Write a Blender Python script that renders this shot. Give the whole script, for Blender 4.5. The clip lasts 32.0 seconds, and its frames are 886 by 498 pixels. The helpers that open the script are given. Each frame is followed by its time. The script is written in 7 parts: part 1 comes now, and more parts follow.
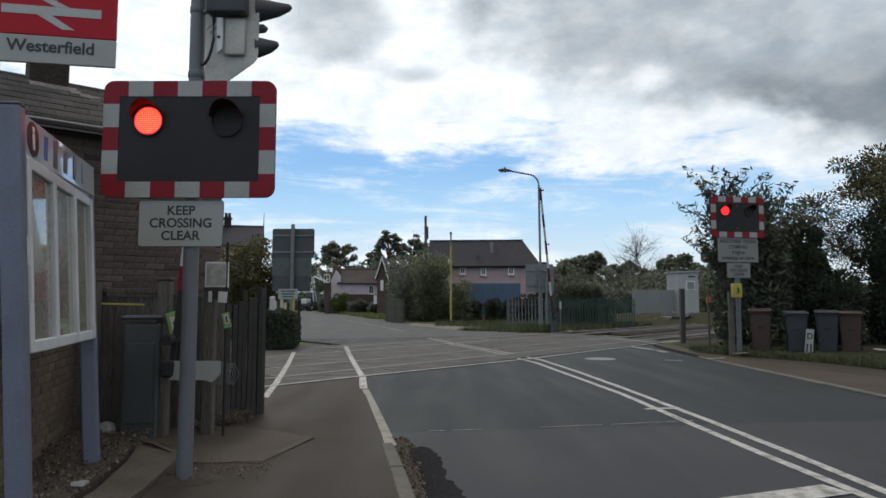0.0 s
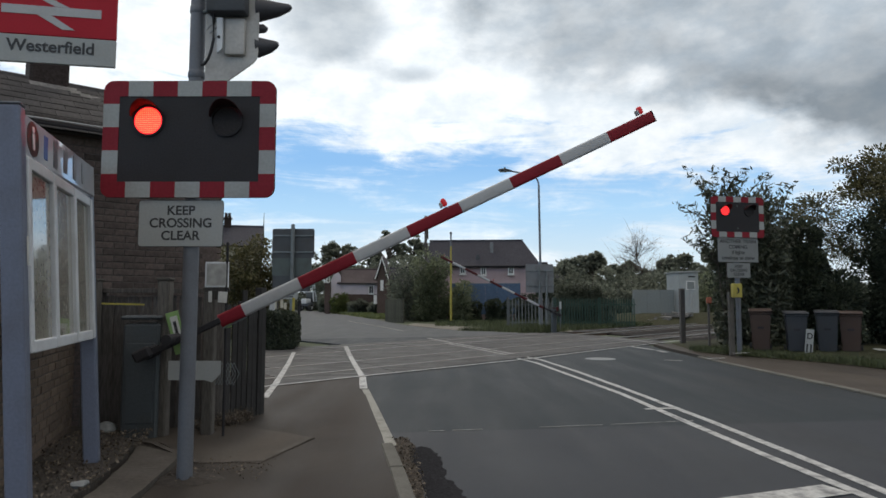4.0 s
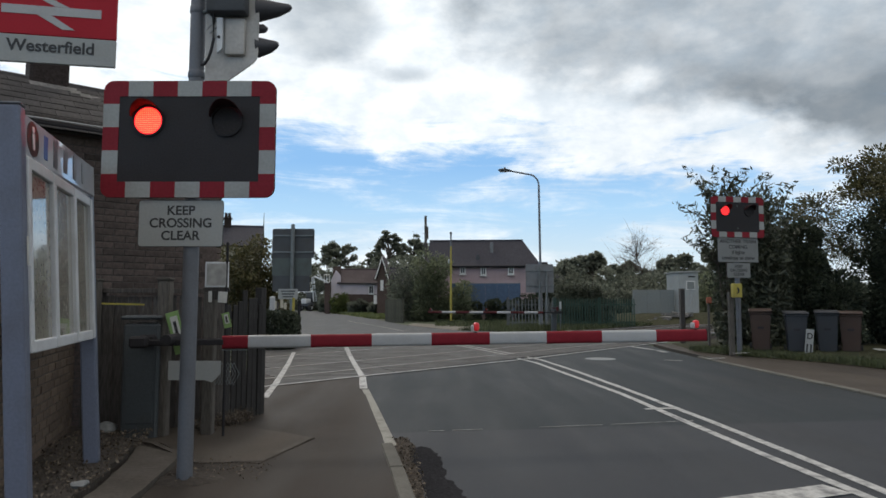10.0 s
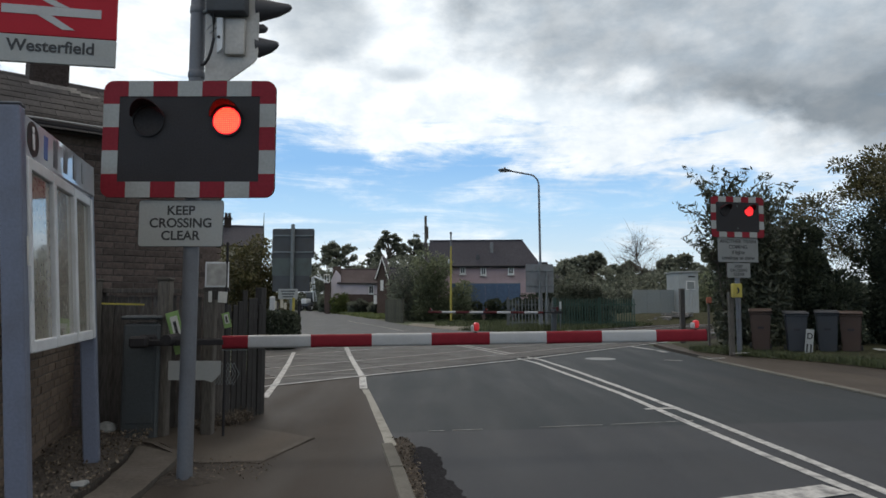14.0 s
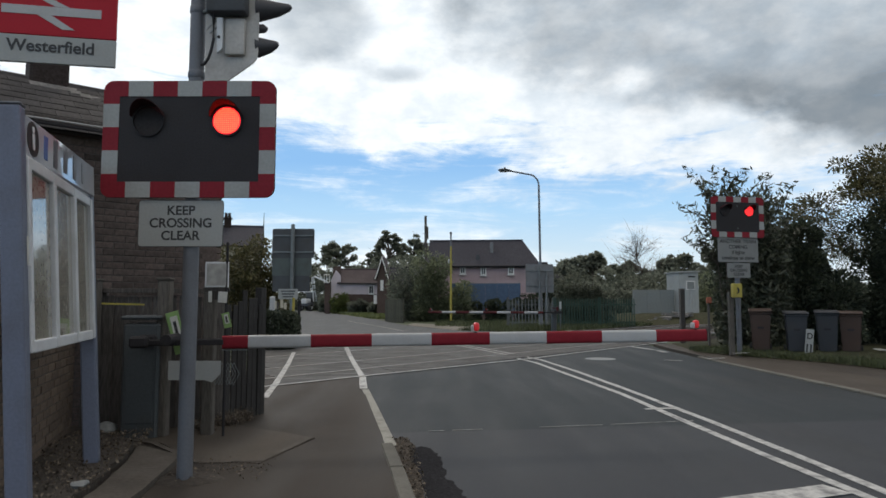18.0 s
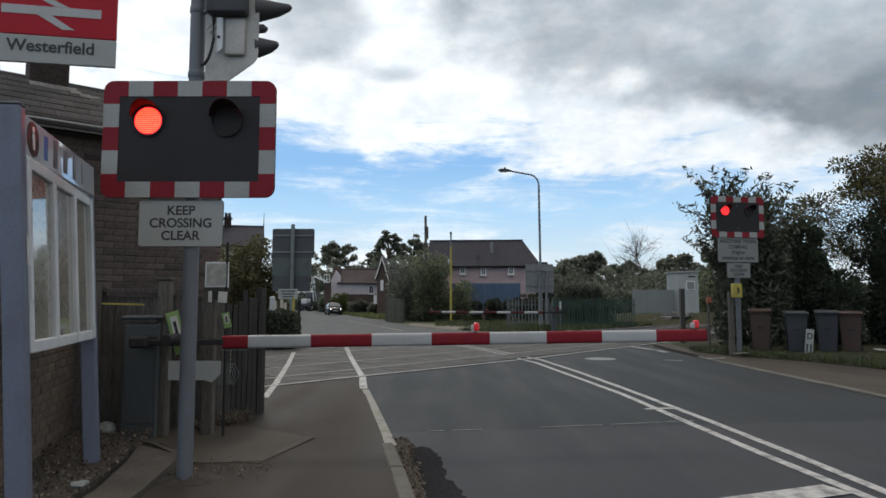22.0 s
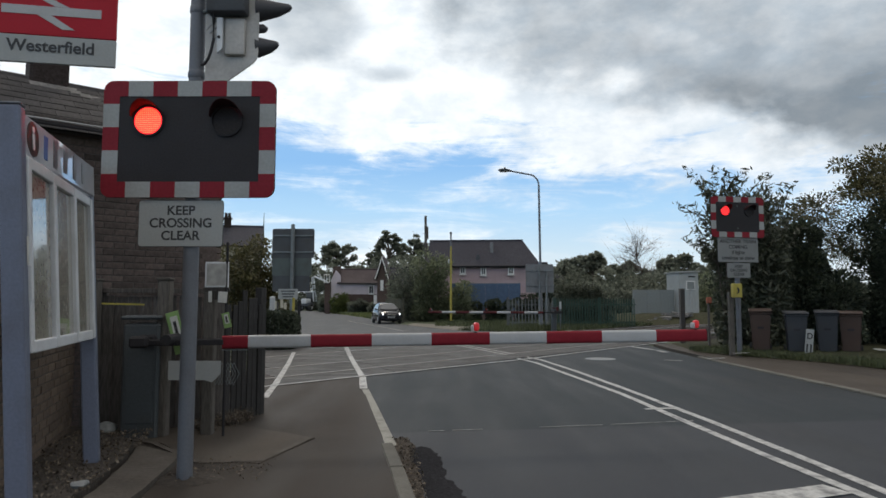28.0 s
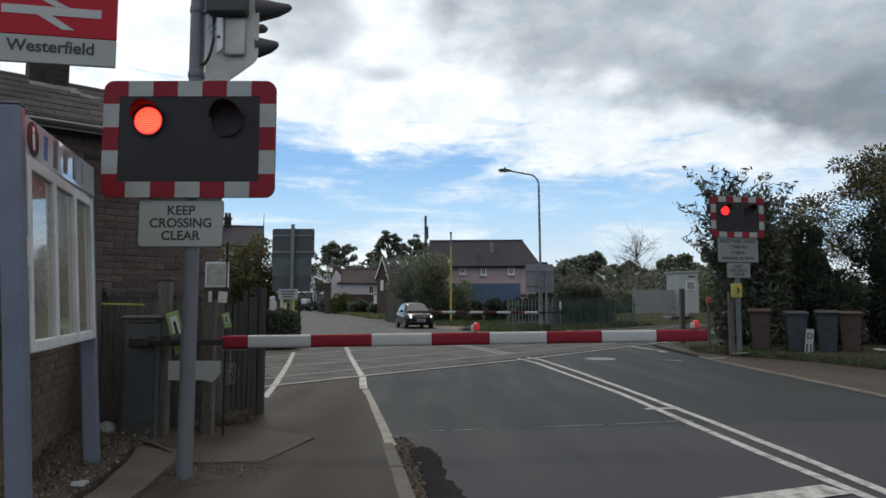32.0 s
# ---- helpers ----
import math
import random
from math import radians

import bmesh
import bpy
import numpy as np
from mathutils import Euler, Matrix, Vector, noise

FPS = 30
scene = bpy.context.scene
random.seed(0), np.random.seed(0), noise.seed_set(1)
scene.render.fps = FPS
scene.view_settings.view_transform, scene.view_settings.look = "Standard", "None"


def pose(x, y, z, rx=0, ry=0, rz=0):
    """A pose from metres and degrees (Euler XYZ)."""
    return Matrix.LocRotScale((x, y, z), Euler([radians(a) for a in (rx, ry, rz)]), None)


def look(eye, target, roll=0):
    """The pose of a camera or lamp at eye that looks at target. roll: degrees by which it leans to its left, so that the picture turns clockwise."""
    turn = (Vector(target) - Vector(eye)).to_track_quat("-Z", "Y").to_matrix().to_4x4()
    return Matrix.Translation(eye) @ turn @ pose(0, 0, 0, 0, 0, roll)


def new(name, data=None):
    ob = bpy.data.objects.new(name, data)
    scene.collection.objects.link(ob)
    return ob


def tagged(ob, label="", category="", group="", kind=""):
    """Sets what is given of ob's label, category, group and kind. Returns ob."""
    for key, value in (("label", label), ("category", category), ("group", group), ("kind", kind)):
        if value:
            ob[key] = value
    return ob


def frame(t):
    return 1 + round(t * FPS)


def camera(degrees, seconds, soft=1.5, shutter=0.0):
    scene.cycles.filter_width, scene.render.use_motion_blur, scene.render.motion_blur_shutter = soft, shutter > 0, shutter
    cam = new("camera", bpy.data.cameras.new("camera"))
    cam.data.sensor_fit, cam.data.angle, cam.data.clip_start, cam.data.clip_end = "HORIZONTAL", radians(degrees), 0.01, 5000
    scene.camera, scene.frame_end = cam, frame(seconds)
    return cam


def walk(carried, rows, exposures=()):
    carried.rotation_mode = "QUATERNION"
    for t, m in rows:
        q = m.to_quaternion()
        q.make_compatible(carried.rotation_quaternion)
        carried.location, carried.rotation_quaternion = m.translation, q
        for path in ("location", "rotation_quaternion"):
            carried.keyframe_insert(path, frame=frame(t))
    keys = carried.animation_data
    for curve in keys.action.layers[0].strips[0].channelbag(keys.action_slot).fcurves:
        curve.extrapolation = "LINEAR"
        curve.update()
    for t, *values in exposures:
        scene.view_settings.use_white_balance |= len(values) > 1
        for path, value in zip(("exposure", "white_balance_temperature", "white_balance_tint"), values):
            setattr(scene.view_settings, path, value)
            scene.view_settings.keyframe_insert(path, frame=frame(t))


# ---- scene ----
cam = camera(67.2, 32.0, soft=1.6)
EYE = pose(0, 0, 1.35, 94.555, 0, 0)
walk(cam, [(0.0, EYE), (32.0, EYE)], exposures=[(0.0, 0.11), (32.0, 0.11)])

# ---- world, sun, sky ----
SUN_ELEVATION, SUN_TURN = 42.0, -14.0   # degrees; the sun stands ahead, behind thin cloud

world = bpy.data.worlds.new("sky")
scene.world = world
world.use_nodes = True
wn, wl = world.node_tree.nodes, world.node_tree.links
wn.clear()
w_out = wn.new("ShaderNodeOutputWorld")
w_bg = wn.new("ShaderNodeBackground")
w_sky = wn.new("ShaderNodeTexSky")
w_sky.sky_type = "NISHITA"
w_sky.sun_disc = False
w_sky.sun_elevation, w_sky.sun_rotation = radians(SUN_ELEVATION), radians(SUN_TURN)
w_noise = wn.new("ShaderNodeTexNoise")
w_noise.inputs["Scale"].default_value = 2.2
w_noise.inputs["Detail"].default_value = 5
w_ramp = wn.new("ShaderNodeValToRGB")
w_ramp.color_ramp.elements[0].position, w_ramp.color_ramp.elements[1].position = 0.22, 0.40
w_mix = wn.new("ShaderNodeMix")
w_mix.data_type = "RGBA"
w_mix.inputs[7].default_value = (4.65, 4.45, 4.25, 1)
wl.new(w_noise.outputs["Fac"], w_ramp.inputs["Fac"])
wl.new(w_ramp.outputs["Color"], w_mix.inputs[0])
wl.new(w_sky.outputs["Color"], w_mix.inputs[6])
wl.new(w_mix.outputs[2], w_bg.inputs["Color"])
w_bg.inputs["Strength"].default_value = 0.19
wl.new(w_bg.outputs["Background"], w_out.inputs["Surface"])

sun = new("sun", bpy.data.lights.new("sun", "SUN"))
sun.data.energy, sun.data.angle, sun.data.color = 0.5, radians(12), (1.0, 0.90, 0.76)
_e, _a = radians(SUN_ELEVATION), radians(SUN_TURN)
sun.matrix_world = look((60 * math.sin(_a) * math.cos(_e), 60 * math.cos(_a) * math.cos(_e), 60 * math.sin(_e)), (0, 0, 0))


# ---- the cloudy sky: a far dome whose clouds drift ----
def sky_dome():
    m = bpy.data.materials.new("cloudy_sky")
    m.use_nodes = True
    n, l = m.node_tree.nodes, m.node_tree.links
    n.clear()

    def math_n(op, a, b=None, clamp=False):
        k = n.new("ShaderNodeMath")
        k.operation, k.use_clamp = op, clamp
        for s, v in zip(k.inputs, (a, b)):
            if v is None:
                continue
            if isinstance(v, (int, float)):
                s.default_value = v
            else:
                l.new(v, s)
        return k.outputs[0]

    def smooth(v, lo, hi):
        k = n.new("ShaderNodeMapRange")
        k.interpolation_type = "SMOOTHSTEP"
        k.inputs["From Min"].default_value, k.inputs["From Max"].default_value = lo, hi
        l.new(v, k.inputs["Value"])
        return k.outputs["Result"]

    def mixc(f, a, b):
        k = n.new("ShaderNodeMix")
        k.data_type = "RGBA"
        for s, v in ((k.inputs[0], f), (k.inputs[6], a), (k.inputs[7], b)):
            if isinstance(v, tuple):
                s.default_value = (*v, 1)
            elif isinstance(v, (int, float)):
                s.default_value = v
            else:
                l.new(v, s)
        return k.outputs[2]

    def cloud(vec, scale, detail, rough=0.55, dist=0.0):
        k = n.new("ShaderNodeTexNoise")
        k.inputs["Scale"].default_value, k.inputs["Detail"].default_value, k.inputs["Roughness"].default_value, k.inputs["Distortion"].default_value = scale, detail, rough, dist
        l.new(vec, k.inputs["Vector"])
        return k.outputs["Fac"]

    tc = n.new("ShaderNodeTexCoord")
    sp = n.new("ShaderNodeSeparateXYZ")
    l.new(tc.outputs["Object"], sp.inputs[0])
    x, y, z = sp.outputs
    az = math_n("ARCTAN2", x, y)
    flat = math_n("SQRT", math_n("ADD", math_n("MULTIPLY", x, x), math_n("MULTIPLY", y, y)))
    el = math_n("DIVIDE", z, flat)

    def vec(sx, sy, ox):
        c = n.new("ShaderNodeCombineXYZ")
        l.new(math_n("MULTIPLY", az, sx), c.inputs[0])
        l.new(math_n("MULTIPLY", el, sy), c.inputs[1])
        c.inputs[2].default_value = ox
        return c.outputs[0]

    def blob(u, w, su, sw):
        a = math_n("DIVIDE", math_n("SUBTRACT", az, u), su)
        b = math_n("DIVIDE", math_n("SUBTRACT", el, w), sw)
        r = math_n("ADD", math_n("MULTIPLY", a, a), math_n("MULTIPLY", b, b))
        return math_n("POWER", 2.718, math_n("MULTIPLY", r, -1.0))

    # open sky: pale at the horizon, blue above
    air = n.new("ShaderNodeValToRGB")
    stops = ((0.0, (0.72, 0.78, 0.80)), (0.14, (0.62, 0.76, 0.85)), (0.30, (0.42, 0.66, 0.90)), (0.46, (0.27, 0.51, 0.84)), (1.0, (0.26, 0.48, 0.80)))
    while len(air.color_ramp.elements) < len(stops):
        air.color_ramp.elements.new(0.5)
    for e_, (p, c) in zip(air.color_ramp.elements, stops):
        e_.position, e_.color = p, (*c, 1)
    l.new(math_n("MULTIPLY", el, 2.2, True), air.inputs["Fac"])

    def times(a, k):
        return math_n("MULTIPLY", a, k)

    def plus(*terms):
        out = terms[0]
        for q in terms[1:]:
            out = math_n("ADD", out, q)
        return out

    # cover: thin streaks in the lower sky, a closed deck above that comes lower towards the right
    streak = cloud(vec(5.0, 30.0, 1.7), 1.0, 10, 0.66, 0.7)
    puff = cloud(vec(6.5, 13.0, 3.1), 1.0, 9, 0.6, 0.35)
    ripple = cloud(vec(34.0, 46.0, 8.3), 1.0, 5, 0.6, 0.6)
    deck = smooth(plus(el, times(az, 0.09), times(math_n("SUBTRACT", puff, 0.5), 0.14)), 0.185, 0.30)
    body = plus(times(streak, 0.58), times(puff, 0.34), times(ripple, 0.08), times(deck, 0.29), times(blob(-0.1, 0.05, 0.9, 0.035), 0.07), times(blob(-0.25, 0.21, 0.3, 0.05), 0.05))
    veil = smooth(body, 0.47, 0.72)
    # grey undersides: soft billows, a lone cloud to the left, a broad sheet with a dark rim to the right
    billow = cloud(vec(4.6, 6.4, 5.3), 1.0, 8, 0.52, 0.25)
    lump = cloud(vec(10.0, 14.0, 6.9), 1.0, 7, 0.55, 0.2)
    rough = plus(times(math_n("SUBTRACT", billow, 0.5), 0.22), times(math_n("SUBTRACT", lump, 0.5), 0.07))
    rim = plus(el, times(az, 0.27), -0.372, rough)
    sheet = math_n("MULTIPLY", smooth(rim, -0.045, 0.035), smooth(plus(az, times(rough, 1.2)), -0.02, 0.17))
    lone = smooth(plus(blob(-0.165, 0.425, 0.115, 0.085), times(blob(-0.03, 0.345, 0.06, 0.022), 0.6), times(rough, 2.6)), 0.34, 0.86)
    wisps = times(smooth(billow, 0.46, 0.70), smooth(el, 0.25, 0.36))
    gap = blob(0.316, 0.33, 0.032, 0.020)
    grey = plus(times(sheet, 0.52), times(times(sheet, blob(0.60, 0.255, 0.28, 0.065)), 0.52), times(lone, 0.50), times(wisps, 0.20), times(times(sheet, math_n("SUBTRACT", lump, 0.45)), 0.9), times(gap, -0.5))
    edge = cloud(vec(14.0, 22.0, 9.0), 1.0, 7, 0.6)
    white = mixc(smooth(edge, 0.3, 0.7), (0.80, 0.87, 0.93), (1.06, 1.10, 1.12))
    farther = mixc(smooth(edge, 0.3, 0.7), (0.70, 0.78, 0.85), (0.92, 0.955, 0.98))
    white = mixc(smooth(az, -0.12, 0.40), white, farther)   # brightest towards the hidden sun
    shaded = n.new("ShaderNodeValToRGB")
    tones = ((0.0, (1.0, 1.0, 1.0)), (0.5, (0.60, 0.625, 0.65)), (1.0, (0.31, 0.335, 0.36)))
    while len(shaded.color_ramp.elements) < len(tones):
        shaded.color_ramp.elements.new(0.5)
    for e_, (p, c) in zip(shaded.color_ramp.elements, tones):
        e_.position, e_.color = p, (*c, 1)
    l.new(grey, shaded.inputs["Fac"])
    under = n.new("ShaderNodeMix")
    under.data_type, under.blend_type = "RGBA", "MULTIPLY"
    under.inputs[0].default_value = 1.0
    l.new(white, under.inputs[6])
    l.new(shaded.outputs["Color"], under.inputs[7])
    col = mixc(veil, air.outputs["Color"], under.outputs[2])
    em = n.new("ShaderNodeEmission")
    l.new(col, em.inputs["Color"])
    tr = n.new("ShaderNodeBsdfTransparent")
    mx = n.new("ShaderNodeMixShader")
    l.new(smooth(el, 0.56, 0.72), mx.inputs[0])
    l.new(em.outputs[0], mx.inputs[1])
    l.new(tr.outputs[0], mx.inputs[2])
    out = n.new("ShaderNodeOutputMaterial")
    l.new(mx.outputs[0], out.inputs["Surface"])
    R = 4200.0
    bm = bmesh.new()
    rows = []
    for k in range(13):
        e = radians(-4 + 40 * k / 12)
        rows.append([bm.verts.new((R * math.cos(e) * math.sin(2 * math.pi * i / 96), R * math.cos(e) * math.cos(2 * math.pi * i / 96), R * math.sin(e))) for i in range(96)])
    for a, b in zip(rows, rows[1:]):
        for i in range(96):
            bm.faces.new((a[i], b[i], b[(i + 1) % 96], a[(i + 1) % 96]))
    me = bpy.data.meshes.new("backdrop")
    bm.to_mesh(me)
    bm.free()
    me.materials.append(m)
    return tagged(new("backdrop", me), "cloudy autumn sky with blue gaps and grey cloud", "sky", kind="structure")


clouds = sky_dome()

# ---- materials ----
def nodes_of(name):
    m = bpy.data.materials.new(name)
    m.use_nodes = True
    return m, m.node_tree.nodes, m.node_tree.links, m.node_tree.nodes["Principled BSDF"]


def noise_node(n, l, scale, detail=4.0, coord="Object", stretch=None):
    tc = n.new("ShaderNodeTexCoord")
    tex = n.new("ShaderNodeTexNoise")
    tex.inputs["Scale"].default_value, tex.inputs["Detail"].default_value = scale, detail
    if stretch:
        mp = n.new("ShaderNodeMapping")
        mp.inputs["Scale"].default_value = stretch
        l.new(tc.outputs[coord], mp.inputs["Vector"])
        l.new(mp.outputs["Vector"], tex.inputs["Vector"])
    else:
        l.new(tc.outputs[coord], tex.inputs["Vector"])
    return tex


def ramp_node(n, l, src, stops):
    r = n.new("ShaderNodeValToRGB")
    e = r.color_ramp.elements
    while len(e) < len(stops):
        e.new(0.5)
    for el, (p, c) in zip(e, stops):
        el.position, el.color = p, (*c, 1)
    l.new(src, r.inputs["Fac"])
    return r


def mix_node(n, l, kind, fac, a, b):
    m = n.new("ShaderNodeMix")
    m.data_type, m.blend_type = "RGBA", kind
    for sock, v in ((m.inputs[0], fac), (m.inputs[6], a), (m.inputs[7], b)):
        if isinstance(v, (int, float)):
            sock.default_value = v
        elif isinstance(v, tuple):
            sock.default_value = (*v, 1)
        else:
            l.new(v, sock)
    return m.outputs[2]


def shade(c, k):
    return tuple(min(1.0, x * k) for x in c)


def surface(name, colour, rough=0.7, metal=0.0, fine=60.0, broad=2.5, vary=0.25, dirt=0.3, bump=0.15, dirt_colour=(0.06, 0.05, 0.04), per_object=0.0, stretch=None, coat=0.0, spec=0.5, dirt_from=0.48):
    """A worn surface: fine grain, broad stains and a little relief."""
    m, n, l, b = nodes_of(name)
    f = noise_node(n, l, fine, 5, stretch=stretch)
    g = noise_node(n, l, broad, 6, stretch=stretch)
    grain = ramp_node(n, l, f.outputs["Fac"], [(0.3, shade(colour, 1 - vary)), (0.7, shade(colour, 1 + vary))])
    stain = ramp_node(n, l, g.outputs["Fac"], [(dirt_from, (0, 0, 0)), (min(0.98, dirt_from + 0.27), (dirt, dirt, dirt))])
    col = mix_node(n, l, "MIX", stain.outputs["Color"], grain.outputs["Color"], dirt_colour)
    if per_object:
        oi = n.new("ShaderNodeObjectInfo")
        rr = ramp_node(n, l, oi.outputs["Random"], [(0.0, (1 - per_object,) * 3), (1.0, (1 + per_object,) * 3)])
        col = mix_node(n, l, "MULTIPLY", 1.0, col, rr.outputs["Color"])
    l.new(col, b.inputs["Base Color"])
    rr = ramp_node(n, l, g.outputs["Fac"], [(0.3, (rough * 0.85,) * 3), (0.7, (min(1, rough * 1.15),) * 3)])
    l.new(rr.outputs["Color"], b.inputs["Roughness"])
    b.inputs["Metallic"].default_value = metal
    b.inputs["Coat Weight"].default_value = coat
    b.inputs["Specular IOR Level"].default_value = spec
    if bump:
        bp = n.new("ShaderNodeBump")
        bp.inputs["Strength"].default_value, bp.inputs["Distance"].default_value = bump, 0.01
        l.new(f.outputs["Fac"], bp.inputs["Height"])
        l.new(bp.outputs["Normal"], b.inputs["Normal"])
    return m


def glowing(name, colour, strength, dots=0.0):
    """A lamp's lens; dots: the pitch of its diodes in metres."""
    m, n, l, b = nodes_of(name)
    b.inputs["Base Color"].default_value = (*shade(colour, 0.5), 1)
    b.inputs["Roughness"].default_value = 0.3
    b.inputs["Emission Color"].default_value = (*colour, 1)
    b.inputs["Emission Strength"].default_value = strength
    if dots:
        tc = n.new("ShaderNodeTexCoord")
        v = n.new("ShaderNodeTexVoronoi")
        v.inputs["Scale"].default_value, v.inputs["Randomness"].default_value = 1 / dots, 0.06
        l.new(tc.outputs["Object"], v.inputs["Vector"])
        r = ramp_node(n, l, v.outputs["Distance"], [(0.20, (strength,) * 3), (0.56, (strength * 0.02,) * 3)])
        l.new(r.outputs["Color"], b.inputs["Emission Strength"])
    return m


def leafy(name, dark, light, rough=0.55, through_light=0.25):
    """Leaves, each of its own tone."""
    m, n, l, b = nodes_of(name)
    g = n.new("ShaderNodeNewGeometry")
    r = ramp_node(n, l, g.outputs["Random Per Island"], [(0.0, dark), (0.6, tuple((a + c) / 2 for a, c in zip(dark, light))), (1.0, light)])
    f = noise_node(n, l, 1.3, 3)
    rr = ramp_node(n, l, f.outputs["Fac"], [(0.3, (0.6,) * 3), (0.7, (1.25,) * 3)])
    col = mix_node(n, l, "MULTIPLY", 1.0, r.outputs["Color"], rr.outputs["Color"])
    l.new(col, b.inputs["Base Color"])
    b.inputs["Roughness"].default_value = rough
    t = n.new("ShaderNodeBsdfTranslucent")
    l.new(col, t.inputs["Color"])
    mx = n.new("ShaderNodeMixShader")
    mx.inputs[0].default_value = through_light
    l.new(b.outputs["BSDF"], mx.inputs[1])
    l.new(t.outputs["BSDF"], mx.inputs[2])
    l.new(mx.outputs["Shader"], n["Material Output"].inputs["Surface"])
    return m


def asphalt(name, base, worn, stone=140.0, patch=0.5, spec=0.22, streaks=None):
    m, n, l, b = nodes_of(name)
    f = noise_node(n, l, stone, 3)
    v = noise_node(n, l, 36.0, 4)
    g = noise_node(n, l, patch, 6)
    s = noise_node(n, l, 0.9, 5, stretch=(2.2, 0.25, 1))
    c = ramp_node(n, l, f.outputs["Fac"], [(0.25, shade(base, 0.6)), (0.55, base), (0.8, shade(base, 1.7))])
    w = ramp_node(n, l, g.outputs["Fac"], [(0.4, (0, 0, 0)), (0.66, (0.55,) * 3)])
    col = mix_node(n, l, "MIX", w.outputs["Color"], c.outputs["Color"], worn)
    t = ramp_node(n, l, s.outputs["Fac"], [(0.35, (0.78,) * 3), (0.65, (1.18,) * 3)])
    col = mix_node(n, l, "MULTIPLY", 0.8, col, t.outputs["Color"])
    if streaks:
        angle, tint = streaks
        k = noise_node(n, l, 1.6, 8, stretch=(0.35, 7.0, 1))
        k.inputs["Roughness"].default_value = 0.65
        k.inputs["Vector"].links[0].from_node.inputs["Rotation"].default_value = (0, 0, -angle)
        kr = ramp_node(n, l, k.outputs["Fac"], [(0.47, (0, 0, 0)), (0.64, (0.9,) * 3)])
        col = mix_node(n, l, "MIX", kr.outputs["Color"], col, tint)
    d = ramp_node(n, l, v.outputs["Fac"], [(0.35, (0.85,) * 3), (0.65, (1.12,) * 3)])
    col = mix_node(n, l, "MULTIPLY", 0.8, col, d.outputs["Color"])
    l.new(col, b.inputs["Base Color"])
    rr = ramp_node(n, l, s.outputs["Fac"], [(0.3, (0.62,) * 3), (0.7, (0.85,) * 3)])
    l.new(rr.outputs["Color"], b.inputs["Roughness"])
    b.inputs["Specular IOR Level"].default_value = spec
    bp = n.new("ShaderNodeBump")
    bp.inputs["Strength"].default_value, bp.inputs["Distance"].default_value = 0.5, 0.006
    l.new(f.outputs["Fac"], bp.inputs["Height"])
    l.new(bp.outputs["Normal"], b.inputs["Normal"])
    return m


M = {}
M["asphalt"] = asphalt("asphalt", (0.040, 0.044, 0.052), (0.055, 0.060, 0.068))
M["asphalt_dark"] = asphalt("dark_asphalt", (0.026, 0.033, 0.039), (0.035, 0.042, 0.049))
M["asphalt_pale"] = asphalt("pale_asphalt", (0.064, 0.069, 0.074), (0.088, 0.092, 0.096), patch=1.2)
M["deck"] = asphalt("crossing_deck", (0.041, 0.040, 0.040), (0.068, 0.066, 0.065), patch=1.1, streaks=(0.863, (0.15, 0.146, 0.142)))
M["footway"] = asphalt("footway", (0.036, 0.029, 0.024), (0.048, 0.040, 0.033), patch=1.4)
M["tar"] = asphalt("tar_patch", (0.029, 0.029, 0.032), (0.044, 0.044, 0.047), stone=60.0, spec=0.0)
M["tan_path"] = asphalt("tan_path", (0.054, 0.045, 0.037), (0.073, 0.062, 0.052), patch=1.1)
M["paint_line"] = surface("road_paint", (0.43, 0.43, 0.42), 0.65, fine=45, broad=9, vary=0.22, dirt=0.85, dirt_colour=(0.09, 0.092, 0.097), bump=0.3, dirt_from=0.44)
M["paint_faint"] = surface("worn_road_paint", (0.28, 0.275, 0.265), 0.65, fine=35, broad=9, vary=0.3, dirt=0.9, dirt_colour=(0.09, 0.09, 0.09), bump=0.3)
M["kerb"] = surface("kerb_concrete", (0.108, 0.103, 0.088), 0.85, fine=50, broad=4, vary=0.2, dirt=0.5, dirt_colour=(0.09, 0.085, 0.075), bump=0.3, per_object=0.12)
M["slab_tan"] = surface("tan_concrete", (0.068, 0.058, 0.048), 0.92, fine=30, broad=3, vary=0.25, dirt=0.5, dirt_colour=(0.04, 0.033, 0.026), bump=0.5)
M["slab_brown"] = asphalt("brown_slab", (0.06, 0.05, 0.041), (0.08, 0.067, 0.055), patch=2.0)
M["edging"] = surface("dirty_concrete_edging", (0.10, 0.09, 0.075), 0.9, fine=40, broad=5, vary=0.25, dirt=0.5, bump=0.4)
M["rail"] = surface("rail_steel", (0.20, 0.195, 0.19), 0.5, 0.7, fine=40, vary=0.15, dirt=0.4, dirt_colour=(0.16, 0.10, 0.06))
M["rust"] = surface("rusty_steel", (0.09, 0.05, 0.03), 0.8, 0.3, fine=30, vary=0.4)
M["ballast"] = surface("ballast", (0.023, 0.020, 0.019), 0.95, fine=24, broad=3, vary=0.6, dirt=0.4, bump=0.8, spec=0.05)
M["soil"] = surface("soil_and_leaf_litter", (0.036, 0.029, 0.023), 0.95, fine=40, broad=5, vary=0.5, dirt=0.4, bump=0.8)
M["ground"] = surface("grassy_ground", (0.05, 0.065, 0.028), 0.95, fine=18, broad=0.12, vary=0.4, dirt=0.5, dirt_colour=(0.09, 0.075, 0.05), bump=0.5)
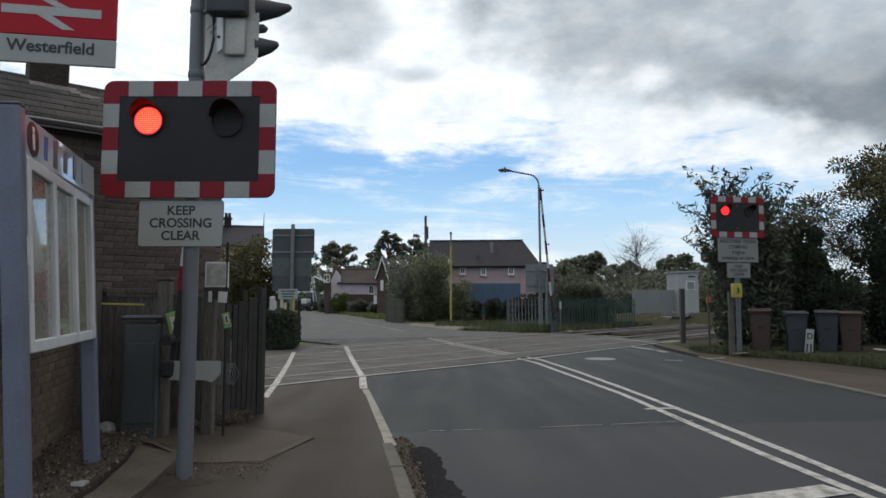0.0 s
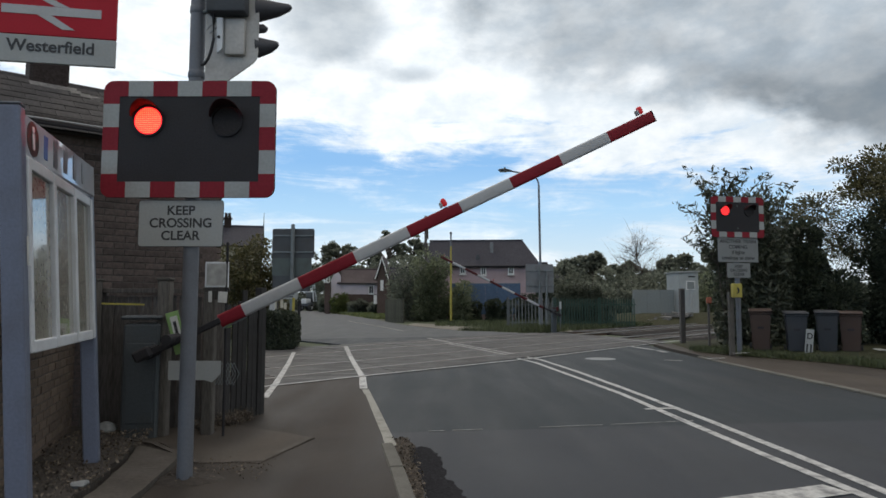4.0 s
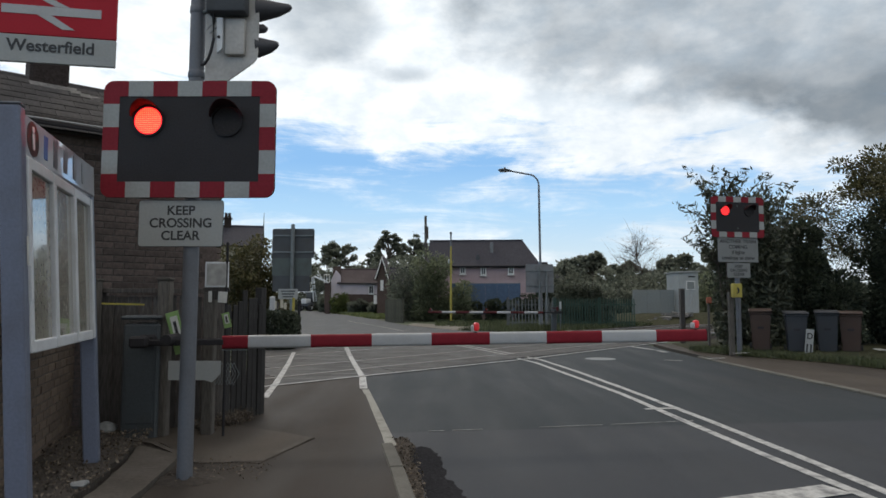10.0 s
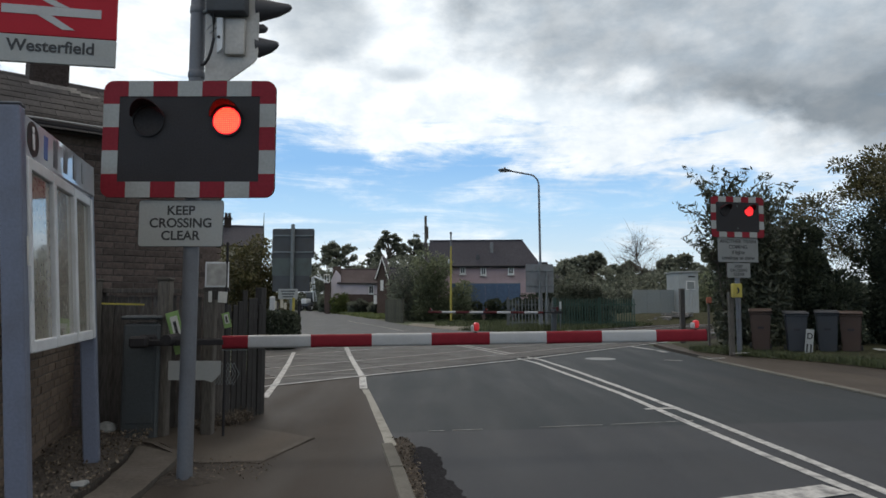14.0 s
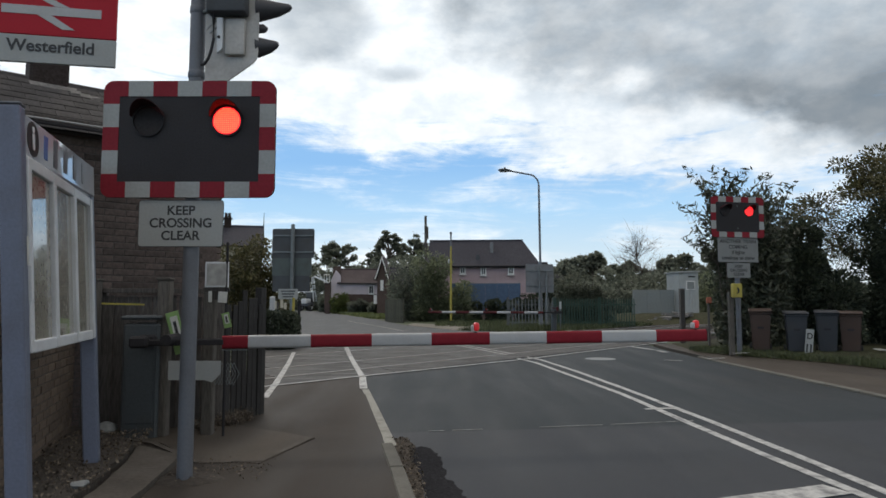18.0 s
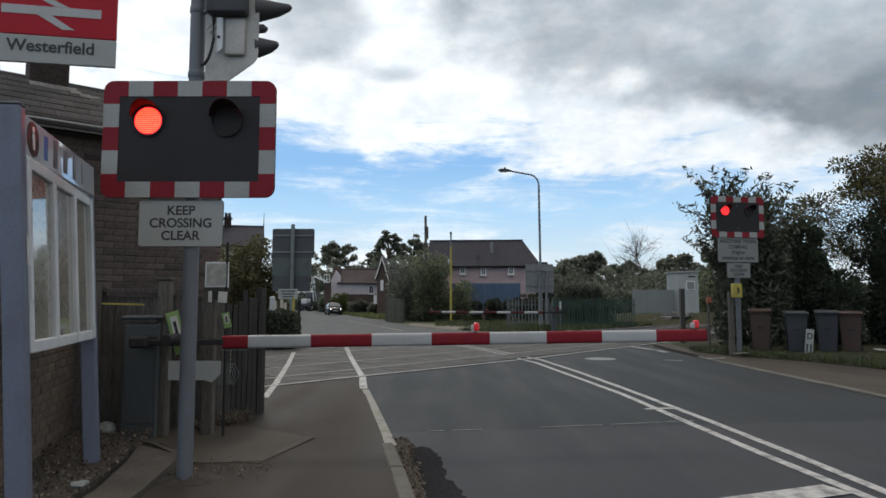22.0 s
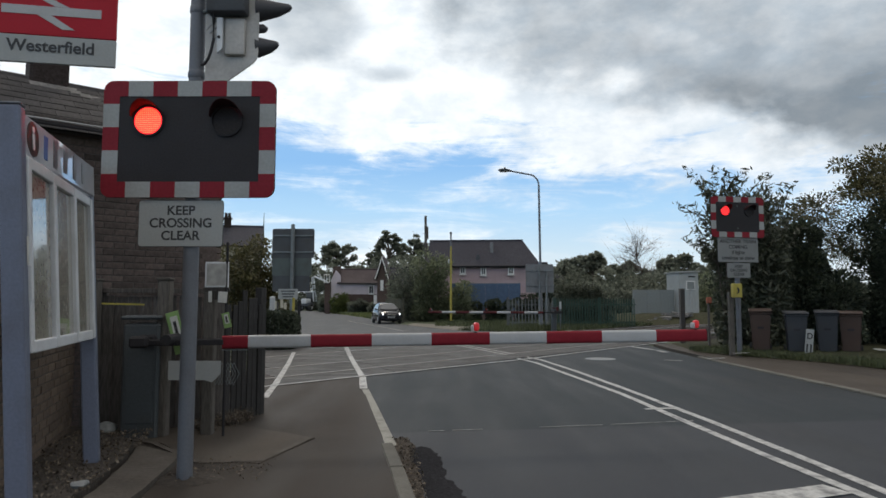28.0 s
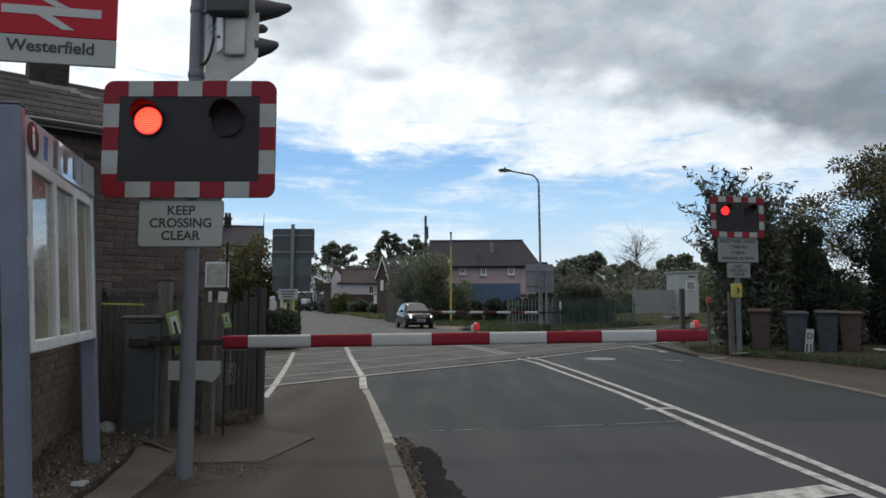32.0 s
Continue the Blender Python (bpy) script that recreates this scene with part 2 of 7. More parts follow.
M["verge"] = surface("rough_verge", (0.045, 0.046, 0.026), 0.95, fine=18, broad=1.2, vary=0.5, dirt=0.6, dirt_colour=(0.045, 0.036, 0.027), bump=0.6, spec=0.1)
M["dirt_apron"] = surface("dusty_gravel", (0.15, 0.135, 0.11), 0.95, fine=20, broad=0.7, vary=0.3, dirt=0.4, dirt_colour=(0.07, 0.075, 0.04), bump=0.5)
M["post_grey"] = surface("grey_painted_steel", (0.125, 0.135, 0.155), 0.5, 0.1, fine=70, broad=3, vary=0.08, dirt=0.35)
M["post_blue"] = surface("blue_grey_painted_steel", (0.135, 0.155, 0.215), 0.45, 0.1, fine=60, broad=3, vary=0.08, dirt=0.35)
M["galv"] = surface("galvanised_steel", (0.17, 0.19, 0.20), 0.6, 0.4, fine=30, broad=6, vary=0.18, dirt=0.3)
M["back_teal"] = surface("teal_grey_sign_back", (0.080, 0.100, 0.100), 0.65, 0.1, fine=40, broad=3, vary=0.08, dirt=0.35)
M["flashing"] = surface("dull_lead_flashing", (0.17, 0.165, 0.16), 0.8, fine=30, broad=6, vary=0.35, dirt=0.6, dirt_colour=(0.05, 0.05, 0.045), dirt_from=0.42)
M["orange"] = surface("faded_orange_plastic", (0.30, 0.085, 0.045), 0.6, fine=50, vary=0.1, dirt=0.3)
M["sig_grey"] = surface("signal_housing_grey", (0.17, 0.18, 0.19), 0.55, 0.1, fine=40, broad=4, vary=0.1, dirt=0.35)
M["sig_plate"] = surface("weathered_grey_plate", (0.46, 0.45, 0.43), 0.6, 0.1, fine=40, broad=4, vary=0.08, dirt=0.4, dirt_colour=(0.12, 0.11, 0.10))
M["hood_grey"] = surface("dark_grey_hood", (0.05, 0.052, 0.060), 0.6, fine=60, vary=0.1, dirt=0.3)
M["sig_pale"] = surface("pale_sheet_metal", (0.36, 0.37, 0.38), 0.5, 0.2, fine=40, broad=4, vary=0.08, dirt=0.3)
M["back_grey"] = surface("grey_sign_back", (0.058, 0.064, 0.073), 0.65, 0.1, fine=40, broad=3, vary=0.08, dirt=0.35)
M["black"] = surface("matt_black", (0.024, 0.023, 0.026), 0.72, fine=80, vary=0.2, dirt=0.25, dirt_colour=(0.03, 0.03, 0.03), spec=0.3)
# black hood tinted red so that the lamp's glow shows on it
M["hood"] = surface("red_tinted_hood", (0.040, 0.018, 0.020), 0.9, fine=80, vary=0.2, dirt=0.1, spec=0.1)
# red darkened for the far boom's unlit back; also the faded marker plate
M["red_dull"] = surface("shaded_faded_red_paint", (0.085, 0.022, 0.024), 0.7, fine=60, broad=3, vary=0.15, dirt=0.4, spec=0.15)
# sign white darkened for the far signal's backlit plates; also on litter and manhole
M["sign_dull"] = surface("dimmed_weathered_white", (0.19, 0.20, 0.20), 0.6, fine=50, broad=3, vary=0.05, dirt=0.35, dirt_colour=(0.14, 0.14, 0.13))
# brick darkened so the chimneys stand as silhouettes against the bright sky
M["brick_silhouette"] = surface("silhouette_brick", (0.038, 0.030, 0.028), 0.95, fine=30, broad=2, vary=0.35, dirt=0.4, bump=0.5, spec=0.2)
M["unlit_red"] = surface("unlit_red_lens", (0.25, 0.02, 0.02), 0.3, vary=0.1, dirt=0.2)
M["dark_lens"] = surface("unlit_lens", (0.038, 0.035, 0.036), 0.85, fine=140, vary=0.3, dirt=0.1, spec=0.15)
M["red"] = surface("red_reflective", (0.205, 0.016, 0.026), 0.5, fine=45, broad=4, vary=0.10, bump=0.03, dirt=0.2, dirt_colour=(0.10, 0.01, 0.012), spec=0.15)
# darker copy of the white: the border's shade is put into its colour
M["border_white"] = surface("shaded_reflective_white", (0.29, 0.305, 0.30), 0.55, fine=45, broad=4, vary=0.08, bump=0.03, dirt=0.35, dirt_colour=(0.17, 0.17, 0.16))
M["white"] = surface("white_reflective", (0.40, 0.41, 0.42), 0.5, fine=45, broad=4, vary=0.05, bump=0.03, dirt=0.28, dirt_colour=(0.25, 0.24, 0.22))
M["sign_white"] = surface("white_sign_face", (0.31, 0.325, 0.32), 0.5, fine=50, broad=3, vary=0.04, dirt=0.3, dirt_colour=(0.3, 0.29, 0.26))
M["sign_black"] = surface("black_lettering", (0.02, 0.02, 0.022), 0.5, vary=0.1, dirt=0.1, bump=0)
M["sign_red"] = surface("red_sign_face", (0.38, 0.012, 0.025), 0.5, vary=0.06, dirt=0.15, dirt_colour=(0.2, 0.015, 0.02), spec=0.2)
M["sign_green"] = surface("green_label", (0.22, 0.36, 0.12), 0.5, vary=0.1, dirt=0.2)
M["yellow"] = surface("yellow_paint", (0.36, 0.30, 0.05), 0.5, fine=50, vary=0.12, dirt=0.35)
M["case_white"] = surface("white_painted_metal", (0.58, 0.60, 0.62), 0.4, fine=60, broad=5, vary=0.05, dirt=0.3, dirt_colour=(0.25, 0.25, 0.24))
M["poster"] = surface("faded_poster", (0.34, 0.34, 0.32), 0.6, fine=14, broad=3, vary=0.2, dirt=0.5, dirt_colour=(0.16, 0.17, 0.18), bump=0)
# opaque pane; the beige reflection in the glass is put into its colour
M["poster_glass"] = surface("reflection_tinted_glazing", (0.31, 0.295, 0.245), 0.14, fine=30, broad=2, vary=0.2, dirt=0.3, bump=0, coat=0.8)
M["header_gloss"] = surface("glossy_header_panel", (0.55, 0.58, 0.63), 0.08, fine=20, broad=3, vary=0.05, dirt=0.15, dirt_colour=(0.3, 0.35, 0.45), bump=0, coat=1.0, spec=1.0)
M["header_blue"] = surface("blue_lettering", (0.10, 0.16, 0.38), 0.2, vary=0.1, dirt=0.1, bump=0)
M["brick"] = surface("red_brown_brick", (0.088, 0.067, 0.059), 0.92, fine=30, broad=1.2, vary=0.3, dirt=0.4, dirt_colour=(0.05, 0.045, 0.04), bump=0.4, per_object=0.35)
M["brick_brown"] = surface("brown_brick", (0.125, 0.093, 0.070), 0.92, fine=30, broad=1.2, vary=0.25, dirt=0.35, dirt_colour=(0.07, 0.055, 0.042), bump=0.4, per_object=0.2)
M["mortar"] = surface("mortar", (0.085, 0.076, 0.07), 0.95, fine=40, broad=2, vary=0.25, dirt=0.4)
M["slate"] = surface("slate", (0.060, 0.057, 0.058), 0.95, fine=20, broad=1, vary=0.25, dirt=0.3, dirt_colour=(0.025, 0.026, 0.018), per_object=0.15, spec=0.15)
M["tile_red"] = surface("brown_clay_tile", (0.050, 0.036, 0.038), 0.9, fine=8, broad=0.6, vary=0.3, dirt=0.5, dirt_colour=(0.05, 0.04, 0.04), per_object=0.2)
M["tile_dark"] = surface("dark_roof_tile", (0.036, 0.036, 0.046), 0.9, fine=8, broad=0.6, vary=0.3, dirt=0.4, dirt_colour=(0.05, 0.047, 0.055), per_object=0.2, spec=0.2)
M["render_pink"] = surface("pink_render", (0.40, 0.305, 0.32), 0.85, fine=12, broad=0.7, vary=0.08, dirt=0.35, dirt_colour=(0.25, 0.2, 0.18))
M["render_white"] = surface("white_render", (0.52, 0.47, 0.50), 0.85, fine=12, broad=0.7, vary=0.06, dirt=0.3, dirt_colour=(0.3, 0.28, 0.26))
M["render_cream"] = surface("cream_render", (0.45, 0.42, 0.34), 0.85, fine=12, broad=0.7, vary=0.06, dirt=0.4, dirt_colour=(0.2, 0.19, 0.15))
M["brick_far"] = surface("far_brick", (0.080, 0.055, 0.047), 0.9, fine=6, broad=0.8, vary=0.25, dirt=0.35)
M["blue_sheet"] = surface("blue_sheeting", (0.055, 0.095, 0.165), 0.6, fine=5, broad=0.8, vary=0.18, dirt=0.35, dirt_colour=(0.045, 0.085, 0.14))
M["window_dark"] = surface("dark_window_pane", (0.03, 0.033, 0.04), 0.12, vary=0.2, dirt=0.1, bump=0)
M["frame_white"] = surface("white_window_frame", (0.68, 0.68, 0.66), 0.5, vary=0.05, dirt=0.2)
M["timber"] = surface("weathered_timber", (0.09, 0.082, 0.072), 0.9, fine=18, broad=2, vary=0.35, dirt=0.4, bump=0.5, per_object=0.25, stretch=(4, 4, 0.5))
M["timber_dark"] = surface("dark_creosoted_timber", (0.075, 0.068, 0.063), 0.85, fine=18, broad=2, vary=0.4, dirt=0.4, bump=0.5, per_object=0.3, stretch=(4, 4, 0.5))
M["timber_black"] = surface("black_stained_timber", (0.026, 0.025, 0.025), 0.9, fine=18, broad=2, vary=0.4, dirt=0.4, bump=0.5, per_object=0.25, stretch=(4, 4, 0.5))
M["timber_pale"] = surface("pale_fence_board", (0.072, 0.073, 0.055), 0.9, fine=8, broad=1, vary=0.25, dirt=0.4, per_object=0.25, stretch=(4, 4, 0.5))
M["bark"] = surface("bark", (0.075, 0.062, 0.05), 0.95, fine=20, broad=3, vary=0.4, dirt=0.4, bump=0.8)
M["cabinet"] = surface("dark_blue_grey_cabinet", (0.060, 0.071, 0.079), 0.55, 0.1, fine=40, broad=2, vary=0.12, dirt=0.4)
M["fence_green"] = surface("green_painted_steel", (0.028, 0.065, 0.05), 0.5, 0.2, fine=30, broad=2, vary=0.15, dirt=0.3)
M["fence_grey"] = surface("grey_palisade", (0.11, 0.12, 0.12), 0.6, 0.2, fine=20, broad=2, vary=0.12, dirt=0.3, per_object=0.15)
# both bin colours are lowered to stand in for the shade of the shrubs
M["bin_grey"] = surface("shaded_grey_plastic", (0.029, 0.032, 0.039), 0.5, fine=40, broad=3, vary=0.08, dirt=0.3)
M["bin_brown"] = surface("shaded_brown_plastic", (0.056, 0.031, 0.022), 0.5, fine=40, broad=3, vary=0.08, dirt=0.3)
M["wall_pale"] = surface("pale_wall", (0.19, 0.21, 0.21), 0.85, fine=10, broad=0.8, vary=0.08, dirt=0.4, dirt_colour=(0.2, 0.2, 0.18))
M["shed_white"] = surface("white_sheet_metal", (0.34, 0.36, 0.36), 0.5, 0.1, fine=10, broad=1, vary=0.06, dirt=0.4, dirt_colour=(0.25, 0.26, 0.23))
M["car_paint"] = surface("black_car_paint", (0.010, 0.011, 0.015), 0.16, 0.0, vary=0.1, dirt=0.06, bump=0, coat=0.0, spec=0.32)
M["car_glass"] = surface("car_glass", (0.045, 0.052, 0.060), 0.06, vary=0.1, dirt=0.05, bump=0, coat=0.35, spec=0.6)
M["rubber"] = surface("tyre_rubber", (0.018, 0.018, 0.018), 0.9, vary=0.2)
M["alloy"] = surface("wheel_alloy", (0.35, 0.36, 0.37), 0.4, 0.8, vary=0.1)
M["chrome"] = surface("chrome", (0.6, 0.6, 0.6), 0.15, 1.0, vary=0.05, dirt=0.1, bump=0)
M["headlight"] = glowing("headlight", (0.95, 0.97, 1.0), 3.0)
M["lit_disc"] = glowing("lit_red_diodes", (1.0, 0.028, 0.012), 21.0, dots=0.015)
M["lit_far"] = glowing("lit_red_diodes_aside", (1.0, 0.028, 0.03), 3.0, dots=0.02)
M["paint_kerb"] = surface("worn_cream_paint", (0.27, 0.265, 0.235), 0.8, fine=40, broad=6, vary=0.2, dirt=0.6, dirt_colour=(0.13, 0.125, 0.11), bump=0.3)
M["grit"] = surface("dark_grit", (0.060, 0.051, 0.043), 0.95, fine=26, broad=9, vary=0.7, dirt=0.5, dirt_colour=(0.016, 0.015, 0.014), bump=1.0, spec=0.05)
M["lit_rim"] = glowing("lit_red_rim", (1.0, 0.015, 0.03), 1.3)
M["boom_lens"] = glowing("boom_lamp_lens", (0.8, 0.03, 0.04), 0.20)
M["leaf_dark"] = leafy("dark_leaves", (0.032, 0.042, 0.030), (0.090, 0.108, 0.066), 0.7, 0.35)
# the next two leaf colours are lightened to stand in for distance haze
M["leaf_mid"] = leafy("haze_lightened_mid_leaves", (0.135, 0.155, 0.10), (0.25, 0.28, 0.18), 0.9, 0.75)
M["leaf_far"] = leafy("haze_lightened_far_leaves", (0.135, 0.150, 0.122), (0.25, 0.27, 0.21), 0.9, 0.72)
M["leaf_olive"] = leafy("olive_leaves", (0.055, 0.058, 0.022), (0.16, 0.135, 0.06))
M["leaf_bright"] = leafy("yellow_green_leaves", (0.08, 0.11, 0.03), (0.2, 0.22, 0.08))
M["leaf_grey"] = leafy("grey_green_leaves", (0.045, 0.052, 0.034), (0.10, 0.11, 0.07))
M["grass"] = leafy("grass_blades", (0.040, 0.052, 0.020), (0.11, 0.128, 0.055))
M["litter"] = leafy("dead_leaves", (0.045, 0.034, 0.026), (0.19, 0.155, 0.115), 0.8, 0.0)
M["paper"] = surface("paper", (0.55, 0.55, 0.52), 0.7, vary=0.1, dirt=0.4, dirt_colour=(0.3, 0.3, 0.28))

# ---- shaping ----
UP = Vector((0, 0, 1))


def finish(bm, name, material, smooth=None):
    me = bpy.data.meshes.new(name)
    bmesh.ops.recalc_face_normals(bm, faces=bm.faces[:])
    bm.to_mesh(me)
    bm.free()
    me.materials.append(material)
    if smooth is not None:
        me.shade_smooth()
        me.set_sharp_from_angle(angle=radians(smooth))
    return me


def part(name, bm, material, parent, label="", smooth=None, at=None):
    """One mesh object under a thing or under a part."""
    ob = new(name, finish(bm, name, material, smooth))
    ob.parent = parent
    if at is not None:
        ob.matrix_basis = at
    return tagged(ob, label)


def thing(name, m, label, category, group="", kind=""):
    ob = new(name)
    ob.matrix_basis = m
    ob.empty_display_size = 0.1
    return tagged(ob, label, category, group, kind)


def solo(name, bm, material, m, label, category, group="", kind="", smooth=None):
    ob = new(name, finish(bm, name, material, smooth))
    ob.matrix_basis = m
    return tagged(ob, label, category, group, kind)


def B():
    return bmesh.new()


def box(bm, c, s, bevel=0.0, rot=None, seg=1):
    m = Matrix.Translation(c) @ (rot or Matrix()) @ Matrix.Diagonal((*s, 1))
    vs = bmesh.ops.create_cube(bm, size=1.0, matrix=m)["verts"]
    if bevel:
        es = list({e for v in vs for e in v.link_edges})
        bmesh.ops.bevel(bm, geom=es, offset=bevel, segments=seg, affect="EDGES", profile=0.5)
    return bm


def ring_pts(p, d, r, seg, turn=0.0):
    d = Vector(d).normalized()
    a = d.orthogonal().normalized() if abs(d.z) < 0.99 else Vector((1, 0, 0))
    if abs(d.z) < 0.99:
        a = d.cross(UP).normalized()
    b = d.cross(a)
    return [Vector(p) + (a * math.cos(turn + 2 * math.pi * i / seg) + b * math.sin(turn + 2 * math.pi * i / seg)) * r for i in range(seg)]


def tube(bm, pts, radii, seg=10, caps=True, turn=0.0):
    """A round bar along points, with a radius at each."""
    pts = [Vector(p) for p in pts]
    if isinstance(radii, (int, float)):
        radii = [radii] * len(pts)
    rings = []
    for i, p in enumerate(pts):
        d = (pts[min(i + 1, len(pts) - 1)] - pts[max(i - 1, 0)])
        rings.append([bm.verts.new(q) for q in ring_pts(p, d, radii[i], seg, turn)])
    for a, b in zip(rings, rings[1:]):
        for i in range(seg):
            bm.faces.new((a[i], a[(i + 1) % seg], b[(i + 1) % seg], b[i]))
    if caps:
        bm.faces.new(rings[0][::-1])
        bm.faces.new(rings[-1])
    return bm


def plate(bm, outline, depth, m=None):
    """An outline in x and z, given a depth along y (from 0 to depth)."""
    m = m or Matrix()
    f = [bm.verts.new(m @ Vector((x, 0, z))) for x, z in outline]
    b = [bm.verts.new(m @ Vector((x, depth, z))) for x, z in outline]
    bm.faces.new(f)
    bm.faces.new(b[::-1])
    k = len(f)
    for i in range(k):
        bm.faces.new((f[i], b[i], b[(i + 1) % k], f[(i + 1) % k]))
    return bm


def rounded(w, h, r, seg=4):
    out = []
    for cx, cz, a0 in ((w / 2 - r, h / 2 - r, 0), (-w / 2 + r, h / 2 - r, 90), (-w / 2 + r, -h / 2 + r, 180), (w / 2 - r, -h / 2 + r, 270)):
        for i in range(seg + 1):
            a = radians(a0 + 90 * i / seg)
            out.append((cx + r * math.cos(a), cz + r * math.sin(a)))
    return out


def circle(r, seg=24, cx=0.0, cz=0.0):
    return [(cx + r * math.cos(2 * math.pi * i / seg), cz + r * math.sin(2 * math.pi * i / seg)) for i in range(seg)]


def slab(bm, outline, z0, z1):
    """A flat slab with an outline in x and y."""
    t = [bm.verts.new((x, y, z1)) for x, y in outline]
    b = [bm.verts.new((x, y, z0)) for x, y in outline]
    bm.faces.new(t)
    bm.faces.new(b[::-1])
    k = len(t)
    for i in range(k):
        bm.faces.new((t[i], b[i], b[(i + 1) % k], t[(i + 1) % k]))
    return bm


def ribbon(bm, line, width, z, thick=0.004):
    """A painted line along points in x and y."""
    pts = [Vector((x, y, 0)) for x, y in line]
    l, r = [], []
    for i, p in enumerate(pts):
        d = (pts[min(i + 1, len(pts) - 1)] - pts[max(i - 1, 0)]).normalized()
        s = Vector((-d.y, d.x, 0)) * width / 2
        l.append((p.x + s.x, p.y + s.y))
        r.append((p.x - s.x, p.y - s.y))
    for i in range(len(pts) - 1):
        slab(bm, [r[i], r[i + 1], l[i + 1], l[i]], z, z + thick)
    return bm


def letters(text, size, material, parent, m, name="lettering", bold=0.0, align="CENTER", squeeze=1.0):
    cu = bpy.data.curves.new(name, "FONT")
    cu.body, cu.size, cu.align_x, cu.align_y = text, size, align, "CENTER"
    cu.extrude, cu.offset = 0.001, bold
    ob = new(name, cu)
    me = bpy.data.meshes.new_from_object(ob)
    bpy.data.objects.remove(ob)
    bpy.data.curves.remove(cu)
    me.materials.clear()
    me.materials.append(material)
    for v in me.vertices:
        v.co.x *= squeeze
    o = new(name, me)
    o.parent = parent
    o.matrix_basis = m @ pose(0, 0, 0, 90, 0, 0)
    return o


def leaf_cloud(points, size, seed, aspect=1.8, droop=0.0):
    """Many small leaves, two triangles each, folded along the middle."""
    rng = np.random.default_rng(seed)
    n = len(points)
    p = np.asarray(points)
    s = size * rng.uniform(0.6, 1.4, n)[:, None]
    d = rng.normal(size=(n, 3))
    d[:, 2] -= droop
    d /= np.linalg.norm(d, axis=1)[:, None]
    e = np.cross(d, rng.normal(size=(n, 3)))
    e /= np.linalg.norm(e, axis=1)[:, None]
    nn = np.cross(d, e)
    a = p - d * s * 0.5 * aspect
    c = p + d * s * 0.5 * aspect
    b = p + e * s * 0.5 + nn * s * 0.12
    q = p - e * s * 0.5 + nn * s * 0.12
    v = np.stack([a, b, c, q], 1).reshape(-1, 3)
    k = np.arange(n) * 4
    f = np.stack([np.stack([k, k + 1, k + 2], 1), np.stack([k, k + 2, k + 3], 1)], 1).reshape(-1, 3)
    return v, f


def leaf_part(name, v, f, material, parent, label=""):
    me = bpy.data.meshes.new(name)
    me.from_pydata(v.tolist(), [], f.tolist())
    me.materials.append(material)
    ob = new(name, me)
    ob.parent = parent
    return tagged(ob, label)


def crown_points(blobs, n, seed, shell=0.55):
    """Points in clumps: mostly in the outer shell of blobs (centre, radii), with gaps between the clumps."""
    rng = np.random.default_rng(seed)
    vol = np.array([r[0] * r[1] * r[2] for _, r in blobs]) ** 0.7
    which = rng.choice(len(blobs), n, p=vol / vol.sum())
    d = rng.normal(size=(n, 3))
    d /= np.linalg.norm(d, axis=1)[:, None]
    k = shell + (1 - shell) * rng.uniform(0, 1, n) ** 0.4
    k *= rng.uniform(0.82, 1.12, n)
    c = np.array([b[0] for b in blobs])[which]
    r = np.array([b[1] for b in blobs])[which]
    return c + d * r * k[:, None]


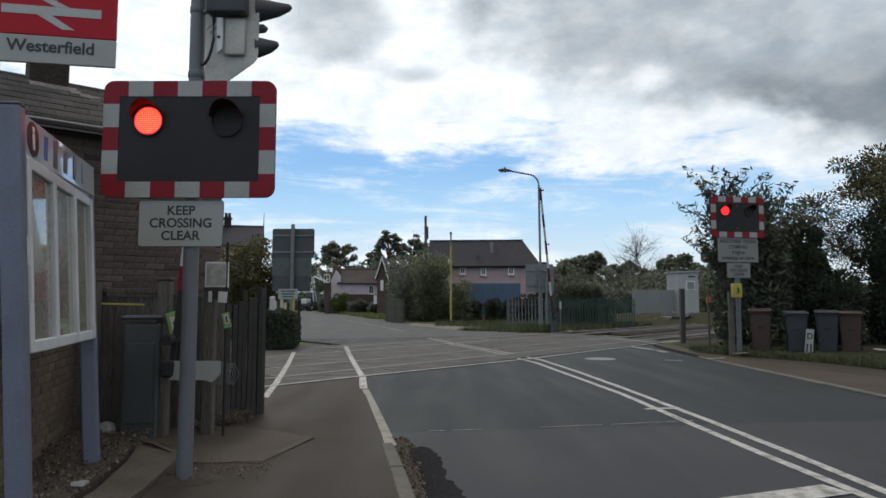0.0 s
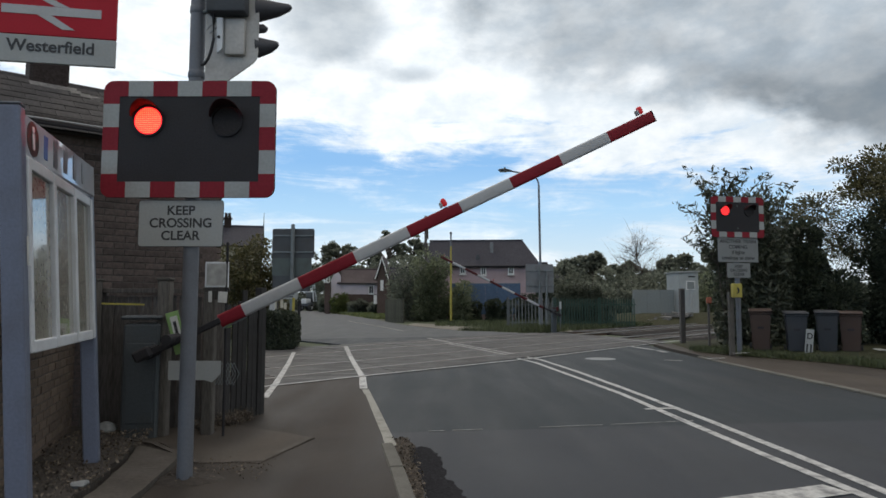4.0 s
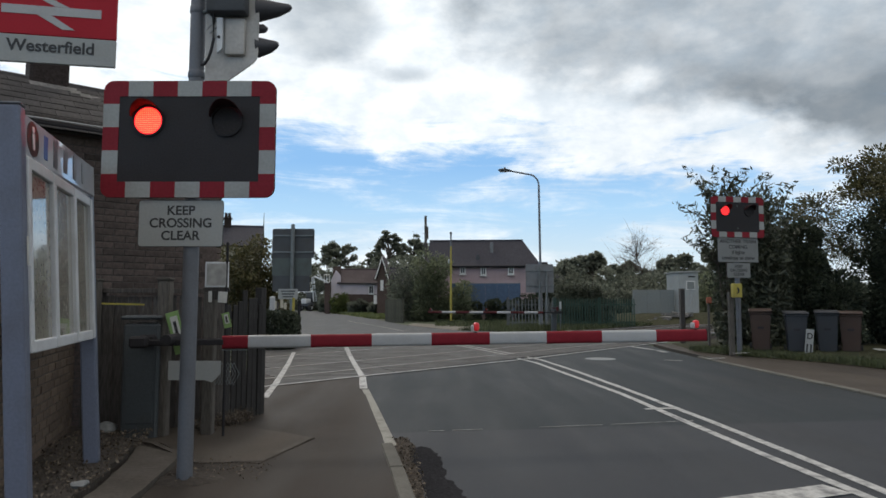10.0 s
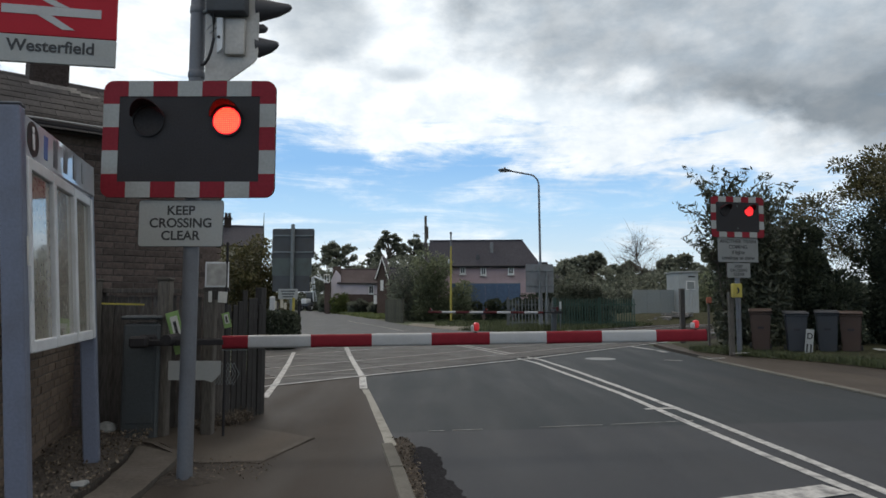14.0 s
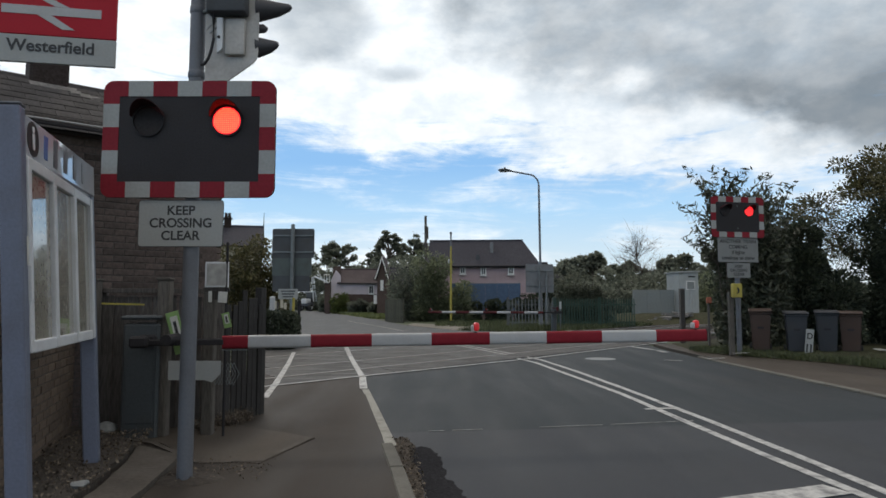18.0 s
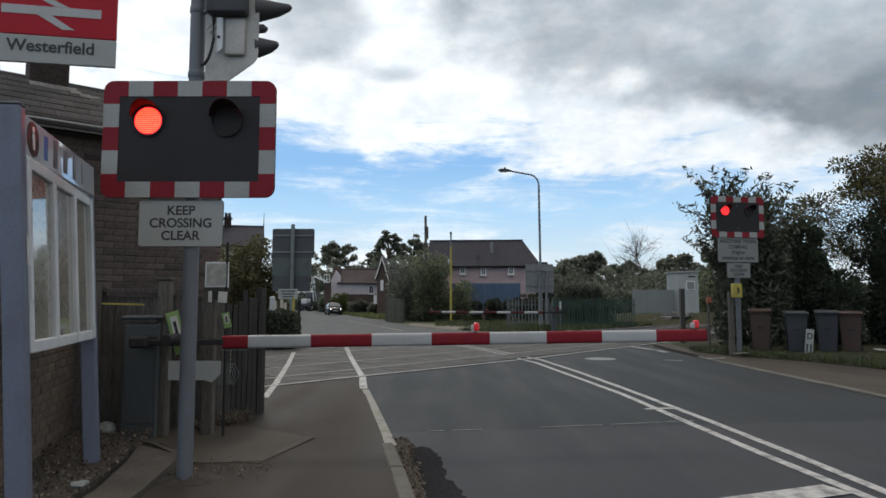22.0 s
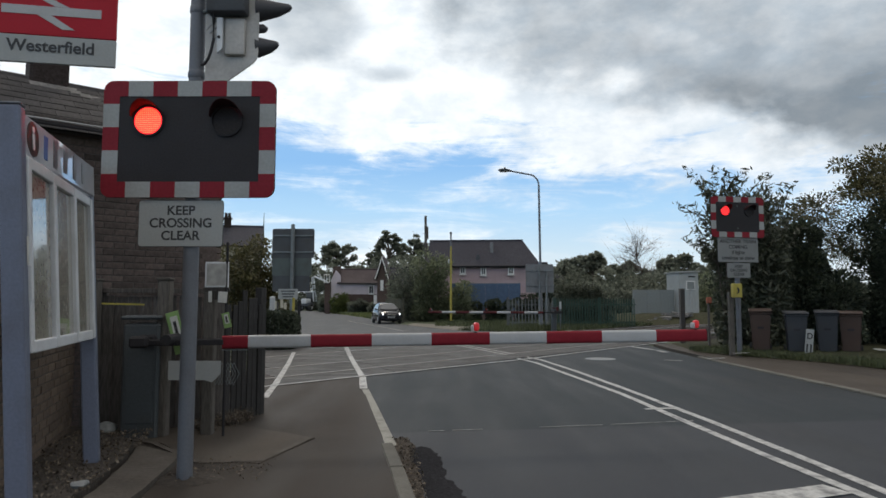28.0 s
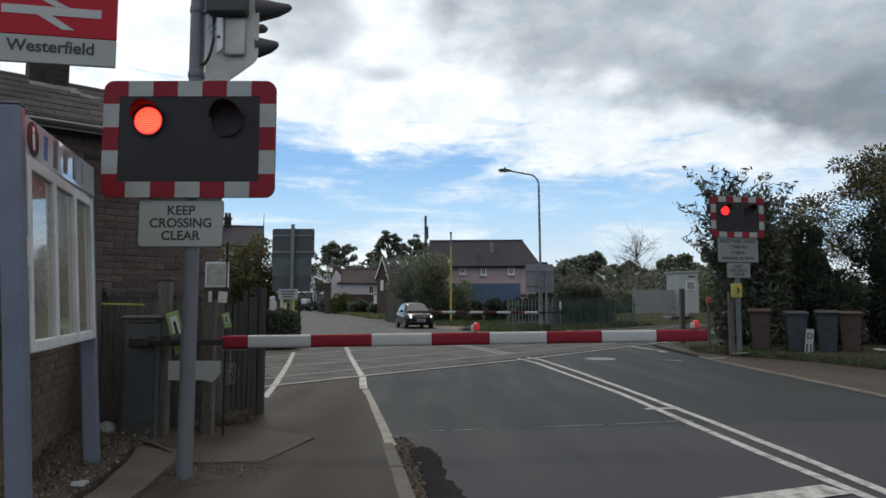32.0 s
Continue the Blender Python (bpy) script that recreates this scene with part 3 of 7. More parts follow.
def tree(name, m, height, spread, label, leaf="leaf_dark", leaves=2500, leaf_size=0.3, seed=1, trunk=0.16, low=0.3, group="", clumps=22, bare=False, category="tree", aspect=1.5, clump=1.0):
    """A tapered trunk, limbs that carry clumps of leaves, an uneven crown."""
    rng = random.Random(seed)
    t = thing(name, m, label, category, group)
    bm = B()
    sway = [(rng.uniform(-1, 1) * spread * 0.06 * k, rng.uniform(-1, 1) * spread * 0.06 * k) for k in range(5)]
    spine = [Vector((sway[k][0], sway[k][1], height * 0.8 * k / 4 - (0.15 if k == 0 else 0))) for k in range(5)]
    tube(bm, spine, [trunk * (1.25 if k == 0 else 1 - 0.2 * k) for k in range(5)], 8)
    part("trunk", bm, M["bark"], t)
    blobs = []
    bm = B()
    for i in range(clumps):
        h = low + (1 - low) * (i + rng.random()) / clumps
        a = rng.uniform(0, 2 * math.pi)
        env = math.sin(math.pi * min(1, max(0.05, (h - low * 0.7) / (1.02 - low * 0.7)))) ** 0.6
        rad = spread * env * rng.uniform(0.35, 1.0)
        tip = Vector((rad * math.cos(a), rad * math.sin(a), height * h * rng.uniform(0.94, 1.04)))
        z0 = max(0.25 * height * low, min(height * 0.75, tip.z - rad * rng.uniform(0.5, 0.9)))
        k = z0 / (height * 0.8) * 4
        i0 = min(3, int(k))
        base = spine[i0].lerp(spine[i0 + 1], k - i0)
        mid = base.lerp(tip, 0.55) + Vector((rng.uniform(-1, 1), rng.uniform(-1, 1), rng.uniform(0, 1))) * rad * 0.12
        tube(bm, [base, mid, tip], [trunk * 0.34, trunk * 0.2, trunk * 0.06], 5)
        r = clump * spread * rng.uniform(0.18, 0.36)
        blobs.append((tuple(tip), (r, r, r * rng.uniform(0.5, 0.85))))
        side = tip.lerp(mid, rng.uniform(0.15, 0.6)) + Vector((rng.gauss(0, 1), rng.gauss(0, 1), rng.gauss(0, 0.7))) * r * 0.8
        blobs.append((tuple(side), (r * 0.8, r * 0.8, r * 0.5)))
        for _ in range(14 if bare else 2):
            q = tip + Vector((rng.gauss(0, 1), rng.gauss(0, 1), rng.gauss(0.5, 0.8))) * r * 0.9
            tube(bm, [mid.lerp(tip, rng.uniform(0.2, 1)), q], [trunk * 0.09, trunk * 0.03], 4)
    part("branchwork", bm, M["bark"], t)
    if leaves:
        v, f = leaf_cloud(crown_points(blobs, leaves, seed, 0.15), leaf_size, seed, aspect)
        leaf_part("crown", v, f, M[leaf], t)
    return t


def shrub(name, m, size, label, leaf="leaf_dark", leaves=1500, leaf_size=0.12, seed=1, stems=9, aspect=1.6, category="shrub", group="", shell=0.5, spikes=0):
    """Stems from the ground with clumps of leaves; spikes: long leafy shoots that stand out of it."""
    rng = random.Random(seed)
    sx, sy, h = size
    t = thing(name, m, label, category, group)
    bm = B()
    blobs = []
    for i in range(stems):
        a = 2 * math.pi * (i + rng.random() * 0.7) / stems
        k = rng.uniform(0.25, 0.85)
        tip = Vector((sx / 2 * k * math.cos(a), sy / 2 * k * math.sin(a), h * rng.uniform(0.45, 0.85)))
        tube(bm, [(tip.x * 0.15, tip.y * 0.15, -0.1), (tip.x * 0.6, tip.y * 0.6, tip.z * 0.55), tip], [0.035, 0.025, 0.012], 5)
        r = min(sx, sy) * rng.uniform(0.22, 0.34)
        blobs.append((tuple(tip), (r, r, min(h * 0.3, r * 1.1))))
        blobs.append(((tip.x * 0.8, tip.y * 0.8, tip.z * 0.5), (r, r, h * 0.28)))
        blobs.append(((tip.x * 0.85, tip.y * 0.85, h * 0.14), (r, r, h * 0.14)))
    pts = crown_points(blobs, leaves, seed, shell)
    extra = []
    for _ in range(spikes):
        b = rng.choice([q for q in blobs if q[0][2] > 0.38 * h])
        base = Vector(b[0])
        d = Vector((rng.gauss(0, 0.38) + 0.6 * base.x / max(sx, 0.1), rng.gauss(0, 0.4), rng.uniform(0.7, 1.5))).normalized()
        tip = base + d * (h * rng.uniform(0.20, 0.36))
        tube(bm, [base, base.lerp(tip, 0.5) + Vector((0, 0, 0.05)), tip], [0.012, 0.008, 0.003], 4)
        for j in range(34):
            k = 0.25 + 0.75 * j / 34
            q = base.lerp(tip, k)
            extra.append((q.x + rng.gauss(0, 0.07), q.y + rng.gauss(0, 0.07), q.z + rng.gauss(0, 0.06)))
    if extra:
        pts = np.vstack([pts, np.array(extra)])
    pts[:, 2] = np.maximum(pts[:, 2], 0.02)
    part("branchwork", bm, M["bark"], t)
    v, f = leaf_cloud(pts, leaf_size, seed, aspect)
    leaf_part("foliage", v, f, M[leaf], t)
    return t

# ---- ground, road, crossing ----
TRACK_T, TRACK_N = Vector((0.650, 0.760, 0)), Vector((-0.760, 0.650, 0))   # along the track, across it


def on_track(n, s):
    p = TRACK_N * n + TRACK_T * s
    return (p.x, p.y)


# the far road lies a hand's width lower than the near one
LEFT_EDGE = [(-1.6, -30), (-0.9, -6), (-0.05, 2.5), (-0.26, 4.73), (-0.61, 6.79), (-1.23, 10.45), (-2.31, 16.6), (-3.2, 21.5)]
RIGHT_EDGE = [(6.0, -30), (6.1, 0), (6.18, 9.5), (6.15, 15.4), (6.3, 19.5), (6.6, 22.5)]

# ground: a sheet to the horizon, level near the crossing and a little lower beyond it
bm = B()
ys = [-400, -60, 0, 26, 34, 60, 120, 300, 900, 3000]
xs = [-2500, -600, -120, -30, 0, 30, 120, 600, 2500]
grid = [[bm.verts.new((x, y, -0.06 if y < 30 else -0.17)) for x in xs] for y in ys]
for j in range(len(ys) - 1):
    for i in range(len(xs) - 1):
        bm.faces.new((grid[j][i], grid[j][i + 1], grid[j + 1][i + 1], grid[j + 1][i]))
solo("ground", bm, M["ground"], pose(0, 0, 0), "rough grassy ground reaching to the horizon", "ground", kind="structure")


def strip(left, right, z):
    """A road surface between two edges, with a thickness."""
    b = B()
    n = len(left)
    zs = z if isinstance(z, list) else [z] * n
    t = [(b.verts.new((*left[i], zs[i])), b.verts.new((*right[i], zs[i]))) for i in range(n)]
    u = [(b.verts.new((*left[i], zs[i] - 0.3)), b.verts.new((*right[i], zs[i] - 0.3))) for i in range(n)]
    for i in range(n - 1):
        b.faces.new((t[i][0], t[i][1], t[i + 1][1], t[i + 1][0]))
        b.faces.new((t[i][0], t[i + 1][0], u[i + 1][0], u[i][0]))
        b.faces.new((t[i][1], u[i][1], u[i + 1][1], t[i + 1][1]))
    return b


def edge_at(line, y):
    for (x0, y0), (x1, y1) in zip(line, line[1:]):
        if y0 <= y <= y1:
            return x0 + (x1 - x0) * (y - y0) / (y1 - y0)
    return line[-1][0]


near_y = [-30, -6, 2.5, 4.73, 6.79]
SEAM_L, SEAM_R = 7.02, 7.95
solo("road", strip([(edge_at(LEFT_EDGE, y), y) for y in near_y] + [(-0.62, SEAM_L)], [(edge_at(RIGHT_EDGE, y), y) for y in near_y] + [(6.17, SEAM_R)], 0.0),
     M["asphalt"], pose(0, 0, 0), "grey worn asphalt road before the crossing", "road", kind="structure")
mid_y = [10.45, 13, 16.6]
solo("road", strip([(-0.62, SEAM_L)] + [(edge_at(LEFT_EDGE, y), y) for y in mid_y] + [(-3.2, 21.5), (-5.8, 24.8)],
                   [(6.17, SEAM_R)] + [(edge_at(RIGHT_EDGE, y), y) for y in (12, 15.4, 19.5)] + [(6.6, 22.5), (5.0, 28.5)], [0, 0, 0, 0, 0, -0.02]),
     M["asphalt_dark"], pose(0, 0, 0), "darker resurfaced asphalt at the crossing", "road", kind="structure")
far_l = [(-5.8, 24.8), (-7.9, 34), (-9.7, 44), (-13.0, 60), (-17.2, 76), (-25.5, 104), (-44, 150), (-90, 240), (-260, 500)]
far_r = [(5.0, 28.5), (0.6, 35), (-2.2, 42), (-6.6, 60), (-11.0, 76), (-19.2, 104), (-37, 150), (-82, 240), (-250, 500)]
solo("road", strip(far_l, far_r, [-0.02, -0.09, -0.11, -0.11, -0.11, -0.11, -0.11, -0.11, -0.11]), M["asphalt_pale"], pose(0, 0, 0),
     "pale grey asphalt road bending away beyond the crossing", "road", kind="structure")
# pavement on the near side
foot_l = [(-6, -30), (-6, -6), (-6, 2.5), (-6, 4.73), (-5.6, 6.79), (-3.4, 10.45), (-4.5, 16.6), (-5.2, 20.5)]
solo("pavement", strip(foot_l, [(x - (0.05 if y < 6 else 0.0), y) for x, y in LEFT_EDGE[:-1]] + [(-3.1, 20.5)], [0.03, 0.03, 0.03, 0.03, 0.025, 0.004, 0.003, 0.003]), M["footway"], pose(0, 0, 0),
     "brown-grey worn asphalt footway", "pavement", kind="structure")
# tan path and verge on the far side of the road
solo("pavement", strip([(6.3, -30), (6.3, 9), (6.28, 12.5), (6.3, 15), (6.4, 16.4), (6.42, 17.6), (6.5, 19.5), (6.7, 21.4)], [(9.4, -30), (9.1, 9), (8.85, 12.5), (8.5, 14.4), (7.4, 16.3), (6.8, 17.7), (7.0, 19.5), (7.3, 21.4)], 0.03),
     M["tan_path"], pose(0, 0, 0), "tan gritty footpath beside the road", "pavement", kind="structure")
bm = B()
vy = [(-30, 9.3), (9, 9.0), (12.5, 8.75), (14.4, 8.4), (16.3, 7.3), (17.6, 6.7), (21.4, 7.2), (26, 12)]
prev = None
for y, x in vy:
    row = [bm.verts.new((x, y, 0.0)), bm.verts.new((x + 0.12, y, 0.055)), bm.verts.new((x + 1.2, y, 0.16)), bm.verts.new((x + 14, y + 2, 0.2))]
    if prev:
        for i in range(3):
            bm.faces.new((prev[i], prev[i + 1], row[i + 1], row[i]))
    prev = row
solo("verge", bm, M["verge"], pose(0, 0, 0), "rough grass verge behind the footpath", "verge", kind="structure", smooth=40)
# dusty apron by the far barrier
bm = B()
slab(bm, [(5.0, 28.3), (9.5, 33.5), (6.5, 36), (1.6, 39.5), (-2.0, 46), (-2.25, 42), (0.55, 35)], -0.3, -0.085)
solo("apron", bm, M["dirt_apron"], pose(0, 0, 0), "dusty gravel apron beside the far road", "gravel", kind="structure")

# kerb stones, flush, along the near footway
kerb_mesh = finish(box(B(), (0, 0, 0), (0.12, 0.90, 0.2), 0.012), "kerb_stone", M["kerb"])
kerb = tagged(new("kerb"), "flush worn concrete kerb along the footway", "kerb", kind="structure")
yy = -20.02
while yy < 5.5:
    x0, x1 = edge_at(LEFT_EDGE, yy), edge_at(LEFT_EDGE, yy + 0.91)
    k = new("kerb_stone", kerb_mesh)
    k.parent = kerb
    k.matrix_basis = pose((x0 + x1) / 2 + 0.012, yy + 0.455, -0.062 + random.uniform(-0.003, 0.003), 0, 0, -math.degrees(math.atan2(x1 - x0, 0.91)))
    yy += 0.91
kerb2 = tagged(new("kerb"), "low concrete kerb edging the tan footpath", "kerb", kind="structure")
yy = -20.0
while yy < 16.0:
    x0, x1 = edge_at(RIGHT_EDGE, yy), edge_at(RIGHT_EDGE, yy + 0.91)
    k = new("kerb_stone", kerb_mesh)
    k.parent = kerb2
    k.matrix_basis = pose((x0 + x1) / 2 + 0.06, yy + 0.455, -0.063 + random.uniform(-0.004, 0.004), 0, 0, -math.degrees(math.atan2(x1 - x0, 0.91)))
    yy += 0.91

# crossing deck: rubber and asphalt panels between and beside the rails
deck = tagged(new("crossing_deck"), "pale worn crossing deck of panels between the rails", "crossing deck", kind="structure")
RAILS = [10.05, 11.50, 13.95, 15.40]
bands = [(9.15, 9.98), (10.14, 11.42), (11.58, 12.70), (12.72, 13.88), (14.04, 15.32), (15.48, 16.3)]
for n0, n1 in bands:
    s0, s1 = 6.6 + (n0 - 9.1) * 0.62, 22.6 + (n0 - 9.1) * 0.55
    k = 6
    for i in range(k):
        a, b2 = s0 + (s1 - s0) * i / k, s0 + (s1 - s0) * (i + 1) / k - 0.02
        bm = slab(B(), [on_track(n0, a), on_track(n0, b2), on_track(n1, b2 + 0.4), on_track(n1, a + 0.4)][::-1], 0.0, 0.009 + 0.003 * ((i * 7 + int(n0 * 3)) % 3) / 2)
        part("deck_panel", bm, M["deck"], deck)
for n in RAILS:
    track = tagged(new("rail"), "steel running rail set in the crossing", "rail", "running rails", "structure")
    bm = B()
    a, b2 = on_track(n, 4.0), on_track(n, 75.0)
    d = Vector((b2[0] - a[0], b2[1] - a[1], 0))
    m = Matrix.Translation(((a[0] + b2[0]) / 2, (a[1] + b2[1]) / 2, 0)) @ Matrix.Rotation(math.atan2(d.y, d.x), 4, "Z")
    box(bm, (0, 0, 0.0), (d.length, 0.07, 0.04), 0.006)
    part("railhead", bm, M["rail"], track, at=m)
    bm = B()
    box(bm, (0, 0, -0.075), (d.length, 0.02, 0.11))
    box(bm, (0, 0, -0.135), (d.length, 0.14, 0.015))
    part("rail_web", bm, M["rust"], track, at=m)
# ballast and sleepers beyond the deck
bm = B()
slab(bm, [on_track(8.9, 24.2), on_track(8.6, 76), on_track(17.2, 76), on_track(16.8, 29.5)][::-1], -0.4, -0.055)
solo("ballast_bed", bm, M["ballast"], pose(0, 0, 0), "dark stone ballast of the railway", "ballast", kind="structure")
sl_mesh = finish(box(B(), (0, 0, 0), (0.25, 2.5, 0.14), 0.015), "sleeper", M["timber_dark"])
sleepers = tagged(new("sleepers"), "dark railway sleepers in the ballast", "sleepers", kind="structure")
ang = math.degrees(math.atan2(TRACK_T.y, TRACK_T.x))
for c, s0 in ((10.775, 25.2), (14.675, 28.2)):
    for i in range(44):
        x, y = on_track(c, s0 + 0.65 * i)
        s = new("sleeper", sl_mesh)
        s.parent = sleepers
        s.matrix_basis = pose(x, y, -0.10, 0, 0, ang)

# painted lines
MARKS = [
    ("centre_line", [(3.3, -25.0), (3.05, 3.0), (2.92, 5.07), (2.84, 6.04), (2.75, 7.56), (2.63, 9.94), (2.36, 12.4), (2.08, 14.95), (1.69, 16.63)], 0.095, "paint_line", "white centre line of the near road"),
    ("centre_line", [(3.45, -25.0), (3.2, 2.6), (3.15, 4.86), (3.11, 6.09), (3.02, 7.85), (2.83, 10.59), (2.6, 13.2), (2.31, 15.67), (1.83, 17.35)], 0.095, "paint_line", "second white centre line, broken with wear"),
    ("centre_line", [(1.83, 17.35), (1.09, 19.66), (0.3, 22.07), (-0.57, 25.0)], 0.10, "paint_faint", "worn double line across the crossing"),
    ("centre_line", [(1.62, 17.1), (0.87, 19.5), (0.08, 21.9)], 0.10, "paint_faint", "worn double line across the crossing"),
    ("stop_line", [(0.05, 3.90), (1.05, 4.24), (2.04, 4.62), (2.84, 4.925)], 0.24, "paint_line", "white stop line before the crossing"),
    ("edge_line", [(-0.485, 6.40), (-0.565, 6.85), (-0.87, 8.6), (-1.20, 10.45)], 0.105, "paint_kerb", "worn cream line beside the footway"),
    ("edge_line", [(-1.23, 10.45), (-1.44, 12.1)], 0.12, "paint_line", "broad white edge line on the crossing"),
    ("edge_line", [(-1.45, 12.12), (-1.86, 14.3), (-2.30, 16.7)], 0.11, "paint_line", "broad white edge line on the crossing"),
    ("edge_line", [(-2.31, 16.75), (-2.95, 20.4)], 0.12, "paint_faint", "worn white edge line on the crossing"),
    ("edge_line", [(-2.5, 9.5), (-2.76, 11.16), (-3.37, 14.68)], 0.10, "paint_line", "white line at the outer edge of the footway"),
    ("edge_line", [(-3.38, 14.72), (-3.97, 17.92)], 0.10, "paint_line", "worn white line at the outer edge of the footway"),
    ("crossing_line", [(-2.95, 10.6), (-1.45, 12.25), (1.94, 15.82), (5.35, 20.0), (8.28, 23.5)], 0.08, "paint_line", "pale line along the edge of the crossing deck"),
    ("edge_line", [(5.66, 20.4), (5.9, 18.9)], 0.14, "paint_line", "short white edge mark"),
    ("edge_line", [(5.92, 18.6), (5.96, 17.92)], 0.14, "paint_line", "short white edge mark"),
    ("verge_mark", [(6.16, 15.70), (6.64, 15.86)], 0.08, "paint_line", "short white mark by the verge"),
    ("verge_mark", [(6.94, 16.05), (7.42, 16.3)], 0.08, "paint_line", "short white mark by the verge"),
    ("edge_line", [(5.09, 15.52), (5.47, 15.40)], 0.09, "paint_faint", "short worn white mark on the road"),
    ("edge_line", [(6.98, 22.4), (6.3, 24.6)], 0.14, "paint_faint", "worn white edge mark"),
    ("centre_line", [(-1.55, 31.5), (-2.6, 35.7), (-4.6, 42.3), (-7.2, 51)], 0.07, "paint_faint", "worn white line of the far road"),
]
for nm, pts, w, mt, lab in MARKS:
    z = 0.015 if pts[0][1] < 27 else -0.083
    if pts[0][1] < 9.4 and pts[-1][1] < 18:
        z = 0.003
    if nm == "stop_line":
        z = 0.0075
    if nm == "verge_mark":
        z = 0.04 if pts[0][0] < 6.5 else 0.13
    if nm == "edge_line" and pts[0][0] < -2.4 and pts[0][1] < 11:
        z = 0.013
    solo(nm, ribbon(B(), pts, w, z), M[mt], pose(0, 0, 0), lab, "road marking", kind="structure")
# manhole cover and joints
bm = B()
tube(bm, [(3.75, 16.05, -0.05), (3.75, 16.05, 0.006)], 0.36, 24)
solo("manhole_cover", bm, M["sign_dull"], pose(0, 0, 0), "round pale manhole cover in the road", "manhole cover")
for pts in ([(-0.15, 7.10), (0.02, 7.14)], [(0.10, 7.15), (0.42, 7.21)], [(1.05, 7.33), (1.75, 7.47)], [(1.85, 7.49), (2.85, 7.73)]):
    solo("road_joint", ribbon(B(), pts, 0.015, 0.0025), M["paint_faint"], pose(0, 0, 0), "pale worn joint between two asphalt surfaces", "road joint", kind="structure")
solo("road_stud", ribbon(B(), [(2.55, 8.55), (2.92, 8.62)], 0.09, 0.004), M["paint_line"], pose(0, 0, 0), "short white cross mark on the centre line", "road marking", kind="structure")


def ragged(outline, k, amount, seed):
    """An outline with k points added to each side, moved about a little."""
    rng = random.Random(seed)
    out = []
    for (x0, y0), (x1, y1) in zip(outline, outline[1:] + outline[:1]):
        for i in range(k):
            f = i / k
            out.append((x0 + (x1 - x0) * f + rng.uniform(-amount, amount), y0 + (y1 - y0) * f + rng.uniform(-amount, amount)))
    return out


solo("tar_patch", slab(B(), ragged([(-0.09, 4.2), (-0.13, 4.89), (-0.16, 5.2), (-0.21, 5.54), (-0.27, 5.9), (-0.275, 6.2), (-0.21, 6.37), (-0.13, 6.32), (-0.05, 6.08), (0.01, 5.64), (0.03, 5.23), (0.11, 5.0), (0.16, 4.69), (0.2, 4.2)], 6, 0.018, 5), -0.02, 0.004),
     M["tar"], pose(0, 0, 0), "black ragged tar patch at the road's edge", "tar patch", kind="structure")
solo("road_edge", slab(B(), ragged([(-0.20, 4.0), (-0.265, 4.9), (-0.33, 5.3), (-0.54, 6.72), (-0.36, 6.8), (-0.25, 6.3), (-0.2, 5.7), (-0.14, 5.0), (-0.07, 4.0)], 4, 0.016, 6), -0.02, 0.003),
     M["grit"], pose(0, 0, 0), "crumbled gritty edge between road and kerb", "grit", kind="structure")
# bed of soil and slabs round the signal's post
solo("soil_bed", slab(B(), ragged([(-4.2, 3.2), (-3.3, 5.0), (-3.62, 6.75), (-2.78, 6.2), (-2.58, 5.5), (-2.42, 4.7), (-2.36, 4.2), (-2.33, 3.2)], 4, 0.04, 7), -0.02, 0.10),
     M["soil"], pose(0, 0, 0), "bare soil with dead leaves and litter", "soil", kind="structure")
solo("concrete_slab", slab(B(), [(-2.62, 6.35), (-3.5, 6.9), (-2.2, 7.3), (-1.25, 6.62), (-1.5, 5.6), (-1.75, 5.62), (-2.0, 5.6)], -0.02, 0.035),
     M["slab_brown"], pose(0, 0, 0), "worn concrete slab at the foot of the fence", "slab", kind="structure")
bm = B()
rows = [[bm.verts.new((r * math.cos(math.pi * k / 12) * (1 + 0.12 * math.sin(3 * k)), r * 0.72 * math.sin(math.pi * k / 12), z + 0.012 * math.sin(2.3 * k))) for k in range(24)] for r, z in ((0.30, -0.03), (0.24, 0.008), (0.15, 0.022), (0.08, 0.03))]
for a, b2 in zip(rows, rows[1:]):
    for k in range(24):
        bm.faces.new((a[k], a[(k + 1) % 24], b2[(k + 1) % 24], b2[k]))
bm.faces.new(rows[-1])
solo("soil_mound", bm, M["soil"], pose(-1.90, 5.08, 0.03), "low mound of soil round the foot of the signal post", "soil", kind="structure", smooth=60)
for pts in ([(-3.62, 6.82), (-2.72, 6.38), (-2.02, 5.62)], [(-1.75, 5.66), (-1.52, 5.66), (-1.29, 6.6)]):
    solo("edging", ribbon(B(), pts, 0.055, 0.03, 0.009), M["slab_tan"], pose(0, 0, 0), "worn concrete edging strip", "edging", kind="structure")
solo("concrete_slab", slab(B(), [(-2.74, 6.12), (-2.2, 5.72), (-2.06, 4.7), (-2.0, 3.4), (-2.3, 3.4), (-2.38, 4.7), (-2.55, 5.5)], -0.02, 0.072),
     M["slab_tan"], pose(0, 0, 0), "tan worn concrete strip beside the soil bed", "slab", kind="structure")

# ---- level crossing signals and barriers ----
def segments(total, k):
    return [(-total / 2 + total * i / k, -total / 2 + total * (i + 1) / k) for i in range(k)]


BORDER = {"red": "red", "white": "border_white"}


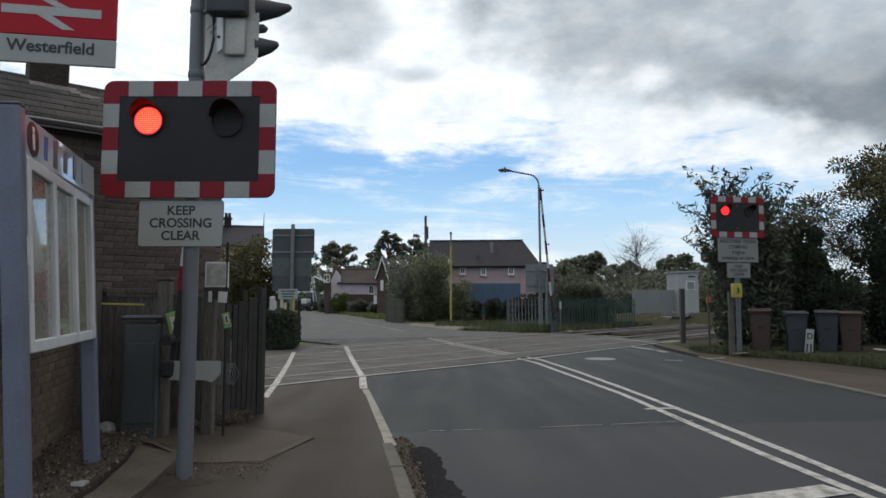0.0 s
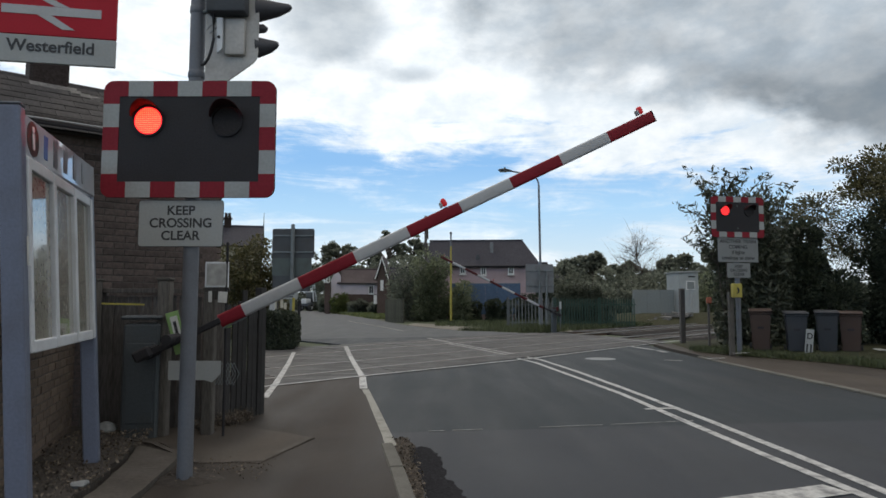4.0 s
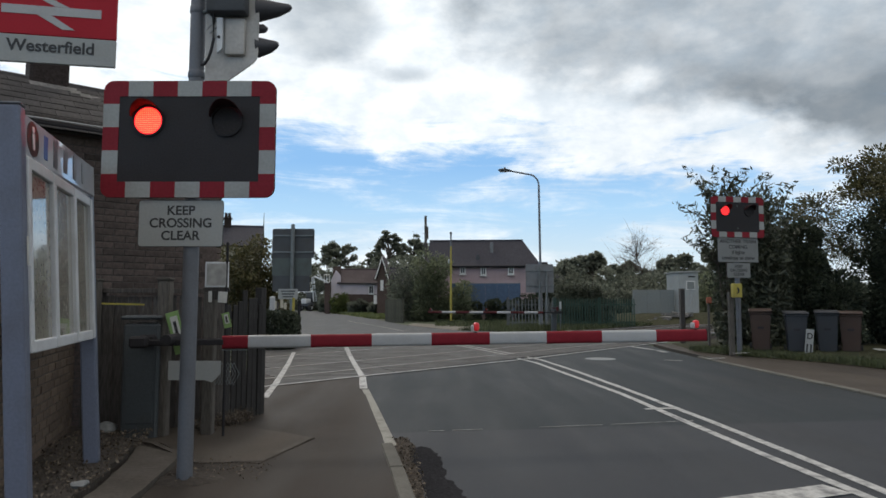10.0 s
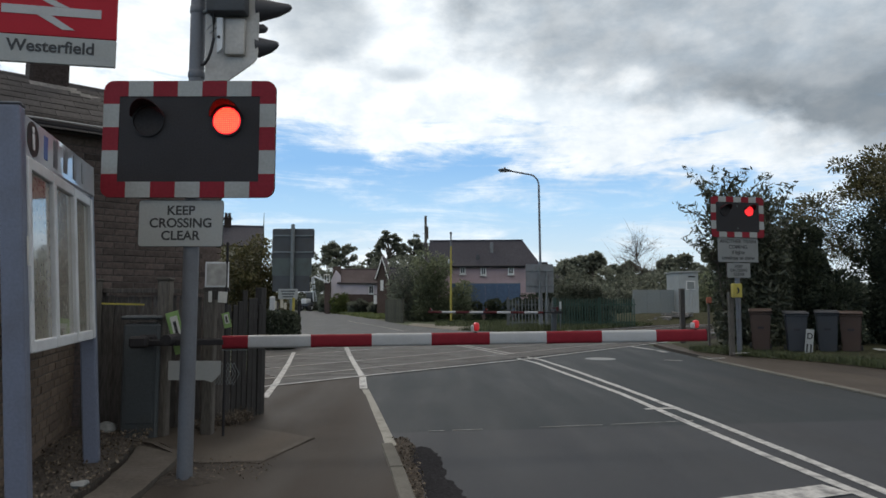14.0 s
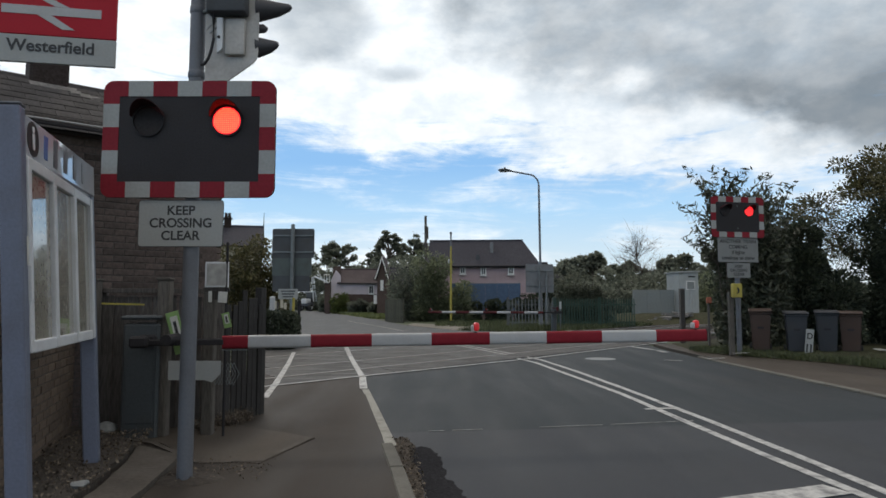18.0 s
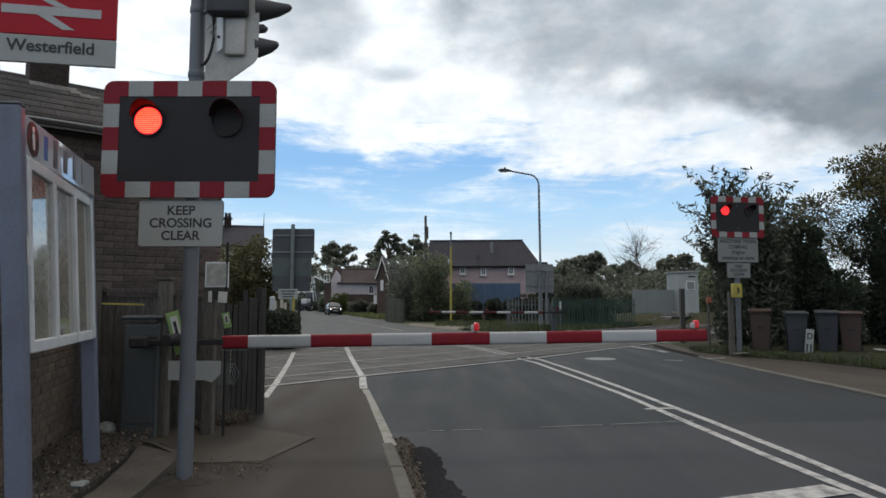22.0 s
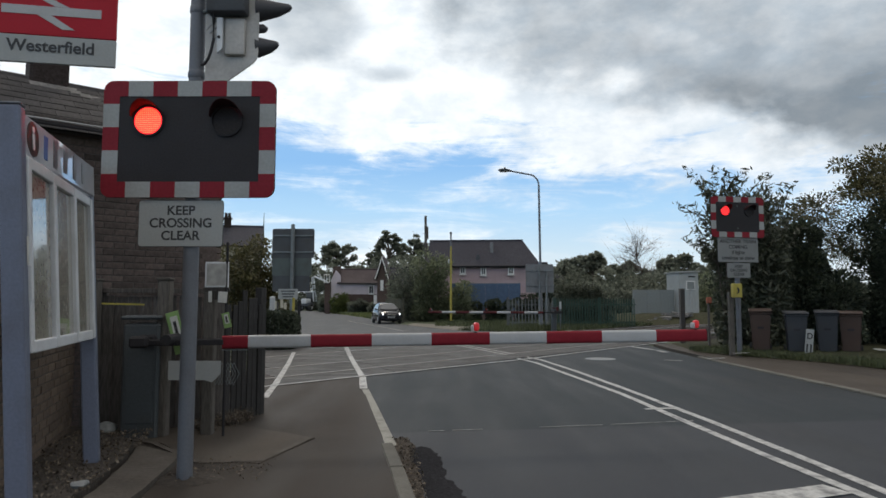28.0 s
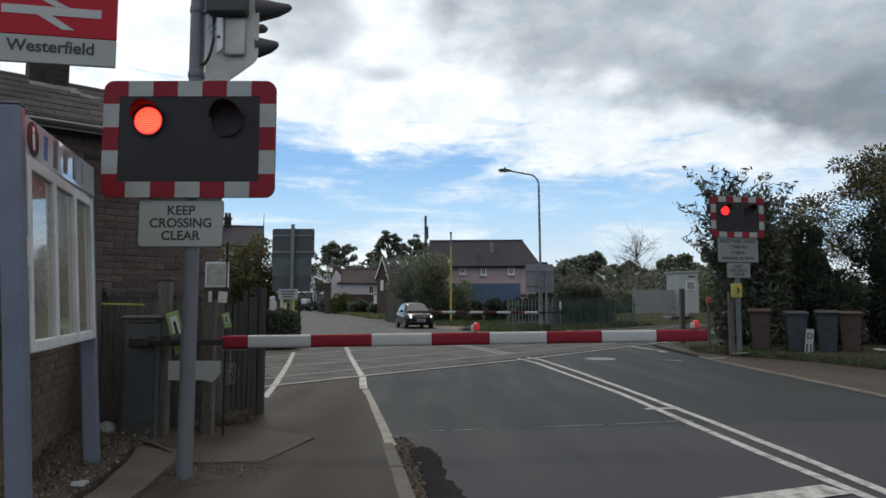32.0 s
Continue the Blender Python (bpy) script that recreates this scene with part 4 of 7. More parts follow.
def crossing_signal(m, pole_top, board_z, scale, plates, label, pole_r=0.057, board_yaw=0.0, board_x=0.0, collars=(), plate_x=0.0, lit="lit_disc", face="sign_white"):
    """Twin flashing lamps on a black board with a red and white border, on a post, with plates below. Gives back the thing and its two turning lamp discs."""
    t = thing("crossing_signal", m, label, "crossing signal", "crossing signals")
    W, Hh, bw = 1.305 * scale, 0.895 * scale, 0.12 * scale
    bm = tube(B(), [(0, 0, -0.1), (0, 0, pole_top)], pole_r, 20)
    part("post", bm, M["post_grey"], t, "grey painted round steel post", smooth=40)
    yaw = Matrix.Rotation(radians(board_yaw), 4, "Z")
    for z in collars:
        part("post_collar", tube(B(), [(0, 0, z - 0.03), (0, 0, z - 0.02), (0, 0, z + 0.02), (0, 0, z + 0.03)], [pole_r + 0.001, pole_r + 0.006, pole_r + 0.006, pole_r + 0.001], 20), M["post_grey"], t, smooth=40)
    base = yaw @ pose(board_x, -pole_r - 0.035, board_z)
    board = part("backing_board", plate(B(), rounded(W, Hh, 0.075 * scale, 5), 0.025), M["black"], t, "black board with rounded corners", at=base)
    # border pieces; those at the corners are rounded like the board
    hw, hh, r = W / 2, Hh / 2, 0.075 * scale
    seg_x, seg_z = segments(W, 7), segments(Hh, 5)
    for row in (0, 1):
        for i, (x0, x1) in enumerate(seg_x):
            zo, zi = (hh, hh - bw) if row else (-hh, -hh + bw)
            if i in (0, 6):
                sx = -1 if i == 0 else 1
                arc = [(sx * (hw - r) + sx * r * math.sin(radians(90 * j / 5)), (hh - r + r * math.cos(radians(90 * j / 5))) * (1 if row else -1)) for j in range(6)]
                xin = x1 if i == 0 else x0
                zc = seg_z[4][0] if row else seg_z[0][1]
                pts = [(xin, zo)] + arc + [(sx * hw, zc), (sx * (hw - bw), zc), (sx * (hw - bw), zi), (xin, zi)]
            else:
                pts = [(x0, zo), (x1, zo), (x1, zi), (x0, zi)]
            col = "red" if i % 2 == 0 else "white"
            part("border_" + col, plate(B(), pts, 0.004), M[BORDER[col]], board, at=pose(0, -0.0045, 0))
    for sx in (-1, 1):
        for i in (1, 2, 3):
            z0, z1 = seg_z[i]
            col = "red" if i == 2 else "white"
            xo, xi = sx * hw, sx * (hw - bw)
            part("border_" + col, plate(B(), [(xo, z0), (xo, z1), (xi, z1), (xi, z0)], 0.004), M[BORDER[col]], board, at=pose(0, -0.0045, 0))
    # brackets behind
    bm = B()
    for z in (-0.25, 0.25):
        box(bm, (0, 0.03, z * scale), (0.4 * scale, 0.03, 0.05))
        tube(bm, [(0, 0.04, z * scale - 0.02), (0, 0.04, z * scale + 0.02)], pole_r + 0.012, 12)
    part("bracket", bm, M["galv"], board, at=pose(0, 0.03, 0))
    discs = []
    for sx in (-1, 1):
        c = pose((sx * 0.297 - 0.012) * scale, -0.006, 0.138 * scale)
        R = 0.105 * scale
        # the open housing, with a hood
        bm = B()
        ro, ri, dp = R * 1.16, R * 1.04, 0.13 * scale
        k = 28
        rings = [[bm.verts.new((rr * math.cos(2 * math.pi * i / k), yy, rr * math.sin(2 * math.pi * i / k))) for i in range(k)]
                 for rr, yy in ((ri, dp), (ri, -0.012), (ro, -0.012), (ro, dp + 0.01))]
        for a, b2 in zip(rings, rings[1:]):
            for i in range(k):
                bm.faces.new((a[i], a[(i + 1) % k], b2[(i + 1) % k], b2[i]))
        bm.faces.new(rings[0])
        bm.faces.new(rings[3])
        lamp = part("lamp", bm, M["black"], t, at=base @ c)
        bm = B()
        span = [radians(12 + 156 * i / 16) for i in range(17)]
        ln = 0.165 * scale
        for rr0, rr1 in ((R * 1.22, R * 1.2), ):
            fo = [bm.verts.new((rr0 * math.cos(a) + 0.018 * scale * math.sin(a), -ln * (0.12 + 0.88 * max(0, math.sin(a))), rr0 * math.sin(a))) for a in span]
            bo = [bm.verts.new((rr0 * math.cos(a), 0.0, rr0 * math.sin(a))) for a in span]
            fi = [bm.verts.new(((rr0 - 0.006) * math.cos(a) + 0.018 * scale * math.sin(a), -ln * (0.12 + 0.88 * max(0, math.sin(a))), (rr0 - 0.006) * math.sin(a))) for a in span]
            bi = [bm.verts.new(((rr0 - 0.006) * math.cos(a), 0.0, (rr0 - 0.006) * math.sin(a))) for a in span]
            for i in range(16):
                bm.faces.new((fo[i], fo[i + 1], bo[i + 1], bo[i]))
                bm.faces.new((fi[i], bi[i], bi[i + 1], fi[i + 1]))
                bm.faces.new((fo[i], fi[i], fi[i + 1], fo[i + 1]))
        part("hood", bm, M["hood"], lamp, smooth=50)
        # the disc: diodes on one side, dark lens on the other; it turns about its upright axis
        bm = B()
        me_disc = bpy.data.meshes.new("light_disc")
        k = 32
        fr = [bm.verts.new((R * 0.94 * math.cos(2 * math.pi * i / k), -0.004, R * 0.94 * math.sin(2 * math.pi * i / k))) for i in range(k)]
        ff = bm.faces.new(fr)
        rim = [bm.verts.new((R * math.cos(2 * math.pi * i / k), -0.003, R * math.sin(2 * math.pi * i / k))) for i in range(k)]
        bk = [bm.verts.new((R * math.cos(2 * math.pi * i / k), 0.003, R * math.sin(2 * math.pi * i / k))) for i in range(k)]
        for i in range(k):
            j = (i + 1) % k
            bm.faces.new((fr[i], rim[i], rim[j], fr[j])).material_index = 1
            bm.faces.new((rim[i], bk[i], bk[j], rim[j])).material_index = 2
        bm.faces.new(bk).material_index = 2
        bmesh.ops.recalc_face_normals(bm, faces=bm.faces[:])
        bm.to_mesh(me_disc)
        bm.free()
        for mm in (lit, "lit_rim", "dark_lens"):
            me_disc.materials.append(M[mm])
        d = new("light_disc", me_disc)
        d.parent = lamp
        tagged(d, "red flashing lamp face")
        discs.append(d)
    for (w, h, zc, lines, size, nm) in plates:
        p = part("sign_plate", plate(B(), rounded(w, h, 0.02, 3), 0.004), M[face], t, "white plate with black lettering", at=yaw @ pose(plate_x, -pole_r - 0.012, zc))
        part("sign_rim", plate(plate(B(), rounded(w + 0.008, h + 0.008, 0.022, 3), 0.006), rounded(w - 0.1, 0.03, 0.01, 2), 0.03, Matrix.Translation((0, 0.006, 0))), M["back_grey"], p, at=pose(0, 0.0045, 0))
        for i, ln in enumerate(lines):
            zz = (len(lines) - 1) / 2 * size * nm - i * size * nm
            if isinstance(ln, str):
                letters(ln, size, M["sign_black"], p, pose(0, -0.001, zz), bold=size * 0.021)
            else:
                part("text_bar", plate(B(), [(-ln / 2, -size * 0.3), (ln / 2, -size * 0.3), (ln / 2, size * 0.3), (-ln / 2, size * 0.3)], 0.002), M["sign_black"], p, at=pose(0, -0.002, zz))
    return t, discs


near_signal, near_discs = crossing_signal(
    pose(-1.912, 5.05, 0.05), 4.1, 2.530, 1.0,
    [(0.63, 0.345, 1.89, ["KEEP", "CROSSING", "CLEAR"], 0.098, 0.97)],
    "twin-lamp crossing signal with red-white bordered black board on grey post", plate_x=-0.06, board_x=-0.009, collars=(3.055, 3.57))
far_signal, far_discs = crossing_signal(
    pose(7.28, 16.5, 0.12), 3.75, 3.33, 1.13,
    [(1.12, 0.61, 2.52, ["ANOTHER TRAIN", "COMING", "if lights", "continue to show"], 0.128, 1.06), (0.64, 0.36, 2.01, ["KEEP", "CROSSING", "CLEAR"], 0.10, 0.98)],
    "twin-lamp crossing signal with two white plates, standing in the verge", board_yaw=12, pole_r=0.06, lit="lit_far", face="sign_dull")


DROP = 0.04   # the boom hangs this far below its pivot and reaches as far back


def barrier(m, az, pivot, label, box_side, lens, wide=0.34, red="red", depth=0.128):
    """A half barrier: pedestal, side arms, counterweight and a boom in red and white bands. Gives back the thing and its boom."""
    t = thing("level_crossing_barrier", m, label, "barrier", "crossing barriers")
    rot = Matrix.Rotation(az, 4, "Z")
    px, py, pz = pivot
    bm = B()
    box(bm, (0, 0, pz * 0.5), (wide, wide + 0.08, pz + 0.28), 0.02)
    part("pedestal", bm, M["cabinet"], t, "dark blue-grey machine cabinet", at=rot @ pose(*box_side))
    bm = box(B(), (0, 0, pz + 0.20), (wide + 0.04, wide + 0.12, 0.04), 0.015)
    part("pedestal_lid", bm, M["cabinet"], t, at=rot @ pose(*box_side))
    bm = box(B(), (0, -wide / 2 - 0.045, pz * 0.55), (wide - 0.08, 0.012, pz * 0.8), 0.004)
    part("access_door", bm, M["cabinet"], t, at=rot @ pose(*box_side))
    boom = part("boom", tube(B(), [(0, -0.26, 0), (0, 0.26, 0)], 0.05, 12), M["black"], t, "boom that swings down across the road", at=pose(px, py, pz, 0, -85, math.degrees(az)))
    bm = B()
    for y in (-0.075, 0.075):
        box(bm, (0.06, y, -0.035), (0.84, 0.016, 0.055), 0.006)
    part("side_arm", bm, M["black"], boom)
    for y in (-0.15, 0.15):
        part("counterweight", box(B(), (-0.27, y, -0.02), (0.16, 0.10, 0.11), 0.02), M["black"], boom)
    s, col = 0.50, "red"
    ends = [0.744 + 0.6 * i for i in range(8)] + [5.516]
    for e in ends:
        h = depth
        bm = plate(B(), rounded(0.058, h, 0.026, 4), e - s)
        part(col + "_band", bm, M[red if col == "red" else "white"], boom, at=Matrix.Translation((s - DROP, 0, -DROP)) @ Matrix.Rotation(radians(-90), 4, "Z"), smooth=50)
        s, col = e, ("white" if col == "red" else "red")
    for s in (3.0, 5.40):
        lamp = part("boom_lamp", tube(B(), [(0, 0, 0.055), (0, 0, 0.085)], 0.022, 10), M["black"], boom, at=pose(s - DROP, 0, -DROP - 0.018))
        part("lamp_body", box(B(), (-0.030, 0, 0.125), (0.022, 0.08, 0.06), 0.010, seg=2), M["white"], lamp)
        part("lamp_lens", box(B(), (0.010, 0, 0.138), (0.060, 0.066, 0.088), 0.026, seg=3), M[lens], lamp, "red lens")
    part("tension_rod", tube(B(), [(0.5 - DROP, 0, -0.076 - DROP), (0.74 - DROP, 0, -0.076 - DROP)], 0.007, 6), M["galv"], boom)
    part("end_cap", box(B(), (5.52 - DROP, 0, -DROP), (0.012, 0.06, 0.13), 0.004), M["black"], boom)
    return t, boom


NEAR_AZ, FAR_AZ = 0.137, math.pi + 0.10
NEAR_PIVOT = (DROP * math.cos(NEAR_AZ), DROP * math.sin(NEAR_AZ), 0.928 + DROP)
near_barrier, near_boom = barrier(pose(-2.64, 6.47, 0.03), NEAR_AZ, NEAR_PIVOT, "half barrier with red and white banded boom beside the footway", (-0.30, 0.36, 0), "boom_lens")
FAR_PIVOT = (DROP * math.cos(FAR_AZ), DROP * math.sin(FAR_AZ), 0.95 + DROP)
far_barrier, far_boom = barrier(pose(4.86, 29.2, -0.06), FAR_AZ, FAR_PIVOT, "half barrier with banded boom beyond the crossing", (-0.05, -0.35, 0), "unlit_red", 0.20, "red_dull", 0.10)

# ---- station side: notice board, sign, wall, fences ----
def line_frame(p0, p1, z=0.0):
    """A pose at p0 whose x axis runs level to p1; gives it and the length."""
    d = Vector((p1[0] - p0[0], p1[1] - p0[1], 0))
    return Matrix.Translation((p0[0], p0[1], z)) @ Matrix.Rotation(math.atan2(d.y, d.x), 4, "Z"), d.length


# notice board: two posts, a header and a glazed case of three posters; x runs away from the road's end, -y is its face
NB, NL = line_frame((-2.335, 3.62), (-2.85, 5.33), 0.03)
NB = NB @ pose(0, 0, 1.6) @ pose(0, 0, 0, -3.5) @ pose(0, 0, -1.6)   # it leans back a little
board = thing("notice_board", NB, "blue-grey station notice board with a white glazed poster case", "notice board")
for x in (0.0, NL):
    part("post", box(B(), (x, 0.0, 1.15), (0.10, 0.11, 2.5), 0.012, seg=2), M["post_blue"], board, "blue-grey square steel post")
    part("post_cap", box(B(), (x, 0.0, 2.408), (0.105, 0.115, 0.014), 0.004), M["post_grey"], board)
header = part("header_panel", box(B(), (NL / 2, 0.0, 2.275), (NL - 0.102, 0.05, 0.25), 0.01), M["header_gloss"], board, "glossy pale header with blue lettering", at=pose(0, 0, 0, 0, 0, -1.8))
part("symbol_disc", plate(B(), circle(0.105, 24), 0.003), M["sign_black"], header, at=pose(0.26, -0.028, 2.275))
part("symbol_stroke", plate(plate(B(), rounded(0.036, 0.10, 0.008, 2), 0.003), circle(0.019, 12, 0, 0.072), 0.003), M["case_white"], header, at=pose(0.26, -0.032, 2.26))
for x, w, zz in ((0.50, 0.09, 0.15), (0.70, 0.10, 0.18), (0.93, 0.11, 0.16), (1.16, 0.10, 0.17), (1.38, 0.08, 0.15)):
    part("text_bar", plate(B(), [(-w / 2, -zz / 2), (w / 4, -zz / 2), (w / 2, zz / 2), (-w / 3, zz / 2)], 0.003), M["header_blue" if x < 0.6 else "post_grey"], header, at=pose(x, -0.029, 2.275))
case = part("poster_case", box(B(), (NL / 2, 0.0, 1.585), (NL - 0.102, 0.05, 1.09), 0.008), M["back_grey"], board, "white-framed case of three posters")
cw = (NL - 0.10) / 3
for i in range(3):
    xc = 0.05 + cw * (i + 0.5)
    part("poster", plate(B(), rounded(cw - 0.09, 0.96, 0.004, 1), 0.004), M["poster"], case, at=pose(xc, -0.031, 1.585))
    part("glazing", plate(B(), rounded(cw - 0.08, 0.97, 0.004, 1), 0.004), M["poster_glass"], case, at=pose(xc, -0.037, 1.585))
for x in [0.085 + (NL - 0.17) / 3 * i for i in range(4)]:
    part("frame_upright", box(B(), (x, -0.036, 1.585), (0.065, 0.055, 1.10), 0.008, seg=2), M["case_white"], case)
for z in (1.065, 2.105):
    part("frame_rail", box(B(), (NL / 2, -0.034, z), (NL - 0.24, 0.05, 0.07), 0.008, seg=2), M["case_white"], case)
part("hinge", box(B(), (0.045, -0.06, 1.42), (0.02, 0.03, 0.2), 0.004), M["case_white"], case)
part("post_label", plate(B(), rounded(0.03, 0.16, 0.004, 1), 0.002), M["paper"], board, at=pose(0.03, -0.059, 1.6))

side = thing("poster_case", pose(-3.35, 4.30, 0.0), "white-framed poster case on the station wall", "notice board")
part("frame", box(B(), (0, 0, 1.44), (0.72, 0.06, 1.0), 0.012), M["case_white"], side)
part("glazing", box(B(), (0, -0.032, 1.44), (0.60, 0.006, 0.88), 0.002), M["poster_glass"], side)
part("post", box(B(), (-0.25, 0.06, 0.95), (0.07, 0.06, 2.0), 0.006), M["post_blue"], side)
part("post", box(B(), (0.25, 0.06, 0.95), (0.07, 0.06, 2.0), 0.006), M["post_blue"], side)

# station name sign on its post
SG = pose(-3.43, 5.62, 0.04, 0, 0, 11)
sign = thing("station_sign", SG, "red and white station name sign with a white double arrow", "station sign")
part("name_panel", box(B(), (0, 0, 3.485), (1.11, 0.03, 0.245), 0.006), M["sign_white"], sign, "white panel with black name")
part("symbol_panel", box(B(), (0, 0, 3.895), (1.11, 0.032, 0.572), 0.006), M["sign_red"], sign, "red panel")
letters("Westerfield", 0.146, M["sign_black"], sign, pose(0.037, -0.018, 3.508), bold=0.003)
for nm, pts in (("arrow_bar", [(-0.365, -0.105), (0.43, -0.105), (0.43, -0.028), (-0.365, -0.028)]), ("arrow_bar", [(-0.42, 0.075), (0.40, 0.075), (0.40, 0.152), (-0.42, 0.152)]),
                ("arrow_stroke", [(-0.085, -0.105), (0.12, -0.225), (0.22, -0.225), (0.03, -0.105)]), ("arrow_stroke", [(-0.14, 0.072), (0.06, -0.025), (0.17, -0.025), (-0.03, 0.072)]),
                ("arrow_stroke", [(-0.12, 0.27), (-0.22, 0.27), (0.0, 0.155), (0.10, 0.155)])):
    part(nm, plate(B(), pts, 0.004), M["white"], sign, at=pose(0.0, -0.021, 3.895))
part("post", tube(B(), [(-0.43, 0.06, -0.1), (-0.43, 0.06, 4.2)], 0.04, 14), M["timber_dark"], sign, smooth=40)
for z in (3.45, 3.95):
    part("clip", box(B(), (0, 0.03, z), (1.0, 0.02, 0.04), 0.004), M["galv"], sign)

# signal for the footway, seen from behind and aside, high on the near post
back = thing("footway_signal", pose(-1.517, 5.0, 3.20), "grey crossing signal head seen from behind with tapered hoods", "crossing signal", "crossing signals")
part("backing_plate", plate(B(), [(-0.33, 0.78), (0.076, 0.78), (0.088, 0.35), (0.085, 0.075), (0.078, 0.03), (0.055, -0.005), (-0.14, -0.148), (-0.32, -0.148)], 0.014), M["sig_plate"], back, "pale grey sheet-metal plate", at=pose(0, 0.02, 0))
part("lamp_box", box(B(), (-0.135, -0.045, 0.58), (0.30, 0.13, 0.46), 0.02, seg=2), M["back_grey"], back, "dark grey lamp housing", smooth=40)
part("terminal_box", box(B(), (-0.085, -0.005, 0.185), (0.155, 0.045, 0.285), 0.014, seg=2), M["sig_plate"], back, smooth=40)
part("side_strip", plate(B(), [(-0.205, 0.045), (-0.165, 0.075), (-0.168, 0.318), (-0.212, 0.318)], 0.03), M["case_white"], back, "white strip", at=pose(0, -0.06, 0))
part("screw", plate(B(), circle(0.012, 12), 0.006), M["black"], back, at=pose(-0.192, -0.067, 0.165))
for p in ((0, 0), (0.028, -0.028)):
    part("stay", tube(B(), [(-0.305 + p[0], -0.03, 0.235 + p[1]), (-0.225 + p[0], -0.03, 0.31 + p[1])], 0.009, 8), M["sig_pale"], back)
for z in (0.40, 0.62):
    part("bracket", tube(B(), [(-0.40, 0.04, z), (-0.27, 0.0, z)], 0.016, 8), M["galv"], back)
for root, mid, tip, r0, r1, r2 in (((0.06, 0.445), (0.225, 0.45), (0.325, 0.468), 0.092, 0.055, 0.020), ((0.06, 0.292), (0.11, 0.293), (0.138, 0.296), 0.036, 0.034, 0.020),
                                   ((0.06, 0.143), (0.165, 0.152), (0.226, 0.170), 0.082, 0.050, 0.022)):
    part("hood", tube(B(), [(root[0], 0.09, root[1]), (mid[0], 0.09, mid[1]), (tip[0] - 0.02, 0.09, tip[1] - 0.004), (tip[0], 0.09, tip[1])], [r0, r1, r2 + 0.008, r2 - 0.008], 18), M["hood_grey"], back, smooth=50)
part("cable", tube(B(), [(-0.268, -0.04, 0.42), (-0.236, -0.06, 0.306), (-0.232, -0.06, 0.15), (-0.248, -0.06, 0.06), (-0.272, -0.05, 0.0), (-0.30, -0.04, -0.037), (-0.335, -0.02, -0.04)], 0.011, 8), M["black"], back, smooth=50)

# low brick wall behind the notice board
def brick_wall(name, p0, p1, height, label, parts_max, thick=0.215, z0=0.0, cap=True, mat="brick_brown"):
    m, ln = line_frame(p0, p1, z0)
    w = tagged(new(name), label, "wall", kind="structure")
    w.matrix_basis = m
    part("mortar", box(B(), (ln / 2, thick / 2, height / 2 - 0.05), (ln - 0.02, thick - 0.02, height + 0.1 - 0.02)), M["mortar"], w)
    stretcher = finish(box(B(), (0, 0, 0), (0.215, thick, 0.065), 0.005), "brick", M[mat])
    header_b = finish(box(B(), (0, 0, 0), (0.1025, thick, 0.065), 0.005), "brick", M[mat])
    rest, count = B(), 0
    rows = int(height / 0.075)
    for j in range(rows):
        z = 0.0375 + 0.075 * j
        x, k = (0.0 if j % 2 == 0 else -0.1125), 0
        while x < ln - 0.05:
            full = x >= 0 and x + 0.215 <= ln + 0.02
            half_x = 0.05125 if x < 0 else (x + 0.05125)
            c = (x + 0.1075 if full else half_x, thick / 2 + random.uniform(-0.003, 0.002), z)
            if count < parts_max:
                o = new("brick", stretcher if full else header_b)
                o.parent = w
                o.matrix_basis = pose(*c, 0, 0, random.uniform(-0.4, 0.4))
                count += 1
            else:
                box(rest, c, (0.215 if full else 0.1025, thick, 0.065))
            x += 0.225
    if len(rest.verts):
        tagged(part("bricks", rest, M[mat], w, "joined far bricks of the wall"), kind="stuff")
    else:
        rest.free()
    if cap:
        for i in range(int(ln / 0.45) + 1):
            part("coping", box(B(), (0.225 + 0.45 * i, thick / 2, height + 0.03), (0.44, thick + 0.06, 0.06), 0.008), M[mat], w)
    return w


brick_wall("wall_low", (-2.93, 4.45), (-3.66, 6.68), 1.28, "low red-brown brick wall behind the notice board", 300)

# station building: brick wall, eaves, slate roof, chimney
SW, SL = line_frame((-10.84, 1.565), (-2.81, 8.257), 0.0)
EAVE, RIDGE = 3.24, 4.05
station = thing("station_building", SW, "single-storey brown brick station building with slate roof and chimney", "building")
bm = B()
D = 2.6
box(bm, (SL / 2, 0.107, 1.55), (SL, 0.2, 3.3))
box(bm, (SL / 2, D - 0.1, 1.55), (SL, 0.2, 3.3))
part("wall", bm, M["mortar"], station, "brown brick wall")
bm = plate(B(), [(0, -0.1), (D, -0.1), (D, 3.17), (D / 2, 3.97), (0, 3.17)], 0.2, Matrix.Translation((SL, 0.0, 0)) @ Matrix.Rotation(radians(90), 4, "Z"))
part("gable_wall", bm, M["brick"], station)
bm = plate(B(), [(0, -0.1), (D, -0.1), (D, 3.17), (D / 2, 3.97), (0, 3.17)], 0.2, Matrix.Translation((0.2, 0.0, 0)) @ Matrix.Rotation(radians(90), 4, "Z"))
part("gable_wall", bm, M["brick"], station)
